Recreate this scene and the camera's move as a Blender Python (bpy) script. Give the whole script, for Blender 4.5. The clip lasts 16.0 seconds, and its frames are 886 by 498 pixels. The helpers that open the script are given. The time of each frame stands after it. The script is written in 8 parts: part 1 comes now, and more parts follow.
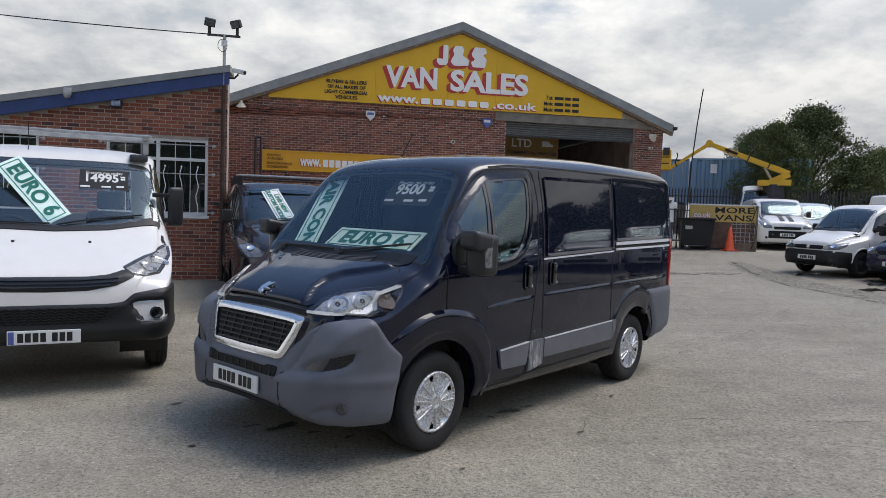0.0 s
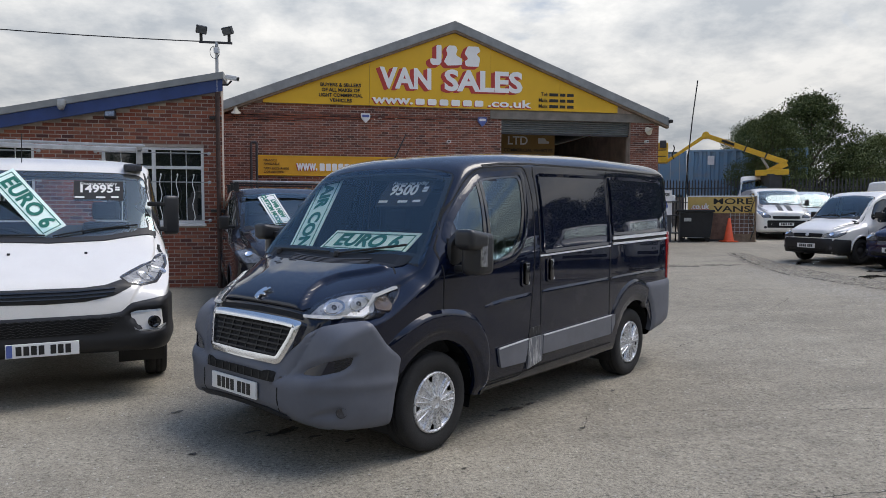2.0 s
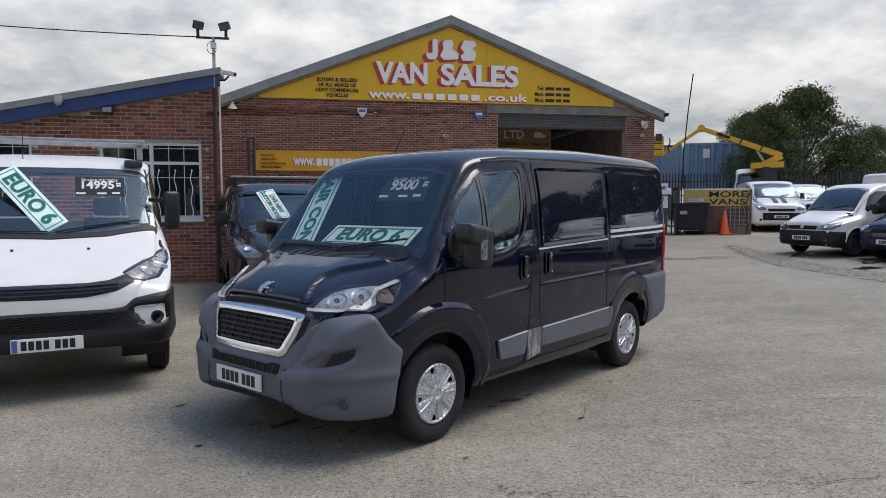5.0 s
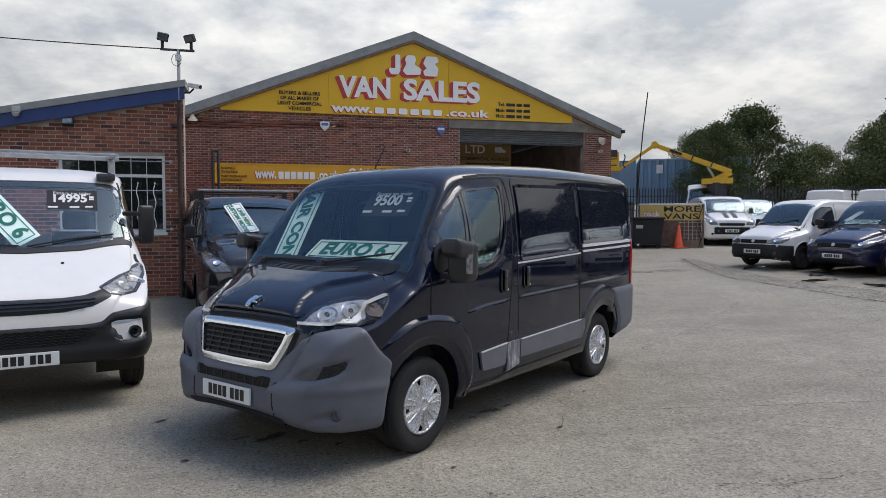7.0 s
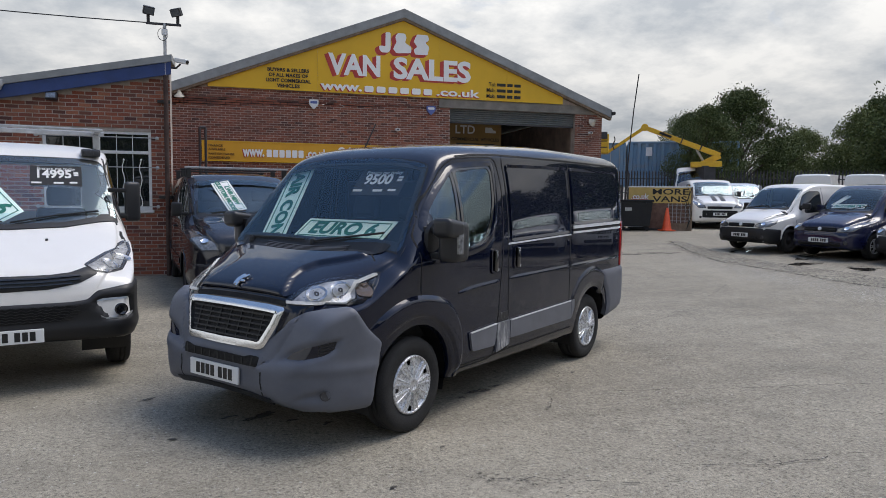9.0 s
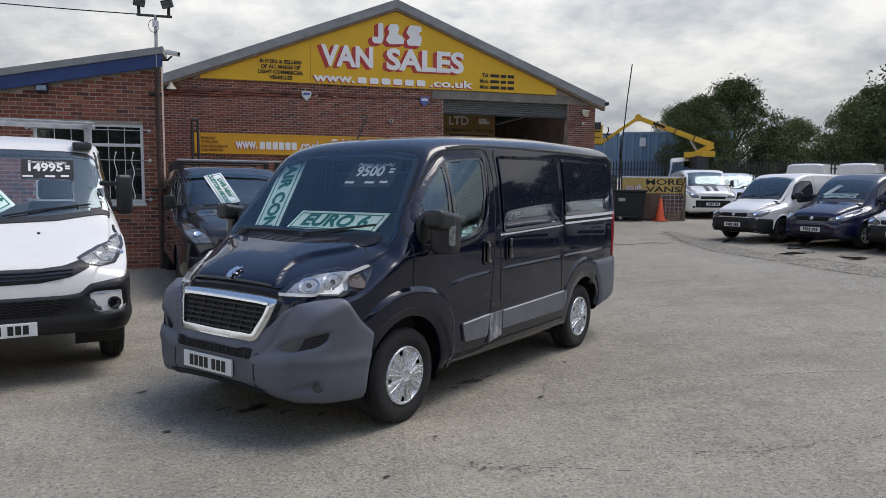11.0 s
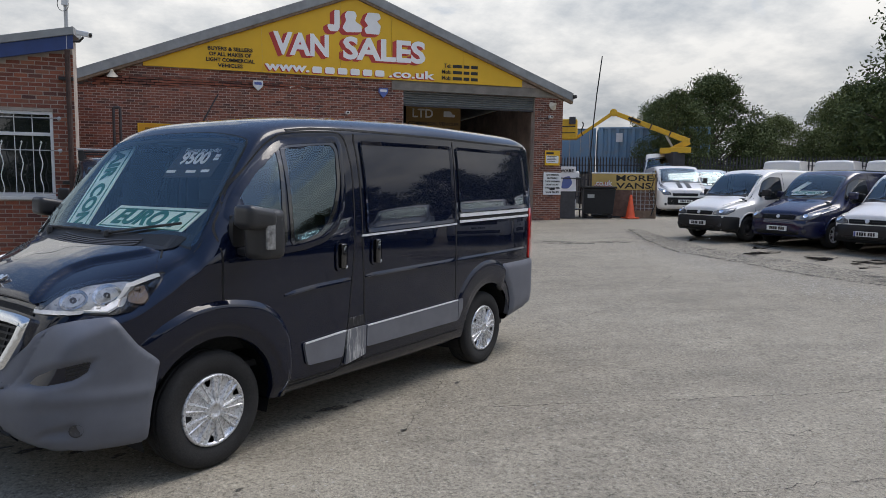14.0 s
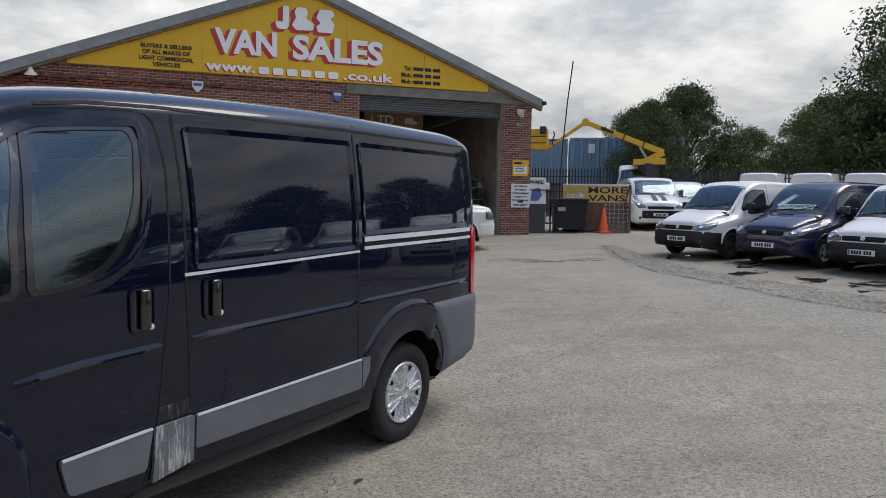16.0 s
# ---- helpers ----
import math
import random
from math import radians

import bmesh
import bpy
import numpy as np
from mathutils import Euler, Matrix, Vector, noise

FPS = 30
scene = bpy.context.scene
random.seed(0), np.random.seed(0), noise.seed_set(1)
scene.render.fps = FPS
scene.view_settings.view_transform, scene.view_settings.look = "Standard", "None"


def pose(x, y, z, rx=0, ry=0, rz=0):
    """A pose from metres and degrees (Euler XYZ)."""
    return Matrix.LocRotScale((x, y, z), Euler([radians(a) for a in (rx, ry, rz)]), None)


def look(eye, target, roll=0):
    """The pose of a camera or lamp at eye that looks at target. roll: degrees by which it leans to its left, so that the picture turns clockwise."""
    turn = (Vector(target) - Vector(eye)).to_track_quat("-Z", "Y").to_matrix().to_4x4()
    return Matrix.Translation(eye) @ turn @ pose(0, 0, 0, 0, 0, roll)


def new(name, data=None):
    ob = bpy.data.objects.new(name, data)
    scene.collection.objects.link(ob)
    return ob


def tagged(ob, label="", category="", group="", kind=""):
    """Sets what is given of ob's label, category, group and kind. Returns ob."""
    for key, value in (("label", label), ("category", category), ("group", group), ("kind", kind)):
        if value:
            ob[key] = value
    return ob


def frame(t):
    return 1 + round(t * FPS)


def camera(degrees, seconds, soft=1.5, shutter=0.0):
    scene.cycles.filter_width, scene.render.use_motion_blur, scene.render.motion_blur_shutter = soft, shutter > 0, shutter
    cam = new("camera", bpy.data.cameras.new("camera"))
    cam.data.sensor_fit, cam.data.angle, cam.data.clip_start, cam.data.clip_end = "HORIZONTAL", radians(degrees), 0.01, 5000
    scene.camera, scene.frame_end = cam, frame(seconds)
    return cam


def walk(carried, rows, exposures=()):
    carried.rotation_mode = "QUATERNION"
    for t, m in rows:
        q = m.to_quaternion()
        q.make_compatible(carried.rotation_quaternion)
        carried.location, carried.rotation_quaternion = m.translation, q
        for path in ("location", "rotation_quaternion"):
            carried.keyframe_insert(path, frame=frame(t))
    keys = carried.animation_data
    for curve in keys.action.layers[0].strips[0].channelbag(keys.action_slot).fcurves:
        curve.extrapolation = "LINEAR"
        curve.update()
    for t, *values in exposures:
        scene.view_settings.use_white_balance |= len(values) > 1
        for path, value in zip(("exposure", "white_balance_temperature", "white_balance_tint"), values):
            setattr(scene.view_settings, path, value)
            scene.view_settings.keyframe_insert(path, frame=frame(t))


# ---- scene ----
cam = camera(66.4, 16.0, soft=0.5)
PATH = [
    (0, (-0.794, -4.481, 1.65), (-0.433, -2.518, 1.533), 2.0),
    (0.5, (-0.744, -4.477, 1.647), (-0.437, -2.504, 1.533), -0.5),
    (1, (-0.764, -4.46, 1.647), (-0.481, -2.483, 1.54), 0.4),
    (1.5, (-0.757, -4.475, 1.651), (-0.422, -2.507, 1.537), -0.0),
    (2, (-0.758, -4.478, 1.649), (-0.398, -2.515, 1.532), 0.2),
    (2.5, (-0.756, -4.489, 1.648), (-0.39, -2.526, 1.53), -0.0),
    (3, (-0.749, -4.482, 1.649), (-0.385, -2.52, 1.51), -0.3),
    (3.5, (-0.759, -4.479, 1.648), (-0.392, -2.518, 1.512), -0.4),
    (5.8, (-0.89, -4.571, 1.653), (-0.502, -2.614, 1.522), 0.5),
    (6, (-0.954, -4.577, 1.657), (-0.515, -2.629, 1.536), 0.1),
    (6.5, (-1.012, -4.635, 1.658), (-0.498, -2.706, 1.537), 1.5),
    (7, (-1.031, -4.624, 1.666), (-0.534, -2.689, 1.571), 0.1),
    (7.5, (-1.05, -4.59, 1.662), (-0.582, -2.651, 1.526), 0.4),
    (8, (-1.051, -4.58, 1.657), (-0.577, -2.642, 1.516), 0.7),
    (8.5, (-1.045, -4.581, 1.658), (-0.526, -2.655, 1.513), 0.9),
    (11, (-1.024, -4.613, 1.661), (-0.48, -2.696, 1.484), 0.4),
    (11.5, (-1.005, -4.602, 1.666), (-0.44, -2.693, 1.478), -0.3),
    (12, (-0.81, -4.63, 1.67), (-0.293, -2.708, 1.473), -0.1),
    (12.5, (-0.61, -4.559, 1.665), (-0.166, -2.627, 1.404), 0.1),
    (13, (-0.427, -4.371, 1.637), (0.144, -2.474, 1.365), 1.0),
    (13.5, (-0.171, -4.218, 1.633), (0.487, -2.342, 1.418), -1.1),
    (14, (0.165, -4.002, 1.64), (0.739, -2.095, 1.452), 0.7),
    (14.5, (0.407, -3.686, 1.614), (1.155, -1.843, 1.41), 1.5),
    (15, (0.655, -3.48, 1.63), (1.403, -1.634, 1.445), 0.2),
    (15.5, (0.965, -2.918, 1.626), (1.58, -1.022, 1.46), 1.1),
    (16, (1.105, -2.486, 1.641), (1.751, -0.599, 1.489), 0.9),
]
walk(cam, [(t, look(eye, target, roll)) for t, eye, target, roll in PATH])

# ---------------------------------------------------------------- world, sun, exposure
SUN_EL, SUN_AZ = 62.0, 85.0      # degrees; azimuth from +y towards +x
w = bpy.data.worlds.new("sky")
scene.world = w
w.use_nodes = True
wn, wl = w.node_tree.nodes, w.node_tree.links
wn.clear()
w_out = wn.new("ShaderNodeOutputWorld")
w_bg = wn.new("ShaderNodeBackground")
w_sky = wn.new("ShaderNodeTexSky")
w_sky.sky_type = 'NISHITA'
w_sky.sun_disc = False
w_sky.sun_elevation = radians(SUN_EL)
w_sky.sun_rotation = radians(SUN_AZ)
w_sky.dust_density = 1.5
w_co = wn.new("ShaderNodeTexCoord")
w_sep = wn.new("ShaderNodeSeparateXYZ")
wl.new(w_co.outputs["Generated"], w_sep.inputs[0])


def w_math(op, a, b=None):
    n = wn.new("ShaderNodeMath")
    n.operation = op
    for i, v in enumerate((a, b)):
        if v is None:
            continue
        if isinstance(v, (int, float)):
            n.inputs[i].default_value = v
        else:
            wl.new(v, n.inputs[i])
    return n.outputs[0]


w_den = w_math('ADD', w_math('MAXIMUM', w_sep.outputs[2], 0.0), 0.30)
w_comb = wn.new("ShaderNodeCombineXYZ")
wl.new(w_math('DIVIDE', w_sep.outputs[0], w_den), w_comb.inputs[0])
wl.new(w_math('DIVIDE', w_sep.outputs[1], w_den), w_comb.inputs[1])
w_noise = wn.new("ShaderNodeTexNoise")
w_noise.inputs["Scale"].default_value = 1.7
w_noise.inputs["Detail"].default_value = 9.0
w_noise.inputs["Roughness"].default_value = 0.55
w_noise.inputs["Distortion"].default_value = 0.35
wl.new(w_comb.outputs[0], w_noise.inputs["Vector"])
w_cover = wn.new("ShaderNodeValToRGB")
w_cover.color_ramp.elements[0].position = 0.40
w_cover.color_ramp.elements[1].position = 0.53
# the sun stands behind a veil of cloud, which it brightens
w_dot = wn.new("ShaderNodeVectorMath")
w_dot.operation = 'DOT_PRODUCT'
wl.new(w_co.outputs["Generated"], w_dot.inputs[0])
w_dot.inputs[1].default_value = (math.sin(radians(SUN_AZ)) * math.cos(radians(SUN_EL)), math.cos(radians(SUN_AZ)) * math.cos(radians(SUN_EL)), math.sin(radians(SUN_EL)))
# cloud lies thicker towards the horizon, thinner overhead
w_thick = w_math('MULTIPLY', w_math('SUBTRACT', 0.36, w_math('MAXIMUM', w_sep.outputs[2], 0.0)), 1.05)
w_veil = w_math('MULTIPLY', w_math('POWER', w_math('MAXIMUM', w_dot.outputs["Value"], 0.0), 10.0), 0.34)
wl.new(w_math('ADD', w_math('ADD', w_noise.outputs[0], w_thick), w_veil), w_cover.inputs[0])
w_noise2 = wn.new("ShaderNodeTexNoise")
w_noise2.inputs["Scale"].default_value = 2.6
w_noise2.inputs["Detail"].default_value = 8.0
w_noise2.inputs["Roughness"].default_value = 0.6
wl.new(w_comb.outputs[0], w_noise2.inputs["Vector"])
w_shade = wn.new("ShaderNodeValToRGB")
w_shade.color_ramp.elements[0].position = 0.36
w_shade.color_ramp.elements[0].color = (0.54, 0.58, 0.63, 1)
w_shade.color_ramp.elements[1].position = 0.62
w_shade.color_ramp.elements[1].color = (1.04, 1.03, 1.01, 1)
wl.new(w_noise2.outputs[0], w_shade.inputs[0])
w_skyk = wn.new("ShaderNodeMix")
w_skyk.data_type = 'RGBA'
w_skyk.blend_type = 'MULTIPLY'
w_skyk.inputs[0].default_value = 1.0
wl.new(w_sky.outputs[0], w_skyk.inputs[6])
w_skyk.inputs[7].default_value = (0.105, 0.11, 0.115, 1)
w_mix = wn.new("ShaderNodeMix")
w_mix.data_type = 'RGBA'
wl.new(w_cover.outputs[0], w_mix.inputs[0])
wl.new(w_skyk.outputs[2], w_mix.inputs[6])
wl.new(w_shade.outputs[0], w_mix.inputs[7])
w_glow = w_math('ADD', w_math('MULTIPLY', w_math('POWER', w_math('MAXIMUM', w_dot.outputs["Value"], 0.0), 16.0), 2.0), w_math('ADD', w_math('MULTIPLY', w_math('MAXIMUM', w_sep.outputs[2], 0.0), 1.7), 0.60))
w_lit = wn.new("ShaderNodeVectorMath")
w_lit.operation = 'SCALE'
wl.new(w_mix.outputs[2], w_lit.inputs[0])
wl.new(w_glow, w_lit.inputs["Scale"])
wl.new(w_lit.outputs["Vector"], w_bg.inputs[0])
w_bg.inputs[1].default_value = 0.94
wl.new(w_bg.outputs[0], w_out.inputs[0])

sun = new("sun", bpy.data.lights.new("sun", 'SUN'))
sun.data.energy = 1.5
sun.data.angle = radians(35)
sun.data.color = (1.0, 0.93, 0.82)
sun.matrix_world = look((0, 0, 0), (-math.sin(radians(SUN_AZ)) * math.cos(radians(SUN_EL)),
                                    -math.cos(radians(SUN_AZ)) * math.cos(radians(SUN_EL)), -math.sin(radians(SUN_EL))))
scene.view_settings.exposure = 0.0


# ---------------------------------------------------------------- materials
class Nodes:
    """A short way to write a node material."""

    def __init__(self, name):
        self.m = bpy.data.materials.new(name)
        self.m.use_nodes = True
        self.t = self.m.node_tree
        self.b = self.t.nodes["Principled BSDF"]

    def node(self, kind, **kw):
        n = self.t.nodes.new("ShaderNode" + kind)
        for k, v in kw.items():
            n.inputs[k].default_value = v
        return n

    def link(self, a, b):
        self.t.links.new(a, b)

    def coords(self, scale=(1, 1, 1)):
        c = self.t.nodes.new("ShaderNodeTexCoord")
        mp = self.t.nodes.new("ShaderNodeMapping")
        mp.inputs["Scale"].default_value = scale
        self.link(c.outputs["Object"], mp.inputs[0])
        return mp.outputs[0]

    def noise(self, scale, detail=4.0, rough=0.55, at=None, stretch=(1, 1, 1)):
        n = self.node("TexNoise", Scale=scale, Detail=detail, Roughness=rough)
        self.link(at or self.coords(stretch), n.inputs["Vector"])
        return n.outputs[0]

    def ramp(self, fac, stops):
        r = self.t.nodes.new("ShaderNodeValToRGB")
        e = r.color_ramp.elements
        while len(e) < len(stops):
            e.new(0.5)
        for el, (p, c) in zip(e, stops):
            el.position = p
            el.color = (*c, 1) if isinstance(c, tuple) else (c, c, c, 1)
        self.link(fac, r.inputs[0])
        return r.outputs[0]

    def mix(self, fac, a, b, kind='MIX'):
        n = self.t.nodes.new("ShaderNodeMix")
        n.data_type = 'RGBA'
        n.blend_type = kind
        for i, v in ((0, fac), (6, a), (7, b)):
            if isinstance(v, (int, float)):
                n.inputs[i].default_value = v
            elif isinstance(v, tuple):
                n.inputs[i].default_value = (*v, 1)
            else:
                self.link(v, n.inputs[i])
        return n.outputs[2]

    def set(self, **kw):
        for k, v in kw.items():
            k = k.replace("_", " ")
            s = self.b.inputs[k]
            if isinstance(v, tuple):
                s.default_value = (*v, 1)
            elif isinstance(v, (int, float)):
                s.default_value = v
            else:
                self.link(v, s)
        return self

    def bump(self, height, strength=0.3, distance=0.01):
        n = self.node("Bump", Strength=strength, Distance=distance)
        self.link(height, n.inputs["Height"])
        self.link(n.outputs[0], self.b.inputs["Normal"])
        return self


def plain(name, col, rough=0.5, metal=0.0, var=0.12, scale=6.0, bump=0.0, fine=60.0, **kw):
    n = Nodes(name)
    a = n.noise(scale, 5, 0.6)
    lo, hi = tuple(c * (1 - var) for c in col), tuple(min(1, c * (1 + var)) for c in col)
    n.set(Base_Color=n.ramp(a, [(0.3, lo), (0.7, hi)]), Metallic=metal)
    f = n.noise(fine, 3, 0.6)
    n.set(Roughness=n.ramp(f, [(0.3, max(0.02, rough * 0.85)), (0.7, min(1, rough * 1.15))]))
    if bump:
        n.bump(f, bump, 0.004)
    n.set(**kw)
    return n.m


def paint(name, col, flake=0.0, dirt=0.25, rough=0.25, coat=1.6):
    """Car paint with a clear coat and a film of road dust."""
    n = Nodes(name)
    d = n.noise(3.0, 7, 0.62)
    f = n.noise(900.0, 1, 0.5)
    base = n.ramp(f, [(0.4, tuple(c * 0.9 for c in col)), (0.65, tuple(min(1, c * (1 + flake)) for c in col))])
    dust = n.ramp(d, [(0.42, 0.0), (0.78, dirt)])
    n.set(Base_Color=n.mix(dust, base, (0.30, 0.28, 0.25)), Roughness=n.ramp(d, [(0.35, rough), (0.75, rough + 0.15)]),
          Specular_IOR_Level=0.05, Coat_Weight=1.0, Coat_IOR=coat, Coat_Roughness=0.012, Metallic=0.0)
    return n.m


def make_glass(name, tint=(0.95, 0.985, 0.985), ior=1.85, gleam=(0.74, 0.92, 1.0)):
    n = Nodes(name)
    t = n.t
    t.nodes.remove(n.b)
    clear, gloss, mixer, fr = (t.nodes.new("ShaderNode" + k) for k in ("BsdfTransparent", "BsdfGlossy", "MixShader", "Fresnel"))
    clear.inputs["Color"].default_value = (*tint, 1)
    gloss.inputs["Color"].default_value = (*gleam, 1)
    gloss.inputs["Roughness"].default_value = 0.01
    fr.inputs["IOR"].default_value = ior
    t.links.new(fr.outputs[0], mixer.inputs[0])
    t.links.new(clear.outputs[0], mixer.inputs[1])
    t.links.new(gloss.outputs[0], mixer.inputs[2])
    t.links.new(mixer.outputs[0], t.nodes["Material Output"].inputs["Surface"])
    return n.m


M = {}
M["navy"] = paint("navy_paint", (0.0011, 0.0030, 0.0125), 0.6, 0.0015, 0.25, 1.50)
M["white"] = paint("white_paint", (0.79, 0.765, 0.725), 0.02, 0.10, 0.3)
M["blue"] = paint("blue_paint", (0.006, 0.008, 0.036), 0.4, 0.03, 0.25)
M["darkgrey"] = paint("dark_grey_paint", (0.013, 0.013, 0.018), 0.5, 0.04, 0.25)
M["silver"] = paint("silver_paint", (0.50, 0.55, 0.60), 0.1, 0.08, 0.3)
M["plastic"] = plain("grey_bumper_plastic", (0.105, 0.112, 0.134), 0.5, var=0.1, bump=0.15, fine=300)
M["black"] = plain("black_plastic", (0.008, 0.008, 0.009), 0.5, var=0.2, bump=0.1, fine=200)
M["seam"] = plain("panel_gap", (0.004, 0.004, 0.004), 0.8)
M["rubber"] = plain("tyre_rubber", (0.012, 0.012, 0.0125), 0.85, var=0.35, bump=0.3, fine=120)
M["chrome"] = plain("bright_metal", (0.78, 0.79, 0.80), 0.22, 1.0, var=0.05)
# pale, barely metallic: the sky's gleam on upper edges is put into the colour
M["trim"] = plain("silver_trim_with_gleam", (0.66, 0.67, 0.69), 0.35, 0.15, var=0.06)
M["hubcap"] = plain("silver_hubcap", (0.56, 0.57, 0.59), 0.28, 0.55, var=0.06)
M["glass"] = make_glass("window_glass")
M["sideglass"] = make_glass("tinted_door_glass", (0.80, 0.86, 0.86), 2.0)
M["darkglass"] = plain("dark_tinted_glass", (0.012, 0.015, 0.016), 0.03, var=0.1, Coat_Weight=1.0, Coat_Roughness=0.01)
M["lens"] = plain("headlamp_lens", (0.27, 0.28, 0.29), 0.08, 0.4, var=0.5, scale=26, Coat_Weight=1.0, Coat_Roughness=0.02)
M["lensdim"] = plain("smoked_headlamp_lens", (0.17, 0.175, 0.18), 0.08, 0.3, var=0.5, scale=25, Coat_Weight=1.0, Coat_Roughness=0.02)
M["reflector"] = plain("lamp_reflector", (0.46, 0.465, 0.47), 0.3, 0.5, var=0.35, scale=22)
M["mirrorchrome"] = plain("polished_reflector", (0.50, 0.505, 0.51), 0.2, 0.9, var=0.3, scale=40)
M["lensglass"] = make_glass("lamp_lens", (0.95, 0.95, 0.95), 1.33, (0.9, 0.9, 0.9))
M["mirrorplastic"] = plain("mirror_plastic", (0.020, 0.021, 0.024), 0.38, var=0.15, bump=0.08, fine=300)
M["gloss"] = plain("gloss_black_trim", (0.006, 0.006, 0.007), 0.2, var=0.1, Coat_Weight=1.0, Coat_Roughness=0.02)
M["lampdark"] = plain("lamp_bezel", (0.05, 0.05, 0.055), 0.25, var=0.2)
M["amber"] = plain("amber_lens", (0.16, 0.125, 0.10), 0.15)
M["moulding"] = plain("side_moulding_plastic", (0.115, 0.12, 0.138), 0.45, var=0.12, bump=0.1, fine=200)
M["red"] = plain("red_lens", (0.55, 0.015, 0.012), 0.15, Coat_Weight=1.0)
M["platewhite"] = plain("plate_white", (0.78, 0.78, 0.76), 0.4, var=0.04)
M["ink"] = plain("black_ink", (0.012, 0.012, 0.012), 0.5)
M["boardmint"] = plain("mint_card", (0.80, 0.97, 0.90), 0.6, var=0.04)
M["boardgreen"] = plain("green_ink", (0.003, 0.15, 0.11), 0.6)
M["whitecard"] = plain("white_card", (0.75, 0.76, 0.76), 0.6, var=0.05)
M["interior"] = plain("dark_interior", (0.018, 0.019, 0.022), 0.75, var=0.2)
M["seat"] = plain("seat_cloth", (0.030, 0.032, 0.037), 0.9, var=0.25, scale=30, bump=0.3)
M["yellow"] = plain("yellow_sign_paint", (0.72, 0.42, 0.012), 0.5, var=0.05, scale=1.2)
M["fadedboard"] = plain("faded_amber_board", (0.60, 0.42, 0.13), 0.6, var=0.12, scale=3)
# a brown darker than the other sign boards
M["brownboard"] = plain("dark_brown_board", (0.30, 0.18, 0.06), 0.7, var=0.15, scale=3)
M["banner"] = plain("amber_banner", (0.70, 0.36, 0.02), 0.5, var=0.06, scale=2)
M["letterwhite"] = plain("white_letter", (0.85, 0.84, 0.82), 0.5, var=0.03)
M["letterred"] = plain("red_letter", (0.46, 0.042, 0.034), 0.5, var=0.08)
M["liftyellow"] = plain("lift_yellow", (0.68, 0.40, 0.02), 0.4, var=0.12)
M["steel"] = plain("galvanised_steel", (0.42, 0.43, 0.44), 0.45, 0.6, var=0.2, scale=9)
M["darksteel"] = plain("dark_steel", (0.05, 0.05, 0.055), 0.5, 0.3, var=0.25)
M["fascia"] = plain("blue_fascia_paint", (0.018, 0.045, 0.16), 0.5, var=0.25, scale=2.5)
M["roofsheet"] = plain("weathered_sheet", (0.25, 0.26, 0.26), 0.7, var=0.2, scale=2.5, bump=0.2)
M["lintel"] = plain("weathered_concrete", (0.20, 0.18, 0.155), 0.85, var=0.25, scale=3, bump=0.3)
M["shutter"] = plain("roller_shutter_metal", (0.16, 0.17, 0.17), 0.5, 0.3, var=0.15)
M["upvc"] = plain("white_window_frame", (0.66, 0.67, 0.67), 0.45, var=0.06)
M["inside"] = plain("dim_interior_wall", (0.52, 0.42, 0.37), 0.9, var=0.3, scale=2)
M["orange"] = plain("orange_cone", (0.75, 0.10, 0.03), 0.5, var=0.12)
M["binblack"] = plain("black_bin", (0.013, 0.014, 0.016), 0.7, var=0.2)
M["wood"] = plain("weathered_timber", (0.22, 0.16, 0.11), 0.85, var=0.3, scale=7, bump=0.3)
M["rust"] = plain("rusty_sheet", (0.17, 0.10, 0.075), 0.85, var=0.35, scale=5)
M["floodglass"] = plain("floodlamp_glass", (0.10, 0.11, 0.12), 0.1)
M["banner_ink"] = plain("brown_ink", (0.10, 0.05, 0.01), 0.6)
M["rustpipe"] = plain("rusty_pipe", (0.06, 0.035, 0.028), 0.8, var=0.4, scale=8)
M["creamhorn"] = plain("cream_plastic", (0.55, 0.50, 0.40), 0.5, var=0.1)
M["bluelens"] = plain("blue_lens", (0.08, 0.12, 0.35), 0.3)
M["redpaint"] = plain("red_paint", (0.35, 0.02, 0.02), 0.4)

n = Nodes("container_blue")
n.set(Base_Color=n.mix(n.ramp(n.noise(2.2, 6, 0.65), [(0.48, 0.0), (0.72, 0.7)]), (0.17, 0.29, 0.42), (0.26, 0.27, 0.28)), Roughness=0.65)
M["container"] = n.m


def brick_material(name, cols, dark):
    n = Nodes(name)
    geo = n.t.nodes.new("ShaderNodeNewGeometry")
    inf = n.t.nodes.new("ShaderNodeObjectInfo")
    add = n.t.nodes.new("ShaderNodeMath")
    add.operation = 'ADD'
    n.link(geo.outputs["Random Per Island"], add.inputs[0])
    n.link(inf.outputs["Random"], add.inputs[1])
    fr = n.t.nodes.new("ShaderNodeMath")
    fr.operation = 'FRACT'
    n.link(add.outputs[0], fr.inputs[0])
    base = n.ramp(fr.outputs[0], [(i / (len(cols) - 1), c) for i, c in enumerate(cols)])
    pos = geo.outputs["Position"]
    st = n.ramp(n.noise(0.9, 6, 0.65, at=pos), [(0.42, 0.0), (0.75, dark)])
    sp = n.ramp(n.noise(40, 3, 0.6, at=pos), [(0.3, 0.82), (0.7, 1.12)])
    c = n.mix(st, base, (0.05, 0.04, 0.038))
    n.set(Base_Color=n.mix(1.0, c, sp, 'MULTIPLY'), Roughness=0.9)
    n.bump(n.noise(70, 4, 0.6, at=pos), 0.5, 0.004)
    return n.m


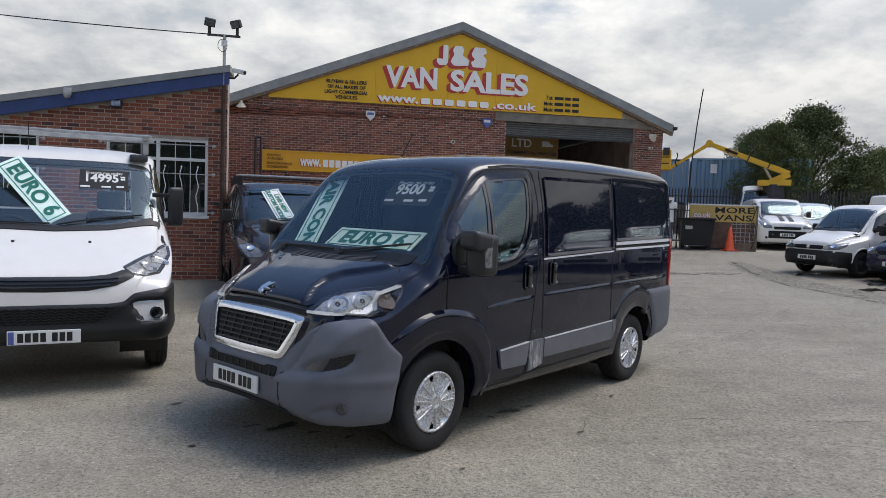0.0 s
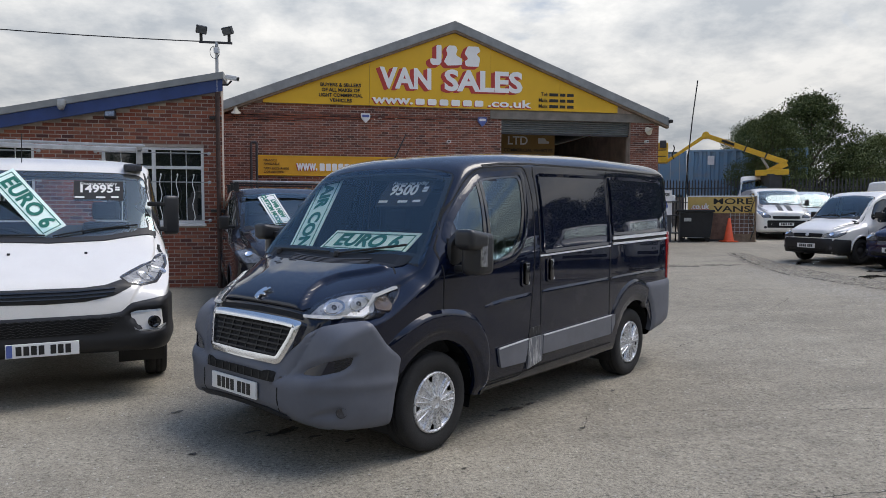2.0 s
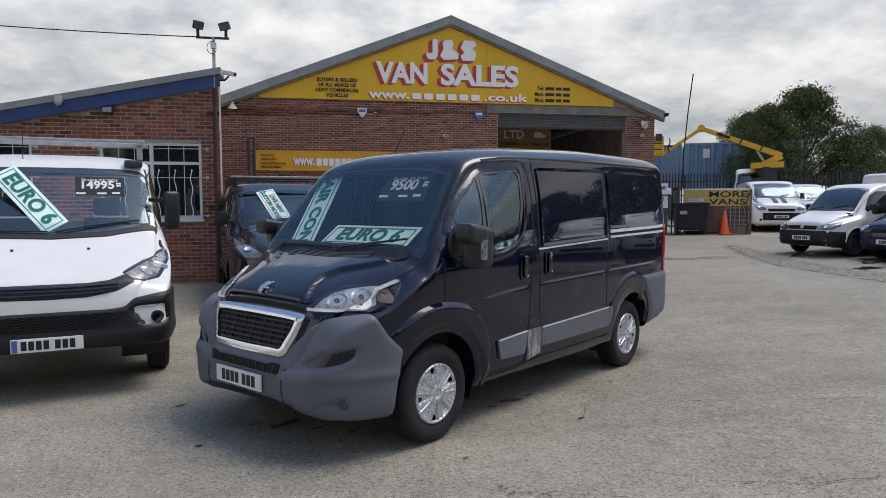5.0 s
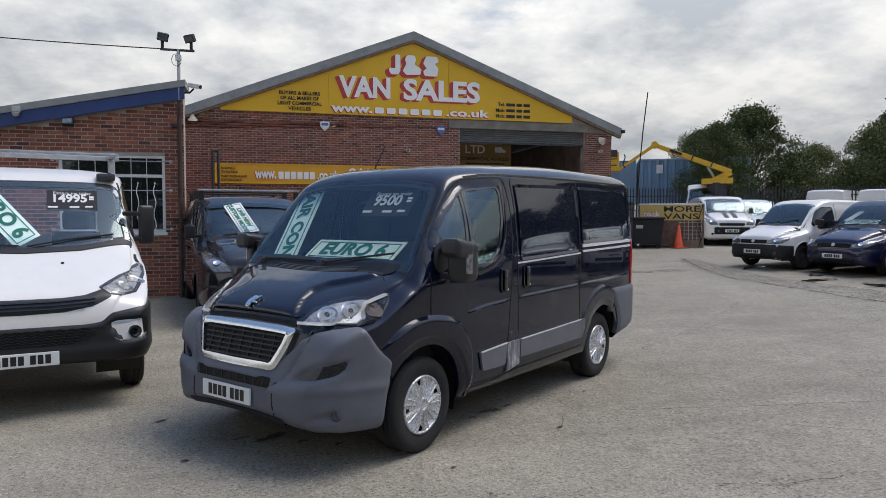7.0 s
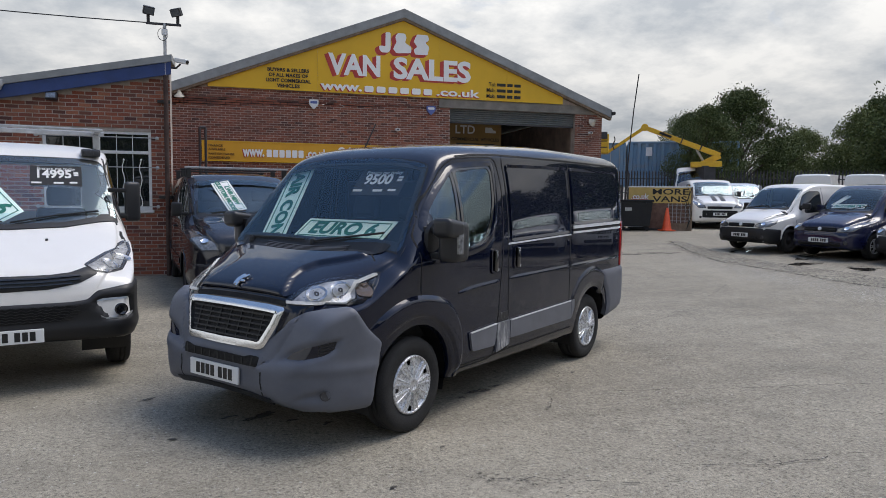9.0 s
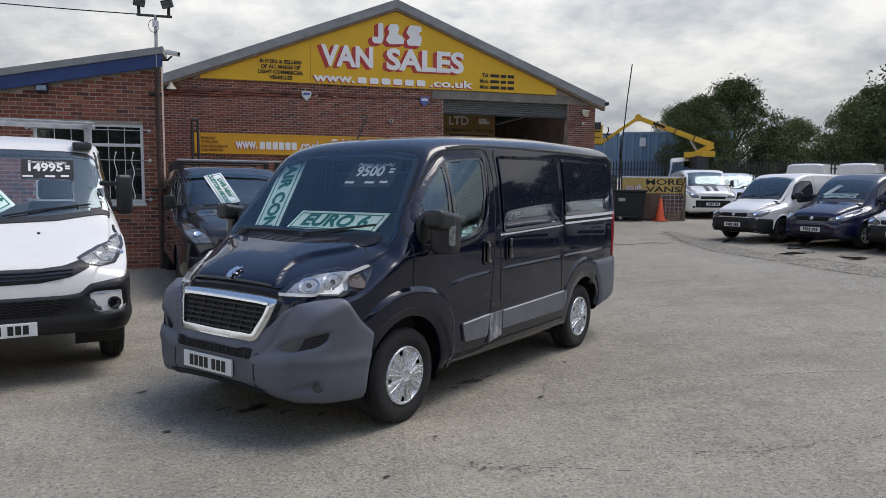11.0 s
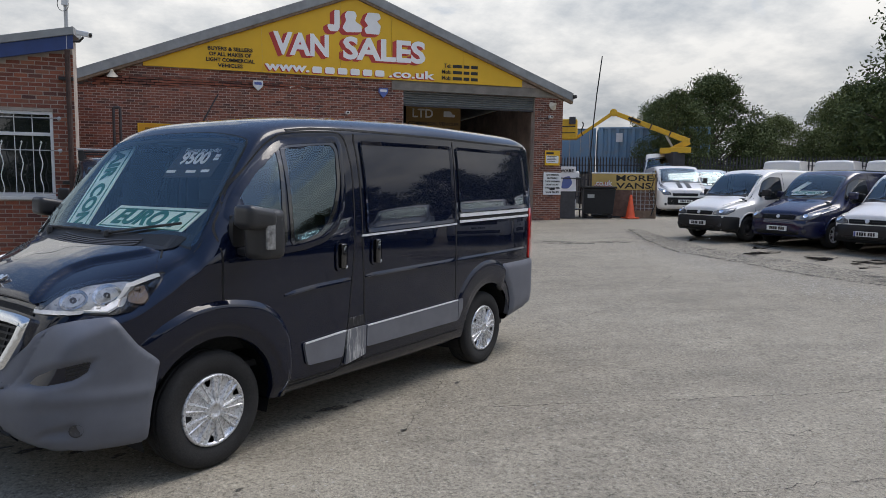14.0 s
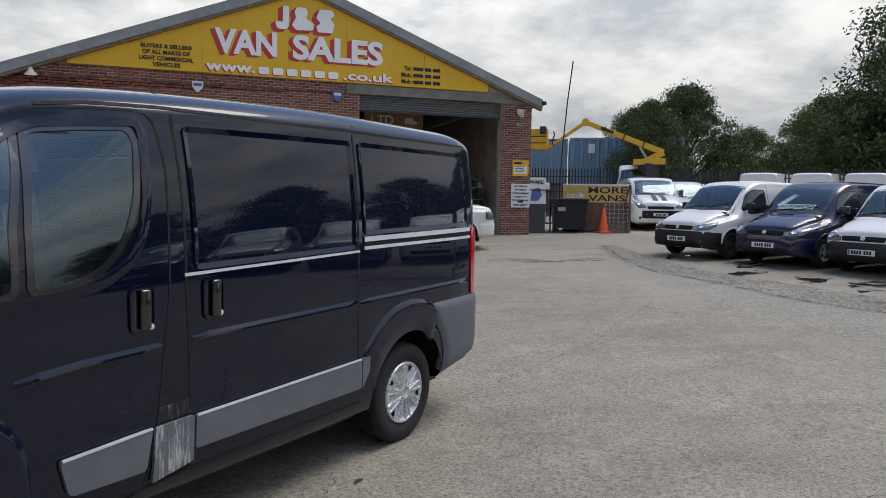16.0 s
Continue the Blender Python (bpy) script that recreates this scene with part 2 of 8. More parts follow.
M["brick"] = brick_material("red_brick", [(0.23, 0.063, 0.036), (0.34, 0.108, 0.058), (0.095, 0.036, 0.032), (0.38, 0.145, 0.082), (0.18, 0.055, 0.038), (0.28, 0.084, 0.045)], 0.35)
M["brickold"] = brick_material("weathered_brick", [(0.19, 0.062, 0.040), (0.28, 0.096, 0.057), (0.085, 0.037, 0.031), (0.31, 0.12, 0.077), (0.15, 0.052, 0.039)], 0.45)
M["mortar"] = plain("mortar", (0.36, 0.31, 0.27), 0.95, var=0.25, scale=4, bump=0.3)
M["mortarold"] = plain("old_mortar", (0.40, 0.33, 0.285), 0.95, var=0.3, scale=3, bump=0.3)

# worn concrete yard
n = Nodes("worn_concrete")
big = n.noise(0.22, 6, 0.6)
mid = n.noise(1.7, 7, 0.65)
fine = n.noise(38.0, 5, 0.7)
grit = n.noise(140.0, 2, 0.6)
c = n.ramp(big, [(0.3, (0.226, 0.203, 0.160)), (0.7, (0.306, 0.278, 0.222))])
c = n.mix(0.75, c, n.ramp(mid, [(0.25, 0.72), (0.5, 1.0), (0.8, 1.16)]), 'MULTIPLY')
c = n.mix(0.85, c, n.ramp(fine, [(0.37, 0.40), (0.46, 0.96), (0.55, 1.03), (0.64, 1.42)]), 'MULTIPLY')
c = n.mix(0.75, c, n.ramp(grit, [(0.34, 0.5), (0.5, 1.0), (0.66, 1.35)]), 'MULTIPLY')
c = n.mix(0.8, c, n.ramp(n.noise(9.0, 6, 0.7), [(0.32, 0.80), (0.5, 1.0), (0.7, 1.15)]), 'MULTIPLY')
c = n.mix(0.8, c, n.ramp(n.noise(0.8, 5, 0.6, stretch=(0.35, 2.2, 1)), [(0.30, 0.84), (0.5, 1.0), (0.72, 1.10)]), 'MULTIPLY')
c = n.mix(n.ramp(n.noise(62.0, 2, 0.5), [(0.65, 0.0), (0.73, 0.5)]), c, (0.44, 0.42, 0.37))
c = n.mix(n.ramp(n.noise(17.0, 4, 0.65), [(0.26, 0.9), (0.33, 0.0)]), c, (0.07, 0.064, 0.057))
c = n.mix(n.ramp(n.noise(30.0, 3, 0.6, stretch=(0.6, 1.4, 1)), [(0.27, 0.85), (0.345, 0.0)]), c, (0.06, 0.055, 0.050))
c = n.mix(n.ramp(n.noise(5.0, 7, 0.75), [(0.30, 0.45), (0.42, 0.0)]), c, (0.10, 0.093, 0.082))
oil = n.ramp(n.noise(0.9, 8, 0.72), [(0.62, 0.0), (0.74, 0.55)])
c = n.mix(oil, c, (0.07, 0.063, 0.055))
n.set(Base_Color=c, Roughness=n.ramp(mid, [(0.3, 0.76), (0.7, 0.92)]), Specular_IOR_Level=0.3)
n.bump(n.mix(0.5, fine, grit), 0.5, 0.01)
M["ground"] = n.m



def ragged(name, col, rough, scale, lo, hi):
    """A stain whose edge breaks up into the surface under it."""
    n = Nodes(name)
    n.set(Base_Color=col, Roughness=rough)
    t = n.t
    clear, mixer = t.nodes.new("ShaderNodeBsdfTransparent"), t.nodes.new("ShaderNodeMixShader")
    n.link(n.ramp(n.noise(scale, 8, 0.7), [(lo, 0.0), (hi, 1.0)]), mixer.inputs[0])
    n.link(clear.outputs[0], mixer.inputs[1])
    n.link(n.b.outputs[0], mixer.inputs[2])
    n.link(mixer.outputs[0], t.nodes["Material Output"].inputs["Surface"])
    return n.m


M["oil"] = ragged("oil_stain", (0.028, 0.025, 0.022), 0.5, 14.0, 0.36, 0.52)
M["scuffmark"] = ragged("dark_scuffs", (0.060, 0.054, 0.047), 0.9, 26.0, 0.56, 0.64)
M["crack"] = ragged("crack_fill", (0.060, 0.054, 0.047), 0.9, 9.0, 0.40, 0.58)
M["wet"] = ragged("damp_patch", (0.028, 0.025, 0.022), 0.12, 2.2, 0.46, 0.58)
M["patchfill"] = ragged("old_repair", (0.13, 0.12, 0.105), 0.9, 3.0, 0.42, 0.72)
M["aggregate"] = ragged("exposed_aggregate", (0.12, 0.11, 0.095), 0.9, 16.0, 0.50, 0.62)
M["slabedge"] = ragged("broken_edge", (0.11, 0.10, 0.086), 0.9, 5.0, 0.47, 0.66)
M["grit"] = plain("loose_grit", (0.38, 0.36, 0.32), 0.95, var=0.3, scale=18)


def leaf_material(name, a, b):
    n = Nodes(name)
    geo = n.t.nodes.new("ShaderNodeNewGeometry")
    n.set(Base_Color=n.ramp(geo.outputs["Random Per Island"], [(0.0, a), (1.0, b)]), Roughness=0.75, Specular_IOR_Level=0.25)
    return n.m


M["leaf"] = leaf_material("dark_leaves", (0.030, 0.048, 0.015), (0.125, 0.155, 0.056))
M["leaf2"] = leaf_material("green_leaves", (0.060, 0.082, 0.026), (0.185, 0.215, 0.080))
M["bark"] = plain("bark", (0.08, 0.06, 0.045), 0.95, var=0.3, bump=0.5)


# ---------------------------------------------------------------- helpers for shapes
def ground_z(x, y):
    s = max(0.0, 0.5 * x + 0.85 * y)
    z = 0.75 * (1 - math.exp(-(s / 22.0) ** 2.2))
    return z - 0.03 * math.exp(-((x - 2.6) ** 2 + (y - 1.6) ** 2) / 3.38)


def mesh_of(bm, name, material, smooth=False):
    me = bpy.data.meshes.new(name)
    bm.to_mesh(me)
    bm.free()
    if material:
        me.materials.append(M[material] if isinstance(material, str) else material)
    if smooth:
        for p in me.polygons:
            p.use_smooth = True
    return me


def part(name, bm, material, parent, label="", smooth=False):
    ob = new(name, mesh_of(bm, name, material, smooth))
    ob.parent = parent
    if label:
        ob["label"] = label
    return ob


def thing(name, m, label, category, group="", kind=""):
    ob = new(name)
    ob.empty_display_size = 0.2
    ob.matrix_world = m
    return tagged(ob, label, category, group, kind)


def add_box(bm, lo, hi, bevel=0.0, m=None, seg=2):
    r = bmesh.ops.create_cube(bm, size=1.0)
    vs = r["verts"]
    for v in vs:
        v.co = Vector([lo[i] + (v.co[i] + 0.5) * (hi[i] - lo[i]) for i in range(3)])
    if bevel:
        es = list({e for v in vs for e in v.link_edges})
        rb = bmesh.ops.bevel(bm, geom=es, offset=bevel, segments=seg, affect='EDGES', profile=0.6)
        vs = list({v for f in rb["faces"] for v in f.verts} | {v for v in vs if v.is_valid})
    if m is not None:
        bmesh.ops.transform(bm, matrix=m, verts=vs)
    return vs


def box(lo, hi, bevel=0.0, m=None, seg=2):
    bm = bmesh.new()
    add_box(bm, lo, hi, bevel, m, seg)
    return bm


def add_rod(bm, a, b, r, seg=8, r2=None):
    a, b = Vector(a), Vector(b)
    d = b - a
    m = Matrix.Translation((a + b) / 2) @ d.to_track_quat('Z', 'Y').to_matrix().to_4x4()
    return bmesh.ops.create_cone(bm, cap_ends=True, segments=seg, radius1=r, radius2=r if r2 is None else r2,
                                 depth=d.length, matrix=m)["verts"]


def rod(a, b, r, seg=8, r2=None):
    bm = bmesh.new()
    add_rod(bm, a, b, r, seg, r2)
    return bm


def rods(pts, r, seg=8):
    """One bent tube through the points."""
    pts = [Vector(p) for p in pts]
    bm = bmesh.new()
    rings = []
    side = None
    for i, p in enumerate(pts):
        d = (pts[min(i + 1, len(pts) - 1)] - pts[max(i - 1, 0)]).normalized()
        if side is None:
            side = d.orthogonal().normalized()
        side = (side - d * side.dot(d)).normalized()
        up = d.cross(side)
        rings.append([bm.verts.new(p + (side * math.cos(2 * math.pi * k / seg) + up * math.sin(2 * math.pi * k / seg)) * r) for k in range(seg)])
    for a, b in zip(rings, rings[1:]):
        for k in range(seg):
            bm.faces.new((a[k], a[(k + 1) % seg], b[(k + 1) % seg], b[k]))
    bm.faces.new(rings[0])
    bm.faces.new(rings[-1])
    bmesh.ops.recalc_face_normals(bm, faces=bm.faces)
    return bm


def lathe(profile, seg=32, axis='Y'):
    """Turns (radius, height) pairs round an axis."""
    bm = bmesh.new()
    rings = []
    for r, h in profile:
        ring = []
        for i in range(seg):
            a = 2 * math.pi * i / seg
            c, s = r * math.cos(a), r * math.sin(a)
            ring.append(bm.verts.new((c, h, s) if axis == 'Y' else (c, s, h)))
        rings.append(ring)
    for p, q in zip(rings, rings[1:]):
        for i in range(seg):
            j = (i + 1) % seg
            bm.faces.new((p[i], p[j], q[j], q[i]))
    bmesh.ops.remove_doubles(bm, verts=bm.verts, dist=1e-5)
    bmesh.ops.recalc_face_normals(bm, faces=bm.faces)
    return bm


def prism(poly, lo, hi, axes="xz"):
    """A flat outline given thickness along the third axis."""
    bm = bmesh.new()
    ix = ["xyz".index(c) for c in axes]
    k = 3 - sum(ix)
    fs = []
    for d in (lo, hi):
        vs = []
        for p in poly:
            co = [0, 0, 0]
            co[ix[0]], co[ix[1]], co[k] = p[0], p[1], d
            vs.append(bm.verts.new(co))
        fs.append(vs)
    n_ = len(poly)
    bm.faces.new(fs[0])
    bm.faces.new(list(reversed(fs[1])))
    for i in range(n_):
        j = (i + 1) % n_
        bm.faces.new((fs[0][j], fs[0][i], fs[1][i], fs[1][j]))
    bmesh.ops.recalc_face_normals(bm, faces=bm.faces)
    return bm


def text_bm(body, size, depth=0.004, bold=0.0, width=None, shear=0.0, spacing=1.0):
    """Letters in the built-in font as a mesh in the xz plane, centred, facing -y. width: fits the line to it."""
    cu = bpy.data.curves.new("letters", 'FONT')
    cu.body, cu.size, cu.extrude, cu.offset = body, size, depth / 2, bold
    cu.align_x, cu.align_y, cu.shear, cu.space_character = 'CENTER', 'CENTER', shear, spacing
    cu.resolution_u = 3
    ob = new("letters", cu)
    bpy.context.view_layer.update()
    me = bpy.data.meshes.new_from_object(ob.evaluated_get(bpy.context.evaluated_depsgraph_get()))
    bpy.data.objects.remove(ob)
    bm = bmesh.new()
    bm.from_mesh(me)
    bpy.data.meshes.remove(me)
    if width and bm.verts:
        xs = [v.co.x for v in bm.verts]
        k = width / (max(xs) - min(xs))
        for v in bm.verts:
            v.co.x *= k
    bmesh.ops.transform(bm, matrix=pose(0, 0, 0, 90), verts=bm.verts)
    return bm


def moved(bm, m):
    bmesh.ops.transform(bm, matrix=m, verts=bm.verts)
    return bm


def merged(bms):
    out = bmesh.new()
    for b in bms:
        me = bpy.data.meshes.new("tmp")
        b.to_mesh(me)
        b.free()
        out.from_mesh(me)
        bpy.data.meshes.remove(me)
    return out


# ---------------------------------------------------------------- vehicles
from mathutils.bvhtree import BVHTree
from mathutils.geometry import delaunay_2d_cdt


def curve_through(points):
    """A smooth monotone curve through (x, y) points."""
    xs = np.array([p[0] for p in points], float)
    ys = np.array([p[1] for p in points], float)
    h = np.diff(xs)
    d = np.diff(ys) / h
    m = np.zeros(len(xs))
    m[0], m[-1] = d[0], d[-1]
    for i in range(1, len(xs) - 1):
        if d[i - 1] * d[i] > 0:
            w1, w2 = 2 * h[i] + h[i - 1], h[i] + 2 * h[i - 1]
            m[i] = (w1 + w2) / (w1 / d[i - 1] + w2 / d[i])

    def f(x):
        x = min(max(x, xs[0]), xs[-1])
        i = min(max(int(np.searchsorted(xs, x)) - 1, 0), len(h) - 1)
        t = (x - xs[i]) / h[i]
        return float((2 * t ** 3 - 3 * t ** 2 + 1) * ys[i] + (t ** 3 - 2 * t ** 2 + t) * h[i] * m[i]
                     + (-2 * t ** 3 + 3 * t ** 2) * ys[i + 1] + (t ** 3 - t ** 2) * h[i] * m[i + 1])
    return f


def inside(p, poly):
    x, y, c = p[0], p[1], False
    for (x1, y1), (x2, y2) in zip(poly, poly[1:] + poly[:1]):
        if (y1 > y) != (y2 > y) and x < (x2 - x1) * (y - y1) / (y2 - y1) + x1:
            c = not c
    return c


def rounded(poly, r=0.04, n_=4):
    """An outline with its corners rounded."""
    out = []
    k = len(poly)
    for i in range(k):
        p0, p1, p2 = Vector(poly[i - 1]), Vector(poly[i]), Vector(poly[(i + 1) % k])
        a, b = p0 - p1, p2 - p1
        ra = min(r, a.length * 0.45)
        rb = min(r, b.length * 0.45)
        s, e = p1 + a.normalized() * ra, p1 + b.normalized() * rb
        for j in range(n_ + 1):
            t = j / n_
            q = s * (1 - t) ** 2 + p1 * 2 * t * (1 - t) + e * t * t
            out.append((q.x, q.y))
    return out


def grown(poly, d):
    """An outline moved outwards by d (inwards if negative)."""
    k = len(poly)
    area = sum(a[0] * b[1] - b[0] * a[1] for a, b in zip(poly, poly[1:] + poly[:1]))
    sg = 1 if area > 0 else -1
    out = []
    for i in range(k):
        p0, p1, p2 = Vector(poly[i - 1]), Vector(poly[i]), Vector(poly[(i + 1) % k])
        e1, e2 = (p1 - p0).normalized(), (p2 - p1).normalized()
        n1, n2 = Vector((e1.y, -e1.x)) * sg, Vector((e2.y, -e2.x)) * sg
        b = (n1 + n2)
        b = b.normalized() if b.length > 1e-6 else n1
        q = p1 + b * d / max(0.5, b.dot(n1))
        out.append((q.x, q.y))
    return out


NOSE_X, NOSE_R = 0.75, 0.70      # upright axis and radius of the projection wrapped round a nose


def inset(a, b, poly, w_):
    """0 outside an outline or on its edge, rising smoothly to 1 at w_ inside it."""
    if not inside((a, b), poly):
        return 0.0
    d = 9.0
    for (x1, y1), (x2, y2) in zip(poly, poly[1:] + poly[:1]):
        ex, ey = x2 - x1, y2 - y1
        t = min(1.0, max(0.0, ((a - x1) * ex + (b - y1) * ey) / max(1e-9, ex * ex + ey * ey)))
        d = min(d, math.hypot(a - x1 - t * ex, b - y1 - t * ey))
    t = min(1.0, d / w_)
    return t * t * (3 - 2 * t)


class Shell:
    """The skin of a vehicle: x runs back from the nose, y to its right-hand side, z up."""

    def __init__(self, top, crown, wid, rw, bot, belt, length, fine=0.045, power=3.4, start=0.0, tumble=1.7):
        f = {k: curve_through(v) for k, v in dict(top=top, crown=crown, wid=wid, rw=rw, bot=bot).items()}
        xs = [start]
        while xs[-1] < length:
            x = xs[-1]
            e = min(x - start, length - x)
            xs.append(min(length, x + (0.008 if e < 0.06 else 0.018 if e < 0.25 else fine)))
        bm = bmesh.new()
        rows = []
        for x in xs:
            zt, wd, rr, zb = f["top"](x), f["wid"](x), f["rw"](x), f["bot"](x)
            ze = zt - f["crown"](x)
            zl = min(zb + 0.16, zb + (ze - zb) * 0.4)
            bl = max(zl + 0.02, min(belt, ze - 0.06))
            half = [(0.0, zb), (wd * 0.6, zb)]
            for i in range(5):
                a = math.pi / 2 * i / 4
                half.append((wd * 0.93 + wd * 0.07 * math.sin(a), zl - (zl - zb) * math.cos(a)))
            for i in range(1, 10):
                half.append((wd, zl + (bl - zl) * i / 9))
            for i in range(1, 16):
                s = i / 15
                half.append((wd - (wd - rr) * s ** tumble, bl + (ze - bl) * s))
            for i in range(1, 17):
                a = math.pi / 2 * i / 16
                half.append((rr * max(0.0, math.cos(a)) ** (2 / power), ze + (zt - ze) * math.sin(a) ** (2 / power)))
            half[-1] = (0.0, zt)
            ring = [bm.verts.new((x, y, z)) for y, z in half]
            ring += [bm.verts.new((x, -y, z)) for y, z in reversed(half[1:-1])]
            rows.append(ring)
        k = len(rows[0])
        for p, q in zip(rows, rows[1:]):
            for i in range(k):
                j = (i + 1) % k
                bm.faces.new((p[i], q[i], q[j], p[j]))
        bm.faces.new(rows[0])
        bm.faces.new(list(reversed(rows[-1])))
        bmesh.ops.recalc_face_normals(bm, faces=bm.faces)
        self.bm, self.length = bm, length
        self.tree = BVHTree.FromBMesh(bm)

    def hit(self, a, b, face):
        if face in ("left", "right"):
            s = -1 if face == "left" else 1
            o, d = Vector((a, 4 * s, b)), Vector((0, -s, 0))
        elif face == "front":
            o, d = Vector((-3, a, b)), Vector((1, 0, 0))
        elif face == "rear":
            o, d = Vector((self.length + 3, a, b)), Vector((-1, 0, 0))
        elif face == "nose":
            t = a / NOSE_R
            d = Vector((math.cos(t), -math.sin(t), 0))
            o = Vector((NOSE_X, 0, b)) - d * 3
        else:
            o, d = Vector((a, b, 5)), Vector((0, 0, -1))
        p, nrm, _, _ = self.tree.ray_cast(o, d)
        if p is None:
            p, nrm, _, _ = self.tree.find_nearest(o + d * (2.3 if face == "nose" else 3.0))
        if nrm.dot(d) > 0:
            nrm = -nrm
        return p, nrm

    def cut(self, poly, face, shrink=0.02):
        """Opens the skin behind a pane."""
        q = grown(poly, -shrink)
        ax = {"left": (0, 2), "right": (0, 2), "front": (1, 2), "rear": (1, 2), "top": (0, 1)}[face]
        dead = []
        for fc in self.bm.faces:
            c, n_ = fc.calc_center_median(), fc.normal
            ok = {"left": c.y < -0.3, "right": c.y > 0.3, "front": n_.x < -0.2, "rear": n_.x > 0.4, "top": n_.z > 0.2}[face]
            if ok and inside((c[ax[0]], c[ax[1]]), q):
                dead.append(fc)
        bmesh.ops.delete(self.bm, geom=dead, context='FACES')

    def arch(self, x, z, r, flare=0.0):
        bm = self.bm
        dead = [fc for fc in bm.faces if abs(fc.calc_center_median().y) > 0.45
                and math.hypot(fc.calc_center_median().x - x, fc.calc_center_median().z - z) < r]
        bmesh.ops.delete(bm, geom=dead, context='FACES')
        for v in bm.verts:
            d = math.hypot(v.co.x - x, v.co.z - z)
            if flare and abs(v.co.y) > 0.6 and d < r + 0.26 and v.co.z > z - 0.1:
                k = 1 - max(0.0, d - r) / 0.26
                v.co.y += math.copysign(flare * k * k * (3 - 2 * k), v.co.y)
        for v in bm.verts:
            if v.is_boundary and abs(v.co.y) > 0.4:
                d = Vector((v.co.x - x, v.co.z - z))
                if 0.5 * r < d.length < r + 0.07:
                    d = d.normalized() * r
                    v.co.x, v.co.z = x + d.x, z + d.y

    def patch(self, poly, face, off=0.006, grid=0.05, thick=0.014, hole=None, fair=0):
        """A panel laid on the skin, with a rim that reaches into it."""
        def dense(pl):
            out = []
            for a, b in zip(pl, pl[1:] + pl[:1]):
                n_ = max(1, int(math.hypot(b[0] - a[0], b[1] - a[1]) / grid))
                out += [(a[0] + (b[0] - a[0]) * i / n_, a[1] + (b[1] - a[1]) * i / n_) for i in range(n_)]
            return out
        loops = [dense(poly)] + ([dense(hole)] if hole else [])
        vs, es = [], []
        for lp in loops:
            s = len(vs)
            vs += lp
            es += [(s + i, s + (i + 1) % len(lp)) for i in range(len(lp))]
        xs, ys = [p[0] for p in poly], [p[1] for p in poly]
        small, large = grown(poly, -grid * 0.4), grown(hole, grid * 0.4) if hole else None
        gx = min(xs) + grid / 2
        while gx < max(xs):
            gy = min(ys) + grid / 2
            while gy < max(ys):
                if inside((gx, gy), small) and not (hole and inside((gx, gy), large)):
                    vs.append((gx, gy))
                gy += grid
            gx += grid
        v2, _, f2, _, _, _ = delaunay_2d_cdt([Vector(p) for p in vs], es, [], 1, 1e-6)
        bm = bmesh.new()
        outer, inner = [], []
        ax = {"left": 1, "right": 1, "top": 2, "front": 0, "rear": 0, "nose": 0}[face]
        if fair:
            ca, cb = sum(xs) / len(xs), sum(ys) / len(ys)
            sa, sb = (max(xs) - min(xs)) / 2, (max(ys) - min(ys)) / 2

            def terms(a, b):
                a, b = (a - ca) / sa, (b - cb) / sb
                return [a ** i * b ** j for i in range(fair + 1) for j in range(fair + 1 - i)]
            hits = [(p.x, p.y, self.hit(p.x, p.y, face)) for p in v2]
            sol = np.linalg.lstsq(np.array([terms(a, b) for a, b, _ in hits]), np.array([h_[0][ax] for _, _, h_ in hits]), rcond=None)[0]
            surf = lambda a, b: float(np.dot(terms(a, b), sol))
        for p in v2:
            q, nrm = self.hit(p.x, p.y, face)
            if fair:
                e = 0.01
                ga, gb = (surf(p.x + e, p.y) - surf(p.x - e, p.y)) / (2 * e), (surf(p.x, p.y + e) - surf(p.x, p.y - e)) / (2 * e)
                q = q.copy()
                q[ax] = surf(p.x, p.y)
                n3 = [0.0, 0.0, 0.0]
                o2 = [i for i in range(3) if i != ax]
                n3[ax], n3[o2[0]], n3[o2[1]] = 1.0, -ga, -gb
                n3 = Vector(n3).normalized()
                nrm = n3 if n3.dot(nrm) > 0 else -n3
            of = off(p.x, p.y) if callable(off) else off
            outer.append(bm.verts.new(q + nrm * of))
            inner.append(q + nrm * (of - thick))
        edge = {}
        for tri in f2:
            if hole:
                c = sum((v2[i] for i in tri), Vector((0, 0))) / 3
                if inside((c.x, c.y), hole):
                    continue
            try:
                bm.faces.new([outer[i] for i in tri])
            except ValueError:
                continue
            for a, b in zip(tri, list(tri[1:]) + [tri[0]]):
                edge[(a, b)] = True
        low = {}
        for a, b in list(edge):
            if (b, a) not in edge:
                for i in (a, b):
                    if i not in low:
                        low[i] = (bm.verts.new(inner[i]), bm.verts.new(outer[i].co))
                bm.faces.new((low[b][1], low[a][1], low[a][0], low[b][0]))
        bmesh.ops.recalc_face_normals(bm, faces=bm.faces)
        loose = [v for v in bm.verts if not v.link_faces]
        bmesh.ops.delete(bm, geom=loose, context='VERTS')
        return bm

    def strip(self, line, face, width=0.012, off=0.002, step=0.05, thick=0.008):
        """A thin band along a line on the skin."""
        pts = []
        for a, b in zip(line, line[1:]):
            n_ = max(1, int(math.hypot(b[0] - a[0], b[1] - a[1]) / step))
            pts += [Vector((a[0] + (b[0] - a[0]) * i / n_, a[1] + (b[1] - a[1]) * i / n_)) for i in range(n_)]
        pts.append(Vector(line[-1]))
        bm = bmesh.new()
        prev = None
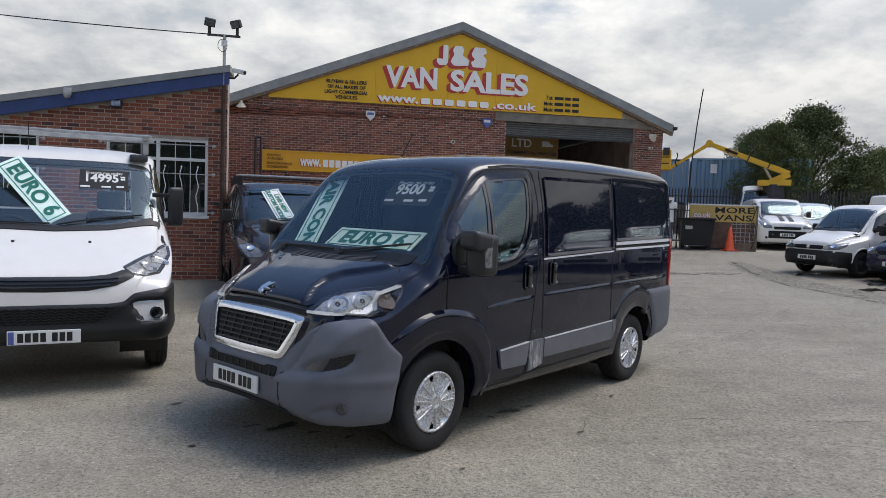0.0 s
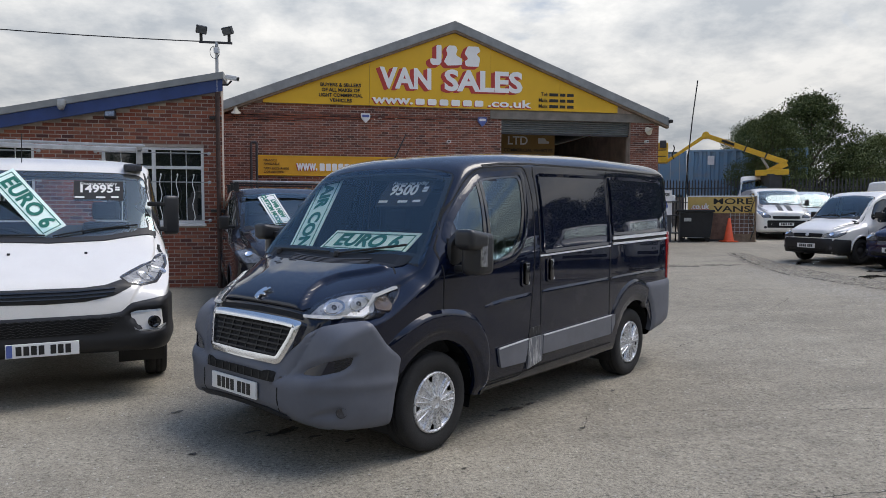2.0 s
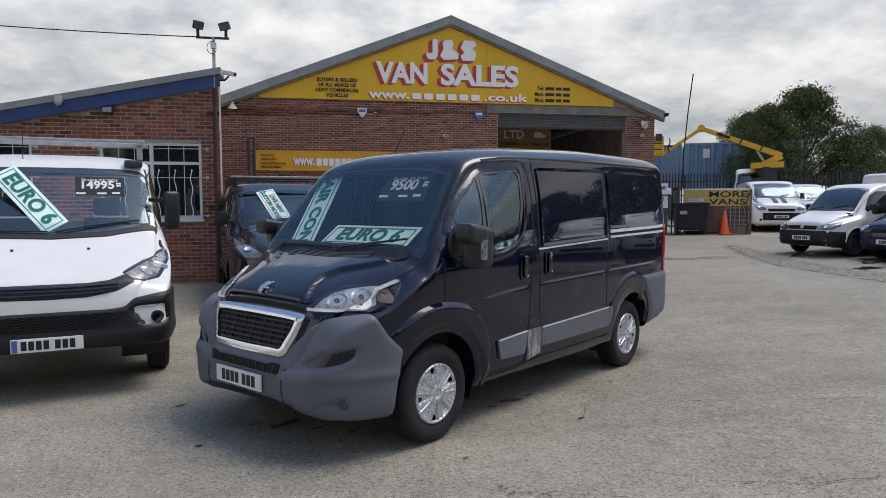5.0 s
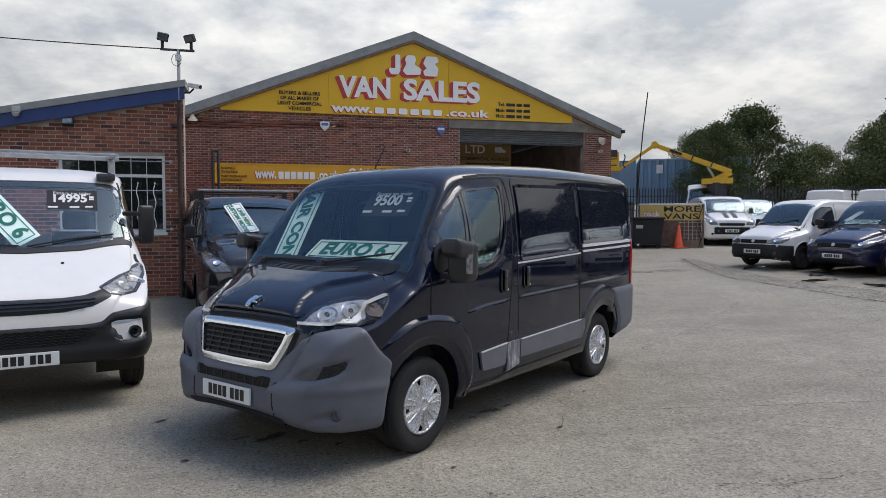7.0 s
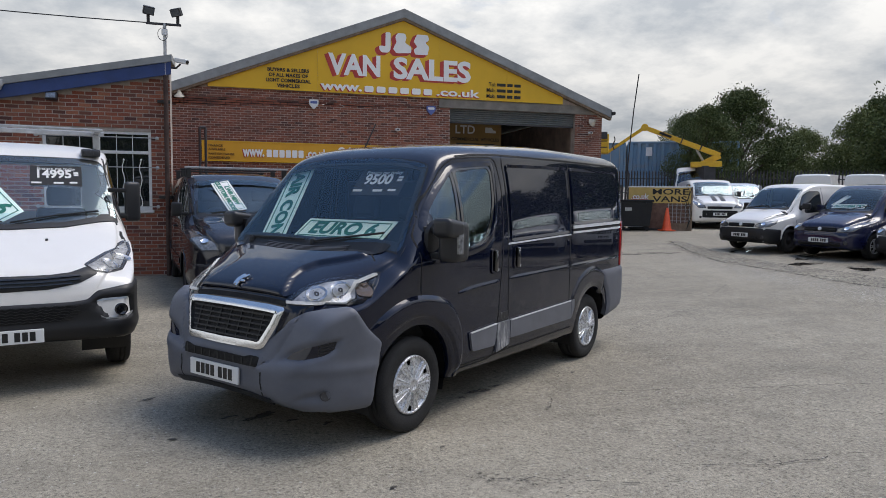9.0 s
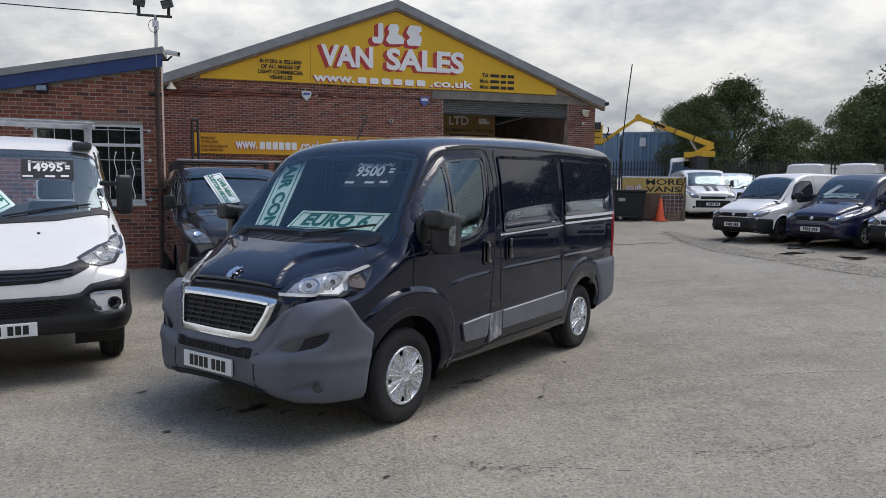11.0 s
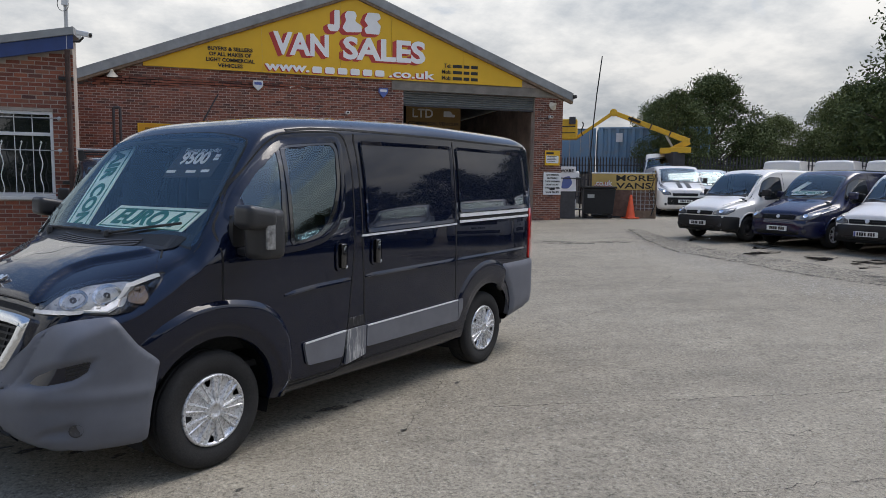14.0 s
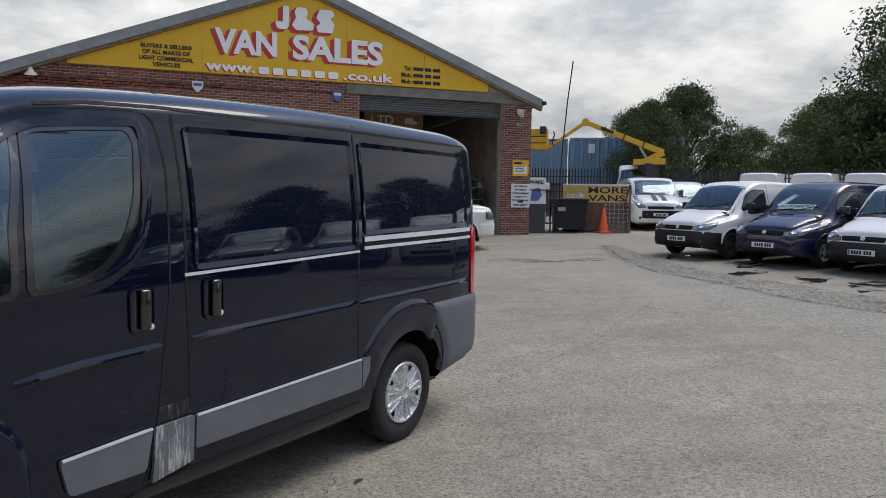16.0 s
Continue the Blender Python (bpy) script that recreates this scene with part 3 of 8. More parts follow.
        for i, p in enumerate(pts):
            d = (pts[min(i + 1, len(pts) - 1)] - pts[max(i - 1, 0)]).normalized()
            sd = Vector((-d.y, d.x)) * width / 2
            cur = []
            for s in (-1, 1):
                c = p + sd * s
                q, nrm = self.hit(c.x, c.y, face)
                cur += [bm.verts.new(q + nrm * (off - thick)), bm.verts.new(q + nrm * off)]
            cur = [cur[0], cur[1], cur[3], cur[2]]
            if prev:
                for j in range(4):
                    bm.faces.new((prev[j], prev[(j + 1) % 4], cur[(j + 1) % 4], cur[j]))
            prev = cur
        bmesh.ops.recalc_face_normals(bm, faces=bm.faces)
        return bm

    def flare(self, x, z, face, r_out, t0, t1, out, seg=44):
        """A pressed flare round a wheel opening: lip, broad band and a shouldered outer edge."""
        bm = bmesh.new()
        prev = None
        for i in range(seg + 1):
            t = t0 + (t1 - t0) * i / seg
            ro = r_out(t)
            e = min(1.0, i / 4, (seg - i) / 9)
            e = e * e * (3 - 2 * e)
            cur = []
            for r, of in ((0.408, -0.05), (0.408, 0.008), (0.414, 0.012), (0.452, 0.012), (0.466, 0.016), (0.474, out * 0.8 + 0.004), (0.49, out * 0.98), (0.51, out), (ro - 0.05, out), (ro - 0.034, out), (ro - 0.024, out * 0.94), (ro - 0.012, out * 0.66), (ro, out * 0.25), (ro + 0.008, out * 0.05), (ro + 0.012, -0.003)):
                px_, pz = x + r * math.cos(t), z + r * math.sin(t)
                q, nrm = self.hit(px_, max(pz, 0.33), face)
                p = q + nrm * (of * (e if of > 0 else 1.0))
                cur.append(bm.verts.new((px_, p.y, pz)))
            if prev:
                for j in range(len(cur) - 1):
                    bm.faces.new((prev[j], cur[j], cur[j + 1], prev[j + 1]))
            prev = cur
        bmesh.ops.recalc_face_normals(bm, faces=bm.faces)
        return bm

    def ridge(self, pts, face, width, out, step=0.08):
        """A pressed crease: sharp below, sloping back into the panel above."""
        ln = []
        for (ax, az), (bx, bz) in zip(pts, pts[1:]):
            k = max(1, int(math.hypot(bx - ax, bz - az) / step))
            ln += [(ax + (bx - ax) * i / k, az + (bz - az) * i / k) for i in range(k)]
        ln.append(pts[-1])
        bm = bmesh.new()
        prev = None
        for i, (x, z) in enumerate(ln):
            e = 1.0 if 0 < i < len(ln) - 1 else 0.3
            cur = []
            for dz, o in ((-0.25, -0.004), (-0.12, out * e), (0.12, out * e * 0.8), (0.75, -0.004)):
                q, nrm = self.hit(x, z + dz * width, face)
                cur.append(bm.verts.new(q + nrm * o))
            if prev:
                for j in range(3):
                    bm.faces.new((prev[j], cur[j], cur[j + 1], prev[j + 1]))
            prev = cur
        bmesh.ops.recalc_face_normals(bm, faces=bm.faces)
        return bm


def wheel_meshes(r, width, style):
    """Tyre, dish and cover of a wheel whose outer face looks to -y."""
    w2 = width / 2
    rr = r * 0.60
    tyre = lathe([(rr, -w2 * 0.75), (rr + 0.012, -w2 * 0.92), (r * 0.80, -w2), (r * 0.90, -w2 * 0.98), (r * 0.965, -w2 * 0.86), (r * 0.992, -w2 * 0.6),
                  (r, -w2 * 0.55), (r, -w2 * 0.42), (r * 0.985, -w2 * 0.40), (r * 0.985, -w2 * 0.33), (r, -w2 * 0.31), (r, -w2 * 0.05), (r * 0.985, -w2 * 0.03),
                  (r * 0.985, w2 * 0.05), (r, w2 * 0.07), (r, w2 * 0.55), (r * 0.965, w2 * 0.86), (r * 0.8, w2), (rr, w2 * 0.8)], 48)
    dish = lathe([(rr, -w2 * 0.75), (rr * 0.97, -w2 * 0.55), (rr * 0.9, -w2 * 0.35), (0.02, -w2 * 0.35), (0.0, -w2 * 0.35)], 32)
    cover, spoke, vent, turns = bmesh.new(), bmesh.new(), bmesh.new(), []
    if style == "cap":
        # pressed silver cover: nine broad ribs on a dished disc, dark vents by the rim
        turns = [40 * i for i in range(9)]
        b = lathe([(rr * 1.03, -w2 * 0.80), (rr * 1.02, -w2 * 0.97), (rr * 0.97, -w2 * 1.0), (rr * 0.935, -w2 * 0.96), (rr * 0.92, -w2 * 0.86), (rr * 0.70, -w2 * 0.86), (rr * 0.34, -w2 * 0.93), (rr * 0.28, -w2 * 1.0), (rr * 0.22, -w2 * 1.05), (rr * 0.17, -w2 * 1.06), (rr * 0.16, -w2 * 1.03), (rr * 0.02, -w2 * 1.03), (0.0, -w2 * 1.03)], 54)
        me = bpy.data.meshes.new("t")
        b.to_mesh(me)
        b.free()
        cover.from_mesh(me)
        bpy.data.meshes.remove(me)
        last = []
        for rad, half, h in ((0.20, 0.030, 1.02), (0.36, 0.062, 1.03), (0.58, 0.095, 1.00), (0.80, 0.125, 0.98), (0.96, 0.135, 0.97)):
            row = []
            for k_, dz in ((-1.35, -0.17), (-1.0, 0.0), (-0.72, 0.02), (-0.5, -0.035), (0.5, -0.035), (0.72, 0.02), (1.0, 0.0), (1.35, -0.17)):
                lat = k_ * half * rr
                row.append(spoke.verts.new((rad * rr, -w2 * (h + dz), lat)))
            if last:
                for k_ in range(7):
                    spoke.faces.new((last[k_], last[k_ + 1], row[k_ + 1], row[k_]))
            last = row
        for rad0, rad1, a_0, a_1 in ((0.70, 0.905, 0.235, 0.46),):
            pts_ = rounded([(rad0, a_0 + 0.09), (rad1, a_0), (rad1, a_1), (rad0 + 0.06, a_1 - 0.02)], 0.03, 3)
            vent.faces.new([vent.verts.new((p[0] * rr * math.cos(p[1]), -w2 * 0.885, p[0] * rr * math.sin(p[1]))) for p in pts_])
            bmesh.ops.solidify(vent, geom=vent.faces[:], thickness=0.004)
    elif style == "alloy":
        for prof in ([(rr * 1.02, -w2 * 0.75), (rr * 1.0, -w2 * 0.92), (rr * 0.92, -w2 * 0.92), (rr * 0.90, -w2 * 0.5)], [(0.24 * rr, -w2 * 0.5), (0.22 * rr, -w2 * 0.8), (0.0, -w2 * 0.8)]):
            b = lathe(prof, 32)
            me = bpy.data.meshes.new("t")
            b.to_mesh(me)
            b.free()
            cover.from_mesh(me)
            bpy.data.meshes.remove(me)
        turns = [72 * (i // 2) + (11 if i % 2 else -11) for i in range(10)]
        add_box(spoke, (0.15 * rr, -w2 * 0.9, -0.011), (0.95 * rr, -w2 * 0.7, 0.011), 0.004, None, 1)
    else:
        for prof in ([(rr, -w2 * 0.75), (rr * 0.95, -w2 * 0.85), (rr * 0.8, -w2 * 0.6), (rr * 0.5, -w2 * 0.5), (rr * 0.38, -w2 * 0.72), (0.0, -w2 * 0.75)],):
            b = lathe(prof, 32)
            me = bpy.data.meshes.new("t")
            b.to_mesh(me)
            b.free()
            cover.from_mesh(me)
            bpy.data.meshes.remove(me)
    bmesh.ops.recalc_face_normals(cover, faces=cover.faces)
    col = {"cap": "hubcap", "alloy": "trim", "steel": "darksteel"}[style]
    bmesh.ops.recalc_face_normals(spoke, faces=spoke.faces)
    return (mesh_of(tyre, "tyre", "rubber", True), mesh_of(dish, "wheel_dish", "black", True), mesh_of(cover, "wheel_cover", col, style != "alloy"), mesh_of(spoke, "spoke", col, False), mesh_of(vent, "vent", "seam"), turns)


WHEELS = {}


def add_wheels(root, xs, y, r, width, style):
    key = (r, width, style)
    if key not in WHEELS:
        WHEELS[key] = wheel_meshes(r, width, style)
    tyre, dish, cover, spoke, vent, turns = WHEELS[key]
    for i, x in enumerate(xs):
        for s in (-1, 1):
            wh = new("wheel", dish)
            wh.parent = root
            wh.matrix_local = pose(x, s * y, r, 0, 37 * (i + 1), 180 if s > 0 else 0)
            for nm, me in (("tyre", tyre), ("wheel_cover", cover)):
                o = new(nm, me)
                o.parent = wh
            for a in turns:
                o = new("spoke", spoke)
                o.parent = wh
                o.matrix_local = pose(0, 0, 0, 0, -a, 0)
                if vent.vertices and int(a) % 80:
                    o = new("vent", vent)
                    o.parent = wh
                    o.matrix_local = pose(0, 0, 0, 0, -a, 0)


def arch_liner(root, x, z, r, y0, y1, tail=-0.35):
    bm = bmesh.new()
    prev = None
    for i in range(17):
        a = tail + (math.pi + 0.35 - tail) * i / 16
        c = [bm.verts.new((x + r * math.cos(a), s, z + r * math.sin(a))) for s in (y0, y1)]
        if prev:
            bm.faces.new((prev[0], prev[1], c[1], c[0]))
        prev = c
    part("wheel_arch_liner", bm, "black", root)


def arch_lip(root, sh, x, z, r, face, width=0.05, a0=-0.1, a1=math.pi + 0.1, mat="black", off=0.012):
    line = [(x + (r + width * 0.45) * math.cos(a0 + (a1 - a0) * i / 18), z + (r + width * 0.45) * math.sin(a0 + (a1 - a0) * i / 18)) for i in range(19)]
    part("wheel_arch_trim", sh.strip(line, face, width, off, 0.06, 0.03), mat, root, smooth=True)


def number_plate(parent, sh, y, z, face="front", off=0.012, x=None, euro=False):
    """A white plate with its characters as plain bars."""
    p, _ = sh.hit(y, z, face)
    d = -1 if face == "front" else 1
    px = p.x + d * off if x is None else x
    pl = part("number_plate", box((px - 0.008, y - 0.26, z - 0.056), (px + 0.008, y + 0.26, z + 0.056), 0.004), "platewhite", parent, "white number plate")
    cur = y - 0.20
    for i in range(7):
        part("plate_character", box((px + d * 0.008, cur, z - 0.037), (px + d * 0.0105, cur + 0.040, z + 0.037)), "ink", pl)
        cur += 0.053 + (0.03 if i == 2 else 0)
    if euro:
        part("plate_band", box((px + d * 0.008, y + 0.212, z - 0.05), (px + d * 0.0105, y + 0.252, z + 0.05)), "bluelens", pl)
    return pl


def mirror_arm(root, x, y, z, s, size=(0.16, 0.24, 0.34), cover="black", tall=True, indicator=True):
    """A door mirror on a short arm; s is -1 on the left side."""
    a, b, c = size
    m = pose(x, s * (y + b / 2 + 0.09), z)
    bm = box((-a / 2, -b / 2, -c / 2), (a / 2, b / 2, c / 2), min(a, b) * 0.33, m, 3)
    for v in bm.verts:
        v.co.x += 0.05 * ((abs(v.co.y) - y) / b) - 0.02
    head = part("mirror_housing", bm, cover, root, smooth=True)
    gl = box((a / 2 - 0.004, -b / 2 + 0.03, -c / 2 + 0.035), (a / 2 + 0.004, b / 2 - 0.03, c / 2 - 0.035), 0.004, m)
    part("mirror_glass", gl, "chrome", head)
    if indicator:
        part("indicator_lens", box((-0.012, -0.012, -0.075), (0.05, 0.018, 0.075), 0.008, pose(x, s * (y + b + 0.085), z - 0.01)), "lens", head)
    zz = (-c * 0.36, c * 0.28) if tall else (-c * 0.3,)
    for dz in zz:
        arm = bmesh.new()
        add_box(arm, (x - 0.04, min(s * (y - 0.06), s * (y + 0.12)), z + dz - 0.022), (x + 0.04, max(s * (y - 0.06), s * (y + 0.12)), z + dz + 0.022), 0.012)
        part("mirror_arm", arm, "black", root)


def wiper(root, pts, sh, face="top"):
    bm = bmesh.new()
    ps = [sh.hit(a, b, face) for a, b in pts]
    ps = [p + n_ * 0.022 for p, n_ in ps]
    for a, b in zip(ps, ps[1:]):
        add_rod(bm, a, b, 0.008, 6)
    part("wiper", bm, "black", root)


def cabin(root, x0, x1, w_, z0, dash_z, ws_x, seats=((-0.45,), (0.45,)), wheel_y=0.38, back=True):
    """Dashboard, seats, steering wheel and bulkhead behind the glass."""
    part("cabin_floor", box((x0, -w_, z0), (x1, w_, z0 + 0.04)), "interior", root)
    if back:
        part("bulkhead", box((x1 - 0.03, -w_, z0), (x1, w_, dash_z + 0.62), 0.02), "interior", root)
    part("dashboard", box((ws_x - 0.25, -w_ * 0.95, z0 + 0.1), (ws_x + 0.35, w_ * 0.95, dash_z), 0.05), "interior", root)
    for ys in seats:
        y = ys[0]
        st = part("seat", box((x1 - 0.85, y - 0.24, z0 + 0.2), (x1 - 0.30, y + 0.24, dash_z - 0.32), 0.06), "seat", root)
        part("seat_back", box((-0.07, -0.24, 0), (0.07, 0.24, 0.62), 0.06, pose(x1 - 0.30, y, dash_z - 0.36, 0, 12)), "seat", st)
        part("headrest", box((-0.05, -0.14, 0), (0.05, 0.14, 0.2), 0.04, pose(x1 - 0.18, y, dash_z + 0.27, 0, 8)), "seat", st)
    if wheel_y is not None:
        bm = bmesh.new()
        n_ = 20
        c = Vector((ws_x + 0.40, wheel_y, dash_z + 0.02))
        rot = Euler((0, radians(62), 0)).to_matrix()
        pts = [c + rot @ Vector((0.19 * math.cos(2 * math.pi * i / n_), 0.19 * math.sin(2 * math.pi * i / n_), 0)) for i in range(n_ + 1)]
        for a, b in zip(pts, pts[1:]):
            add_rod(bm, a, b, 0.017, 6)
        add_rod(bm, c + rot @ Vector((0, -0.18, 0)), c + rot @ Vector((0, 0.18, 0)), 0.02, 6)
        add_rod(bm, c, c + rot @ Vector((0, 0, -0.25)), 0.04, 8)
        part("steering_wheel", bm, "black", root)


def card(name, m, wd, ht, text, label, ink="boardgreen", base="boardmint", parent=None, size=0.2, border=True):
    """A display card with its words; it faces -y of its own frame."""
    if parent is None:
        root = thing(name, m, label, "sign card")
    else:
        root = new(name)
        root.parent = parent
        root.matrix_local = m
    part("card", box((-wd / 2, 0, -ht / 2), (wd / 2, 0.006, ht / 2), 0.002), base, root)
    if border:
        fr = bmesh.new()
        e = 0.03
        for a, b in (((-wd / 2 + e, -ht / 2 + e), (wd / 2 - e, -ht / 2 + e + 0.008)), ((-wd / 2 + e, ht / 2 - e - 0.008), (wd / 2 - e, ht / 2 - e)),
                     ((-wd / 2 + e, -ht / 2 + e), (-wd / 2 + e + 0.008, ht / 2 - e)), ((wd / 2 - e - 0.008, -ht / 2 + e), (wd / 2 - e, ht / 2 - e))):
            add_box(fr, (a[0], -0.003, a[1]), (b[0], 0.0, b[1]))
        part("card_border", fr, ink, root)
    for i, ln in enumerate(text):
        bm = text_bm(ln, size, 0.004, 0.006)
        part("lettering", moved(bm, pose(0, -0.004, ((len(text) - 1) / 2 - i) * size * 1.05)), ink, root)
    return root


def price_card(parent, m, digits, s=1.0):
    """A dark windscreen price card: figures that can be read, small print as bars."""
    root = new("price_card")
    root.parent = parent
    root.matrix_local = m
    part("card", box((-0.26 * s, 0, -0.14 * s), (0.26 * s, 0.004, 0.14 * s)), "interior", root)
    part("lettering", moved(text_bm("Finance me today", 0.055 * s, 0.002), pose(0, -0.003, 0.10 * s)), "letterwhite", root)
    part("lettering", moved(text_bm(digits, 0.15 * s, 0.002, 0.004), pose(-0.03 * s, -0.003, 0.025 * s)), "letterwhite", root)
    bm = bmesh.new()
    for x, z, w_ in ((-0.2, -0.09, 0.1), (0.02, -0.09, 0.1), (0.17, -0.085, 0.08), (0.2, 0.05, 0.05), (0.2, 0.02, 0.05)):
        add_box(bm, ((x - w_ / 2) * s, -0.003, (z - 0.011) * s), ((x + w_ / 2) * s, -0.001, (z + 0.011) * s))
    part("small_print", bm, "letterwhite", root)
    return root


def hero_shell():
    return Shell(
        top=[(0.07, 0.62), (0.11, 0.66), (0.16, 0.78), (0.21, 0.93), (0.25, 1.00), (0.32, 1.055), (0.46, 1.13), (0.65, 1.205), (0.78, 1.25), (0.85, 1.28), (0.90, 1.338), (1.10, 1.59), (1.30, 1.84), (1.41, 1.965), (1.48, 2.02), (1.60, 2.07),
             (1.85, 2.115), (2.5, 2.165), (3.4, 2.20), (4.5, 2.205), (4.80, 2.18), (4.90, 2.11), (4.95, 1.85)],
        crown=[(0.07, 0.08), (0.2, 0.10), (0.5, 0.145), (0.65, 0.115), (0.8, 0.075), (0.92, 0.07), (1.15, 0.085), (1.4, 0.115), (1.7, 0.17), (2.2, 0.20), (4.95, 0.20)],
        wid=[(0.07, 0.44), (0.095, 0.58), (0.14, 0.70), (0.22, 0.80), (0.34, 0.88), (0.5, 0.945), (0.75, 0.985), (1.3, 1.01), (3.0, 1.015), (4.4, 1.01), (4.80, 0.985), (4.91, 0.94), (4.95, 0.90)],
        rw=[(0.07, 0.36), (0.16, 0.53), (0.28, 0.64), (0.5, 0.74), (0.8, 0.87), (0.95, 0.895), (1.2, 0.855), (1.5, 0.815), (1.7, 0.865), (2.1, 0.930), (3.0, 0.950), (4.6, 0.945), (4.80, 0.925), (4.95, 0.86)],
        bot=[(0.07, 0.40), (0.11, 0.34), (0.18, 0.30), (0.3, 0.27), (0.6, 0.26), (1.0, 0.29), (1.5, 0.30), (4.0, 0.30), (4.5, 0.38), (4.95, 0.46)],
        belt=1.18, length=4.95, fine=0.03, start=0.07, power=3.3, tumble=2.2)


def hero_van():
    u = Vector((2.327, 1.893, -0.028)).normalized()
    v = Vector((-u.y, u.x, 0)).normalized()
    k = u.cross(v)
    o = Vector((0, 0, 0.34)) - u * 0.948 + v * 0.95 - k * 0.34
    m = Matrix((u, v, k)).transposed().to_4x4()
    m.translation = o
    root = thing("panel_van", m, "glossy dark navy panel van with grey bumpers and silver hubcaps", "van")
    sh = hero_shell()

    def nose(pts, s):
        """Places (x, y, z) on the nose as an outline in the wrapped-round projection."""
        return [(NOSE_R * math.atan2(s * y, NOSE_X - x), z) for x, y, z in pts]

    # openings
    ws = rounded([(0.89, -0.885), (0.88, -0.4), (0.872, 0), (0.88, 0.4), (0.89, 0.885), (1.375, 0.74), (1.40, 0.35), (1.405, 0), (1.40, -0.35), (1.375, -0.74)], 0.04)
    win_q = rounded([(1.155, 1.43), (1.19, 1.575), (1.33, 1.725), (1.525, 1.865), (1.505, 1.73), (1.455, 1.50), (1.445, 1.27), (1.25, 1.255)], 0.03)
    win_m = rounded([(1.515, 1.27), (1.525, 1.50), (1.575, 1.872), (1.77, 1.90), (1.945, 1.915), (1.97, 1.86), (1.945, 1.64), (1.90, 1.50), (1.83, 1.39), (1.75, 1.325), (1.62, 1.285)], 0.035)
    sh.cut(ws, "top")
    for f_ in ("left", "right"):
        sh.cut(win_q, f_)
        sh.cut(win_m, f_)
    for x in (0.948, 3.948):
        sh.arch(x, 0.36, 0.42)
    part("body", sh.bm.copy(), "navy", root, "glossy dark navy body with door creases", True)
    gl = part("windscreen", sh.patch(grown(ws, 0.012), "top", 0.006, 0.06, 0.006, fair=5), "glass", root, "clear windscreen", True)
    gl.visible_shadow = False
    part("windscreen_surround", sh.patch(grown(ws, 0.022), "top", 0.001, 0.06, 0.012, hole=grown(ws, -0.035)), "black", root)
    for f_ in ("left", "right"):
        s = -1 if f_ == "left" else 1
        for x, r_out, t0, t1 in ((0.948, lambda a: 0.605 + 0.04 * math.exp(-((a - 0.9) / 0.35) ** 2) - 0.14 * max(0.0, 0.55 - a), -0.12, 2.52), (3.948, lambda a: 0.615 - 0.10 * max(0.0, a - 2.5), 0.85, 2.86)):
            arch_liner(root, x, 0.36, 0.44, s * 0.55, s * (0.93 if x < 1 else 0.97), -0.35 if x < 1 else 0.12)
            big = x < 1
            part("wheel_arch_flare", sh.flare(x, 0.36, f_, r_out, t0, t1, 0.028 if big else 0.018), "navy", root, "pressed wheel arch flare", True)
        for wq in (win_q, win_m):
            g = part("side_window", sh.patch(grown(wq, 0.006), f_, 0.001, 0.05, 0.006, fair=3), "sideglass", root, "tinted door glass", True)
            g.visible_shadow = False
            part("window_seal", sh.patch(grown(wq, 0.022), f_, 0.006, 0.04, 0.014, hole=grown(wq, -0.006)), "gloss", root)
        # raised frame round the door glass
        dfr = rounded([(1.06, 1.44), (1.17, 1.60), (1.31, 1.74), (1.50, 1.885), (1.60, 1.935), (1.78, 1.955), (2.00, 1.975), (2.035, 1.92), (2.02, 1.62), (1.985, 1.46), (1.92, 1.345), (1.80, 1.265), (1.62, 1.225), (1.30, 1.20)], 0.04)
        part("door_frame_pressing", sh.patch(dfr, f_, lambda a, b: 0.003 + 0.006 * inset(a, b, dfr, 0.02), 0.02, 0.016, hole=grown(dfr, -0.045)), "navy", root, smooth=True)
        # door shuts
        door = [(0.99, 1.20), (0.985, 1.0)] + [(0.948 + 0.50 * math.cos(radians(q)), 0.36 + 0.50 * math.sin(radians(q))) for q in (82, 64, 46, 30, 14, 0)] + [(1.45, 0.36), (1.93, 0.365), (1.965, 0.42), (2.0, 0.58), (2.03, 0.72), (2.05, 0.90), (2.085, 1.20), (2.09, 1.50), (2.10, 1.75), (2.075, 1.95), (2.02, 2.0), (1.80, 1.99), (1.58, 1.965), (1.44, 1.88), (1.15, 1.62), (0.99, 1.37)]
        part("door_shut_line", sh.strip(rounded(door, 0.05) + [door[0]], f_, 0.010, 0.002), "seam", root)
        part("door_shut_line", sh.strip([(2.155, 2.0), (2.165, 1.86), (2.17, 1.50), (2.17, 1.28), (2.185, 1.0), (2.19, 0.74), (2.18, 0.40)], f_, 0.013, 0.002), "seam", root)
        part("door_shut_line", sh.strip([(3.385, 2.02), (3.38, 1.82), (3.38, 1.40), (3.385, 1.0), (3.39, 0.50)], f_, 0.012, 0.002), "seam", root)
        part("roof_seam", sh.strip([(2.165, 1.99), (2.185, 2.06), (2.20, 2.11)], f_, 0.010, 0.002), "seam", root)
        part("roof_seam", sh.strip([(3.385, 2.02), (3.40, 2.08), (3.41, 2.13)], f_, 0.010, 0.002), "seam", root)
        part("roof_gutter", sh.strip([(1.62, 1.985), (1.80, 2.01), (2.1, 2.025), (3.3, 2.045), (4.72, 2.06)], f_, 0.014, 0.003), "seam", root)
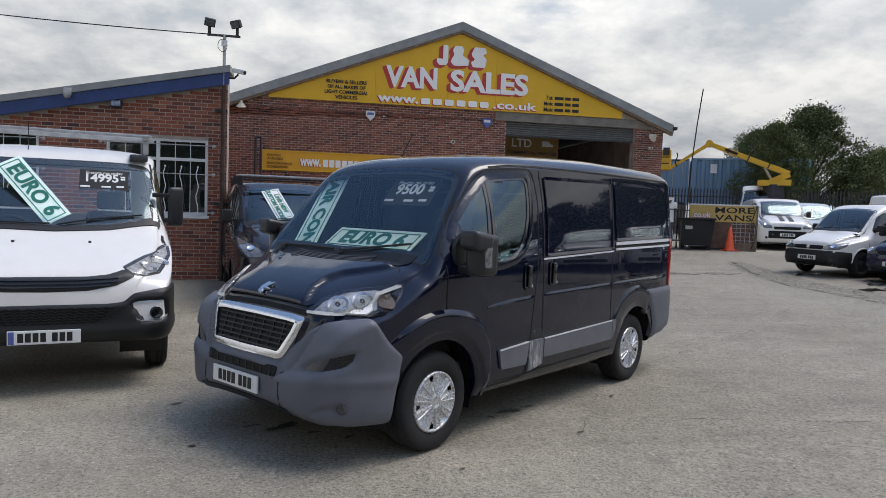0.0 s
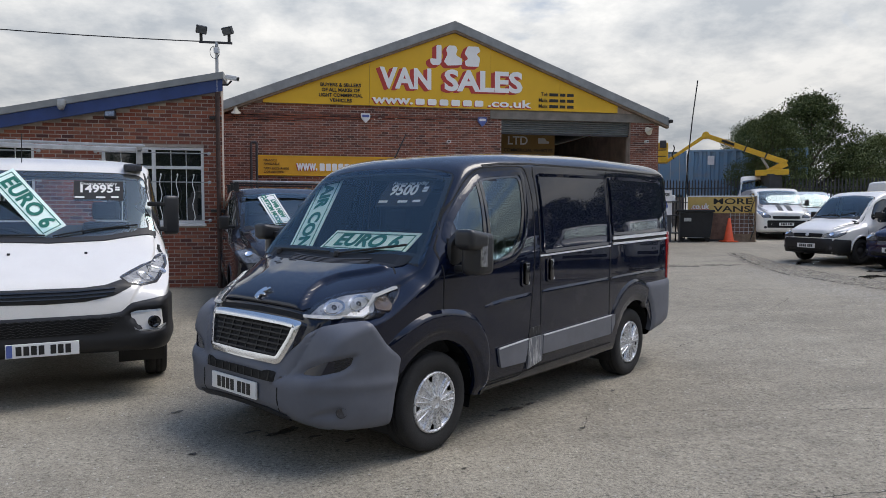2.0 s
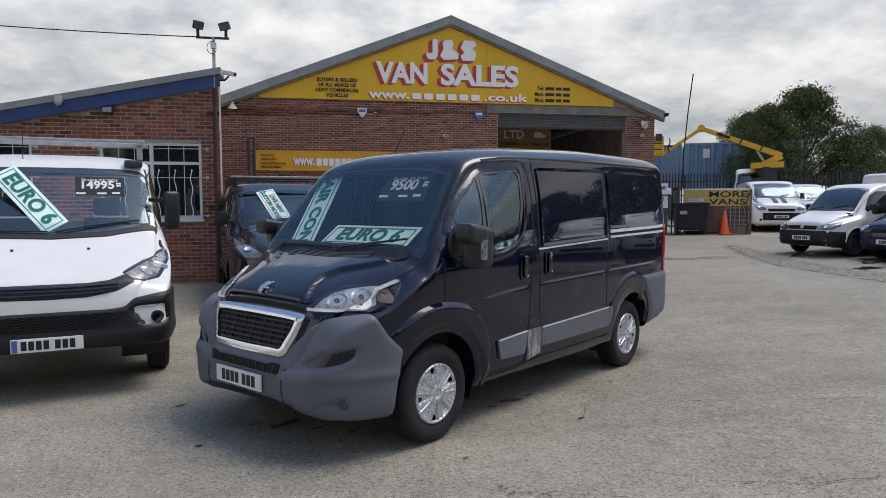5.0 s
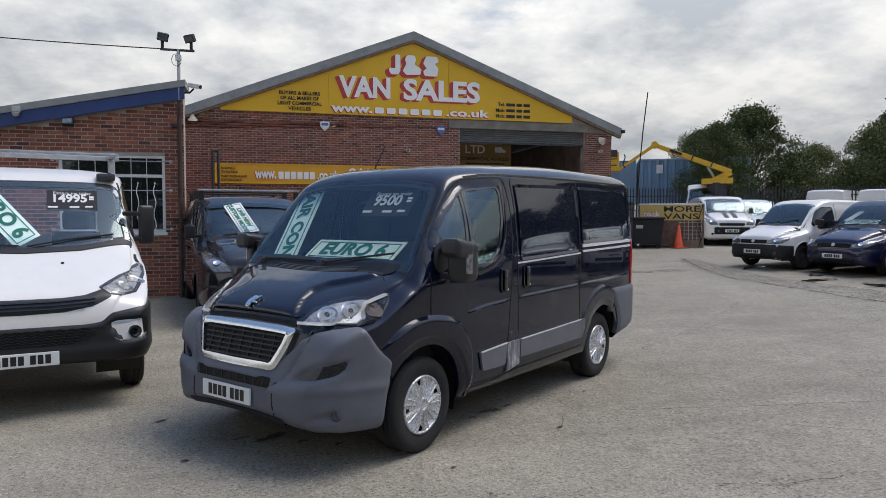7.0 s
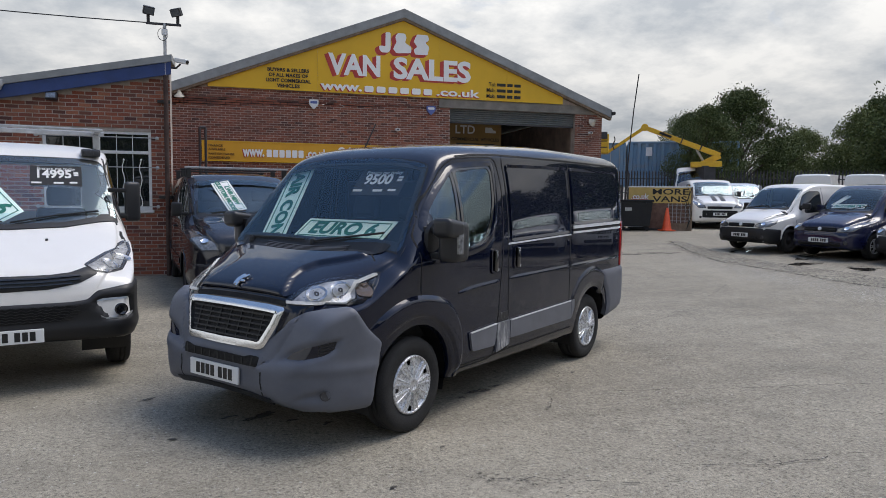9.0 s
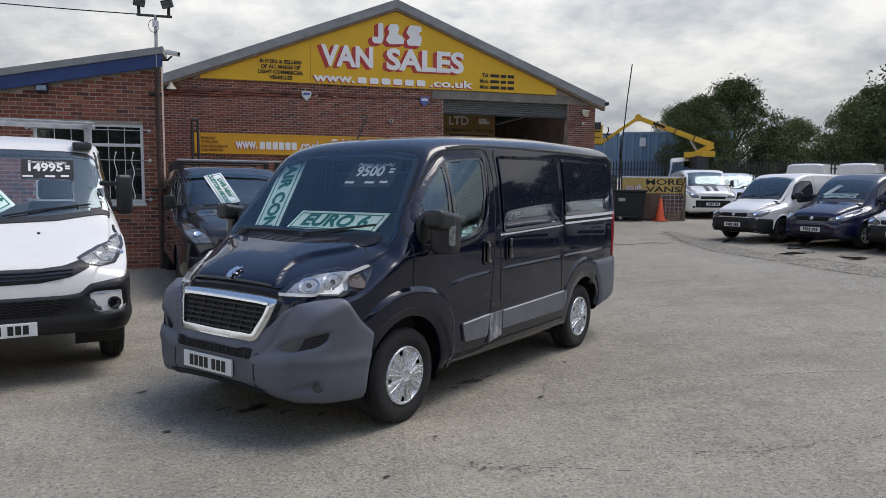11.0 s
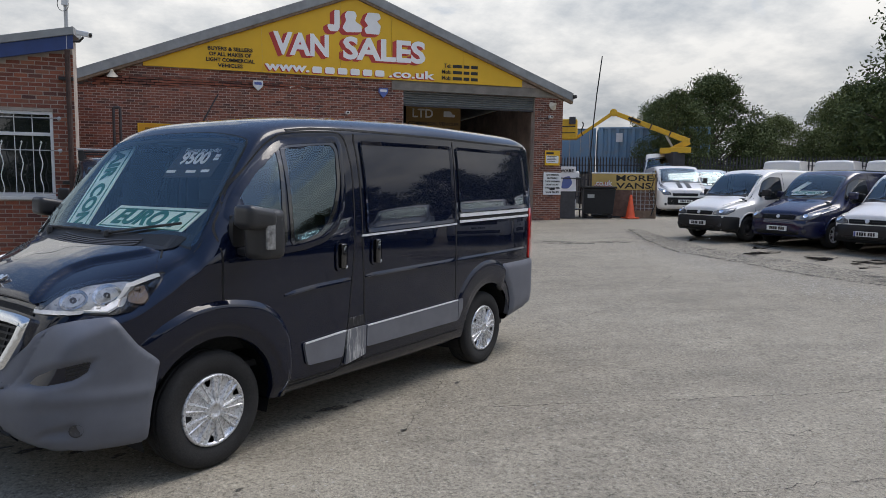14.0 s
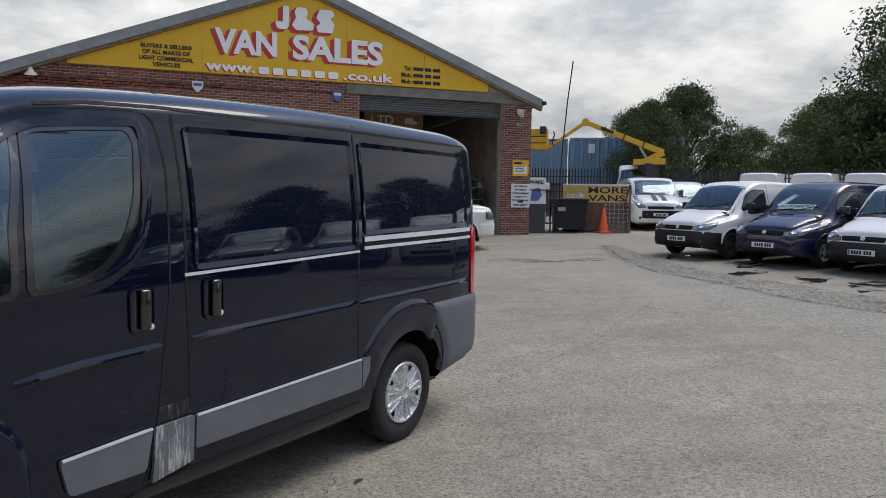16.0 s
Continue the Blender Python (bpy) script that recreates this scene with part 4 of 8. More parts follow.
        # recessed blind panels between rounded edges
        for pn in ([(2.215, 1.308), (2.205, 1.955), (3.35, 1.985), (3.35, 1.348)], [(3.43, 1.43), (3.42, 1.985), (4.60, 2.0), (4.66, 1.93), (4.70, 1.465)]):
            pr = rounded(pn, 0.035)
            part("blind_panel_edge", sh.patch(pr, f_, lambda a, b, q=pr: 0.010 - 0.009 * inset(a, b, q, 0.016), 0.04, 0.02, hole=grown(pr, -0.026)), "navy", root, smooth=True)
        # belt trim and rails: the gleam of the sky is in their pale colour
        part("belt_trim", sh.strip([(2.16, 1.29), (3.385, 1.335)], f_, 0.014, 0.008), "trim", root, "belt trim with the sky's gleam in its colour")
        part("door_rail", sh.strip([(3.43, 1.405), (4.74, 1.438)], f_, 0.030, 0.012), "trim", root, "sliding door rail")
        part("door_rail", sh.strip([(3.43, 1.378), (4.74, 1.408)], f_, 0.022, 0.004), "seam", root)
        part("door_rail", sh.strip([(3.43, 1.352), (4.74, 1.380)], f_, 0.020, 0.012), "trim", root)
        # pressed creases
        part("panel_crease", sh.ridge([(1.44, 0.945), (1.70, 0.97), (2.045, 0.985)], f_, 0.042, 0.011), "navy", root)
        part("panel_crease", sh.ridge([(2.20, 0.995), (3.38, 1.02)], f_, 0.042, 0.011), "navy", root)
        part("panel_crease", sh.ridge([(3.40, 1.02), (4.74, 1.045)], f_, 0.042, 0.011), "navy", root)
        part("sill_step", sh.strip([(1.46, 0.385), (1.95, 0.385), (2.19, 0.40), (3.42, 0.415)], f_, 0.012, 0.004), "seam", root)
        # side mouldings
        part("side_moulding", sh.patch(rounded([(1.625, 0.47), (1.59, 0.62), (1.99, 0.645), (1.955, 0.465)], 0.025), f_, 0.018, 0.06, 0.03, fair=2), "moulding", root, "scuffed grey side moulding")
        part("side_moulding", sh.patch(rounded([(2.205, 0.49), (2.21, 0.645), (3.405, 0.68), (3.405, 0.50)], 0.015), f_, 0.018, 0.06, 0.03, fair=2), "moulding", root)
        part("side_moulding", sh.patch(rounded([(3.412, 0.50), (3.412, 0.682), (3.485, 0.685), (3.48, 0.59)], 0.015), f_, 0.019, 0.05, 0.03), "moulding", root)
        # pale strips stand in for light caught along the mouldings' upper edges
        part("moulding_edge_gleam", sh.strip([(1.60, 0.618), (1.985, 0.642)], f_, 0.010, 0.021), "trim", root)
        part("moulding_edge_gleam", sh.strip([(2.215, 0.643), (3.40, 0.678)], f_, 0.010, 0.021), "trim", root)
        part("sill_scuff", sh.patch(rounded([(1.985, 0.40), (2.005, 0.64), (2.20, 0.648), (2.195, 0.44)], 0.01), f_, 0.016, 0.04, 0.02), "scuff", root, "scraped grey sill piece")
        part("sill_scrape", sh.patch([(2.02, 0.655), (2.03, 0.72), (2.18, 0.725), (2.19, 0.66)], f_, 0.004, 0.04, 0.02), "scrape", root, "scratched paint above the sill")
        # handles in bowls
        for x, z0, z1 in ((1.955, 1.055, 1.265), (2.32, 1.07, 1.275)):
            zm = (z0 + z1) / 2
            q, _ = sh.hit(x, zm, f_)
            rec = rounded([(x - 0.062, z0), (x - 0.066, z1), (x + 0.062, z1), (x + 0.062, z0)], 0.045)
            rc = part("handle_recess", sh.patch(rec, f_, 0.003, 0.03, 0.012), "gloss", root)
            part("recess_rim", sh.patch(rec, f_, 0.012, 0.02, 0.014, hole=grown(rec, -0.016)), "navy", rc)
            part("lock_barrel", moved(lathe([(0.0, -0.012), (0.012, -0.012), (0.014, 0.0)], 12), pose(x + 0.03, q.y + s * 0.006, z0 + 0.03, 0, 0, 180 if s > 0 else 0)), "trim", rc)
            hb = box((-0.024, -0.010, -0.085), (0.024, 0.010, 0.085), 0.009, pose(x + 0.002, q.y + s * 0.016, zm))
            part("door_handle", hb, "gloss", root, "black door handle", True)
        # tail lamp and bumper corner
        part("tail_lamp", sh.patch(rounded([(4.775, 0.94), (4.765, 1.45), (4.93, 1.45), (4.935, 0.94)], 0.03), f_, 0.012, 0.03, 0.03), "red", root, "tall red tail lamp", True)
        rb = rounded([(4.36, 0.40), (4.37, 0.56), (4.33, 0.68), (4.245, 0.79), (4.205, 0.925), (4.94, 0.935), (4.94, 0.47), (4.6, 0.42)], 0.03)
        part("rear_bumper_corner", sh.patch(rb, f_, lambda a, b: 0.006 + 0.020 * inset(a, b, rb, 0.03), 0.035, 0.05), "plastic", root, "grey rear bumper corner", True)
        # wing mirror
        mirror_arm(root, 1.13, 0.985, 1.35, s, (0.17, 0.145, 0.29), "mirrorplastic")
        cap = box((-0.12, -0.080, -0.02), (0.085, 0.080, 0.105), 0.045, None, 4)
        for q in cap.verts:
            if q.co.z < 0.0:
                q.co.x *= 0.88
            q.co.z -= 0.16 * q.co.x * (q.co.z > 0.03)
        part("mirror_shell", moved(cap, pose(1.115, s * 1.150, 1.40)), "mirrorplastic", root, smooth=True)
        part("mirror_base", prism(rounded([(1.06, 1.27), (1.06, 1.42), (1.14, 1.50), (1.24, 1.48), (1.24, 1.27)], 0.03), min(s * 0.965, s * 1.0), max(s * 0.965, s * 1.0)), "black", root)
        # bonnet side shut, nose lamps
        hl = rounded(nose([(0.22, 0.45, 0.94), (0.27, 0.49, 1.0), (0.36, 0.54, 1.06), (0.45, 0.63, 1.095), (0.57, 0.74, 1.12), (0.735, 0.85, 1.15), (0.67, 0.868, 1.09), (0.57, 0.885, 1.01), (0.50, 0.88, 0.965), (0.44, 0.83, 0.95), (0.33, 0.67, 0.945)], s), 0.012, 2)
        lamp = part("headlight", sh.patch(hl, "nose", 0.004, 0.02, 0.02), "gloss", root, "swept-back headlight with clear lens", True)
        lin = rounded(nose([(0.25, 0.50, 0.958), (0.31, 0.54, 1.02), (0.42, 0.62, 1.075), (0.56, 0.74, 1.10), (0.60, 0.79, 1.095), (0.55, 0.80, 1.03), (0.50, 0.82, 0.985), (0.44, 0.79, 0.965), (0.34, 0.66, 0.962)], s), 0.012, 2)
        part("reflector_bed", sh.patch(lin, "nose", 0.007, 0.02, 0.01), "reflector", lamp, "bright reflector bed", True)
        for c, ra, rb_, dp in (((0.36, 0.605, 1.012), 0.062, 0.042, 0.03), ((0.47, 0.72, 1.035), 0.062, 0.048, 0.03)):
            ca, cb = nose([c], s)[0]
            el = [(ca + ra * math.cos(2 * math.pi * i / 20), cb + rb_ * math.sin(2 * math.pi * i / 20) + 0.2 * s * ra * math.cos(2 * math.pi * i / 20)) for i in range(20)]
            part("reflector", sh.patch(el, "nose", lambda a, b, q=el, d_=dp: 0.012 - 0.030 * inset(a, b, q, 0.05), 0.012, 0.01), "mirrorchrome", lamp, smooth=True)
            part("bulb_shield", sh.patch([(ca + 0.016 * math.cos(0.785 * i), cb + 0.014 * math.sin(0.785 * i)) for i in range(8)], "nose", 0.008, 0.02, 0.012), "lampdark", lamp)
        part("indicator_lens", sh.patch(rounded(nose([(0.53, 0.80, 1.0), (0.58, 0.80, 1.07), (0.63, 0.83, 1.085), (0.60, 0.865, 1.03), (0.56, 0.875, 0.995)], s), 0.012), "nose", 0.010, 0.02, 0.008), "amber", lamp)
        drl = nose([(0.235, 0.475, 0.953), (0.33, 0.66, 0.956), (0.43, 0.79, 0.962), (0.475, 0.80, 0.985), (0.52, 0.775, 1.03), (0.565, 0.765, 1.08), (0.61, 0.79, 1.10), (0.70, 0.84, 1.135)], s)
        part("daytime_strip", sh.strip(drl, "nose", 0.017, 0.018, 0.02, 0.012), "letterwhite", lamp)
        ln = part("headlight_lens", sh.patch(grown(hl, -0.004), "nose", 0.022, 0.02, 0.004), "lensglass", lamp, "clear lens over bright reflectors", True)
        ln.visible_shadow = False
        part("bonnet_shut_line", sh.strip([(0.69, s * 0.835), (0.76, s * 0.765), (0.815, s * 0.69)], "top", 0.010, 0.003), "seam", root)
    # bonnet with a raised middle
    half = [(0.245, 0.0), (0.245, 0.44), (0.28, 0.50), (0.37, 0.555), (0.46, 0.645), (0.58, 0.755), (0.685, 0.83), (0.80, 0.69), (0.74, 0.45), (0.712, 0.2)]
    bon = half + [(0.705, 0.0)] + [(x, -y) for x, y in reversed(half[1:])]
    rs = [(0.22, 0.47), (0.30, 0.43), (0.39, 0.385), (0.47, 0.38), (0.56, 0.43), (0.65, 0.565), (0.72, 0.655), (0.80, 0.72)]
    rise = rs + [(0.85, 0.0)] + [(x, -y) for x, y in reversed(rs)]
    part("bonnet", sh.patch(bon, "top", lambda a, b: 0.005 + 0.030 * inset(a, b, rise, 0.035), 0.018, 0.02), "navy", root, "dark navy bonnet with raised centre", True)
    part("bonnet_shut_line", sh.strip([(-0.47, 0.945), (-0.3, 0.955), (0, 0.96), (0.3, 0.955), (0.47, 0.945)], "front", 0.030, 0.006), "seam", root)
    # wrapped front bumper, its pockets pressed in
    top_r = [(0.19, 0.50, 0.80), (0.20, 0.53, 0.845), (0.24, 0.61, 0.895), (0.33, 0.72, 0.925), (0.43, 0.84, 0.945), (0.445, 0.91, 0.89), (0.50, 0.94, 0.80), (0.61, 0.97, 0.70)]
    low_r = [(0.575, 0.97, 0.55), (0.55, 0.97, 0.40), (0.545, 0.96, 0.275), (0.30, 0.80, 0.275), (0.16, 0.60, 0.29), (0.10, 0.45, 0.325)]
    right_, left_ = nose(top_r + low_r, 1), nose(top_r + low_r, -1)
    bump = rounded(right_ + [(0.0, 0.335)] + list(reversed(left_)) + [(-0.40, 0.70), (-0.28, 0.66), (0.28, 0.66), (0.40, 0.70)], 0.02, 2)
    pks = [nose([(0.11, 0.50, 0.575), (0.15, 0.58, 0.665), (0.19, 0.70, 0.725), (0.30, 0.86, 0.765), (0.34, 0.89, 0.755), (0.31, 0.87, 0.67), (0.25, 0.82, 0.625), (0.15, 0.68, 0.59)], s) for s in (-1, 1)]
    fgs = [nose([(0.12, 0.62, 0.345), (0.15, 0.70, 0.41), (0.25, 0.82, 0.45), (0.29, 0.83, 0.35)], s) for s in (-1, 1)]

    def relief(a, b):
        d = 0.020 * min(1.0, inset(a, b, bump, 0.014) + 0.2)
        for q in pks:
            d -= 0.034 * inset(a, b, q, 0.045)
        for q in fgs:
            d -= 0.020 * inset(a, b, q, 0.04)
        return d + 0.010 * math.exp(-((b - 0.555) / 0.035) ** 2) * min(1.0, abs(a) / 0.5)
    part("front_bumper", sh.patch(bump, "nose", relief, 0.016, 0.05), "plastic", root, "grey plastic front bumper", True)
    for s, pk, fg in zip((-1, 1), pks, fgs):
        for i in range(4):
            z = 0.655 + i * 0.018
            part("pocket_slat", sh.strip(nose([(0.215, 0.785, z - 0.005), (0.295, 0.855, z + 0.02)], s), "nose", 0.010, 0.002, 0.03, 0.02), "black", root)
        q, nr = sh.hit(*nose([(0.245, 0.815, 0.395)], s)[0], "nose")
        part("fog_lamp", moved(lathe([(0.0, -0.008), (0.026, -0.008), (0.034, -0.014), (0.038, 0.03)], 16), Matrix.Translation(q + nr * 0.006) @ nr.to_track_quat('-Y', 'Z').to_matrix().to_4x4()), "lampdark", root, smooth=True)
        part("bumper_joint", sh.strip(nose([(0.08, 0.42, 0.60), (0.075, 0.42, 0.45), (0.10, 0.43, 0.33)], s), "nose", 0.007, 0.022, 0.03, 0.01), "seam", root)
    g_out = rounded([(-0.505, 0.915), (-0.36, 0.925), (0, 0.928), (0.36, 0.925), (0.505, 0.915), (0.47, 0.80), (0.40, 0.655), (0.36, 0.635), (0, 0.63), (-0.36, 0.635), (-0.40, 0.655), (-0.47, 0.80)], 0.025)
    gr = part("grille", sh.patch(grown(g_out, -0.02), "front", 0.022, 0.04, 0.03, fair=4), "seam", root, "black grille in a bright frame")
    part("grille_frame", sh.patch(g_out, "front", lambda a, b: 0.030 + 0.020 * inset(a, b, g_out, 0.022), 0.02, 0.06, hole=grown(g_out, -0.046)), "chrome", gr, "satin chrome grille frame", True)
    for i in range(6):
        z = 0.695 + i * 0.033
        hw = 0.36 + (z - 0.70) * 0.36
        part("grille_bar", sh.strip([(-hw, z), (0, z), (hw, z)], "front", 0.010, 0.034, 0.06, 0.02), "black", gr)
    for i in range(7):
        y = (i - 3) * 0.11
        part("grille_bar", sh.strip([(y, 0.68), (y, 0.875)], "front", 0.008, 0.031, 0.06, 0.02), "black", gr)
    # lower intake, lip
    part("lower_grille", sh.patch(rounded([(-0.375, 0.545), (-0.385, 0.60), (0.385, 0.60), (0.375, 0.545)], 0.012), "front", 0.030, 0.05, 0.02), "seam", root)
    for i in range(9):
        y = (i - 4) * 0.085
        part("lower_grille_rib", sh.strip([(y, 0.55), (y, 0.595)], "front", 0.012, 0.034, 0.05, 0.02), "black", root)
    part("bumper_lip", sh.strip([(-0.50, 0.345), (-0.3, 0.365), (0, 0.372), (0.3, 0.365), (0.50, 0.345)], "front", 0.035, 0.030, 0.05, 0.04), "black", root)
    q, _ = sh.hit(0.0, 1.015, "front")
    bm = merged([prism(rounded([(-0.030, -0.055), (-0.045, 0.0), (-0.02, 0.05), (0.01, 0.055), (0.02, 0.02), (0.0, -0.01), (0.02, -0.06), (0.005, -0.065), (-0.012, -0.035)], 0.012), -0.006, 0.006, "xz"), prism(rounded([(0.012, 0.03), (0.04, 0.06), (0.052, 0.05), (0.03, 0.015)], 0.008), -0.006, 0.006, "xz"),
                 prism(rounded([(0.008, 0.0), (0.045, 0.0), (0.05, -0.015), (0.01, -0.018)], 0.006), -0.006, 0.006, "xz")])
    part("bonnet_badge", moved(bm, pose(q.x - 0.015, 0.02, 1.065, 0, 0, -90) @ pose(0, 0, 0, -52)), "chrome", root, "plain bright bonnet badge")
    # scuttle with slots
    part("scuttle", sh.patch(rounded([(0.815, -0.70), (0.86, -0.77), (0.905, -0.80), (0.885, 0), (0.905, 0.80), (0.86, 0.77), (0.815, 0.70), (0.75, 0.42), (0.715, 0), (0.75, -0.42)], 0.02), "top", 0.006, 0.05, 0.01), "black", root)
    for i in range(5):
        x = 0.745 + i * 0.020
        part("scuttle_slot", sh.strip([(x + 0.035, -0.44), (x + 0.01, -0.2), (x, 0.0), (x + 0.01, 0.2), (x + 0.035, 0.44)], "top", 0.009, 0.014, 0.05, 0.014), "pocket", root)
    wiper(root, [(0.87, -0.05), (0.905, -0.35), (0.95, -0.70)], sh)
    wiper(root, [(0.89, 0.70), (0.885, 0.36), (0.88, 0.04)], sh)
    for y in (-0.05, 0.66):
        q, _ = sh.hit(0.865, y, "top")
        part("wiper_spindle", moved(lathe([(0.0, 0.045), (0.022, 0.035), (0.03, 0.0)], 12, 'Z'), Matrix.Translation(q)), "black", root)
    number_plate(root, sh, 0.03, 0.462, off=0.036)
    part("roof_aerial", rod((1.80, 0.30, 2.06), (1.97, 0.30, 2.33), 0.008, 6, 0.006), "black", root, "short whip aerial")
    part("aerial_base", moved(lathe([(0.0, 0.04), (0.015, 0.03), (0.022, 0.0)], 10, 'Z'), pose(1.80, 0.30, 2.05)), "black", root)
    add_wheels(root, (0.948, 3.948), 0.865, 0.34, 0.215, "cap")
    cabin(root, 0.80, 2.2, 0.84, 0.5, 1.20, 1.12, ((-0.52,), (-0.1,), (0.45,)), 0.40)
    part("underbody", box((0.4, -0.75, 0.24), (4.7, 0.75, 0.34), 0.02), "black", root)
    price_card(root, pose(1.30, -0.34, 1.776, 0, 0, -90) @ pose(0, 0, 0, -38.6), "9500", 0.95)
    part("cab_roof_lining", box((1.62, -0.72, 1.93), (2.2, 0.72, 1.96)), "interior", root)
    return root, m


n = Nodes("scraped_paint")
n.set(Base_Color=n.mix(n.ramp(n.noise(14, 6, 0.7, stretch=(3.0, 1, 0.35)), [(0.50, 0.0), (0.62, 0.8)]), (0.115, 0.12, 0.135), (0.50, 0.50, 0.49)), Roughness=0.6)
M["scuff"] = n.m
n = Nodes("scratched_navy")
n.set(Base_Color=n.mix(n.ramp(n.noise(18, 6, 0.75, stretch=(3.0, 1, 0.3)), [(0.52, 0.0), (0.66, 0.55)]), (0.008, 0.009, 0.013), (0.40, 0.40, 0.40)), Roughness=0.4)
M["scrape"] = n.m
M["pocket"] = plain("pocket_plastic", (0.05, 0.052, 0.06), 0.6, var=0.1)
van, van_m = hero_van()
card("sale_card", van_m @ pose(1.045, -0.19, 1.405, 0, 0, -90) @ pose(0, 0, 0, -54), 0.93, 0.25, ["EURO 6"], "mint green card lettered EURO 6 lying behind the windscreen", size=0.20)
card("sale_card", van_m @ pose(1.165, 0.58, 1.59, 0, 0, -90) @ pose(0, 0, 0, -38.6) @ pose(0, 0, 0, 0, 80, 0), 0.80, 0.28, ["AIR CON"], "mint green card lettered AIR CON leaning in the windscreen", size=0.17)


# ---------------------------------------------------------------- yard
def yard():
    xs = sorted(set([-400, -150, -80, -50, -40] + [round(-32 + 1.0 * i, 2) for i in range(95)] + [75, 100, 150, 250, 400] + [round(-4 + 0.35 * i, 2) for i in range(32)]))
    ys = sorted(set([-400, -150, -80, -50, -35, -25] + [round(-18 + 1.0 * i, 2) for i in range(78)] + [70, 90, 130, 200, 400] + [round(-5 + 0.35 * i, 2) for i in range(32)]))
    bm = bmesh.new()
    g = [[bm.verts.new((x, y, ground_z(min(max(x, -40), 50), min(max(y, -40), 50)) + 0.006 * noise.noise((x * 0.7, y * 0.7, 0)))) for y in ys] for x in xs]
    for a, b in zip(g, g[1:]):
        for i in range(len(ys) - 1):
            bm.faces.new((a[i], b[i], b[i + 1], a[i + 1]))
    ob = new("ground", mesh_of(bm, "ground", "ground", True))
    return tagged(ob, "worn pale concrete yard with cracks and stains", "ground", kind="structure")


yard()



# ---------------------------------------------------------------- buildings
FY = 18.03      # front of the main shed
LY = 9.79       # front of the low brick building


def structure(name, bm, mat, label, category="wall", smooth=False):
    return tagged(new(name, mesh_of(bm, name, mat, smooth)), label, category, kind="structure")


def pent_roof_z(x):
    return 4.34 + 0.205 * (x + 2.65)


def gable_z(x):
    return 7.86 - 0.383 * abs(x - 3.72)


# low brick building: four pieces of wall round two window openings
def low_wall(x0, x1, z0, z1):
    p = [(x0, z0), (x1, z0), (x1, z1 if z1 else pent_roof_z(x1) - 0.2), (x0, z1 if z1 else pent_roof_z(x0) - 0.2)]
    return prism(p, LY + 0.012, LY + 0.30, "xz")


W2 = (-4.92, -3.02, 1.35, 2.86)
W1 = (-8.05, -6.13, 1.35, 2.86)
wl_bm = merged([low_wall(-12.0, W1[0], -0.3, None), low_wall(W1[1], W2[0], -0.3, None), low_wall(W2[1], -2.66, -0.3, None)]
               + [low_wall(w_[0], w_[1], -0.3, w_[2]) for w_ in (W1, W2)] + [prism([(w_[0], w_[3]), (w_[1], w_[3]), (w_[1], pent_roof_z(w_[1]) - 0.2), (w_[0], pent_roof_z(w_[0]) - 0.2)], LY + 0.012, LY + 0.30, "xz") for w_ in (W1, W2)])
wall_low = structure("wall_low", wl_bm, "mortar", "red brick wall of the low pitched building")
structure("wall_low_side", prism([(-2.66, LY + 0.30), (-4.35, FY), (-4.65, FY), (-2.96, LY + 0.30)], -0.3, 4.02, "xy"), "brick", "brick side wall of the low building")
structure("roof_low_rear", merged([moved(prism([(-12.4, LY + 0.5), (-2.9, LY + 0.5), (-4.55, FY), (-12.4, FY)], -0.1, 0.0, "xy"), Matrix.Translation((0, 0, 4.34 + 0.205 * 2.65)) @ Matrix(((1, 0, 0, 0), (0, 1, 0, 0), (0.205, 0, 1, 0), (0, 0, 0, 1))))]), "roofsheet", "grey sheet roof running back", "roof")
structure("wall_low_back", box((-12.0, FY - 0.3, -0.3), (-4.66, FY, 2.3)), "brick", "brick rear wall of the low building")
structure("wall_low_end", box((-12.3, LY + 0.3, -0.3), (-12.0, FY, 2.2)), "brick", "brick end wall of the low building")
rp = [(-12.4, pent_roof_z(-12.4) - 0.13), (-2.6, pent_roof_z(-2.6) - 0.13), (-2.6, pent_roof_z(-2.6)), (-12.4, pent_roof_z(-12.4))]
structure("roof_low", prism(rp, LY - 0.16, LY + 0.5, "xz"), "roofsheet", "grey sheet roof with a pale edge", "roof")
fp = [(-12.4, pent_roof_z(-12.4) - 0.37), (-2.62, pent_roof_z(-2.62) - 0.37), (-2.62, pent_roof_z(-2.62) - 0.134), (-12.4, pent_roof_z(-12.4) - 0.134)]
structure("fascia_low", prism(fp, LY - 0.13, LY - 0.09, "xz"), "fascia", "weathered blue fascia board", "fascia")


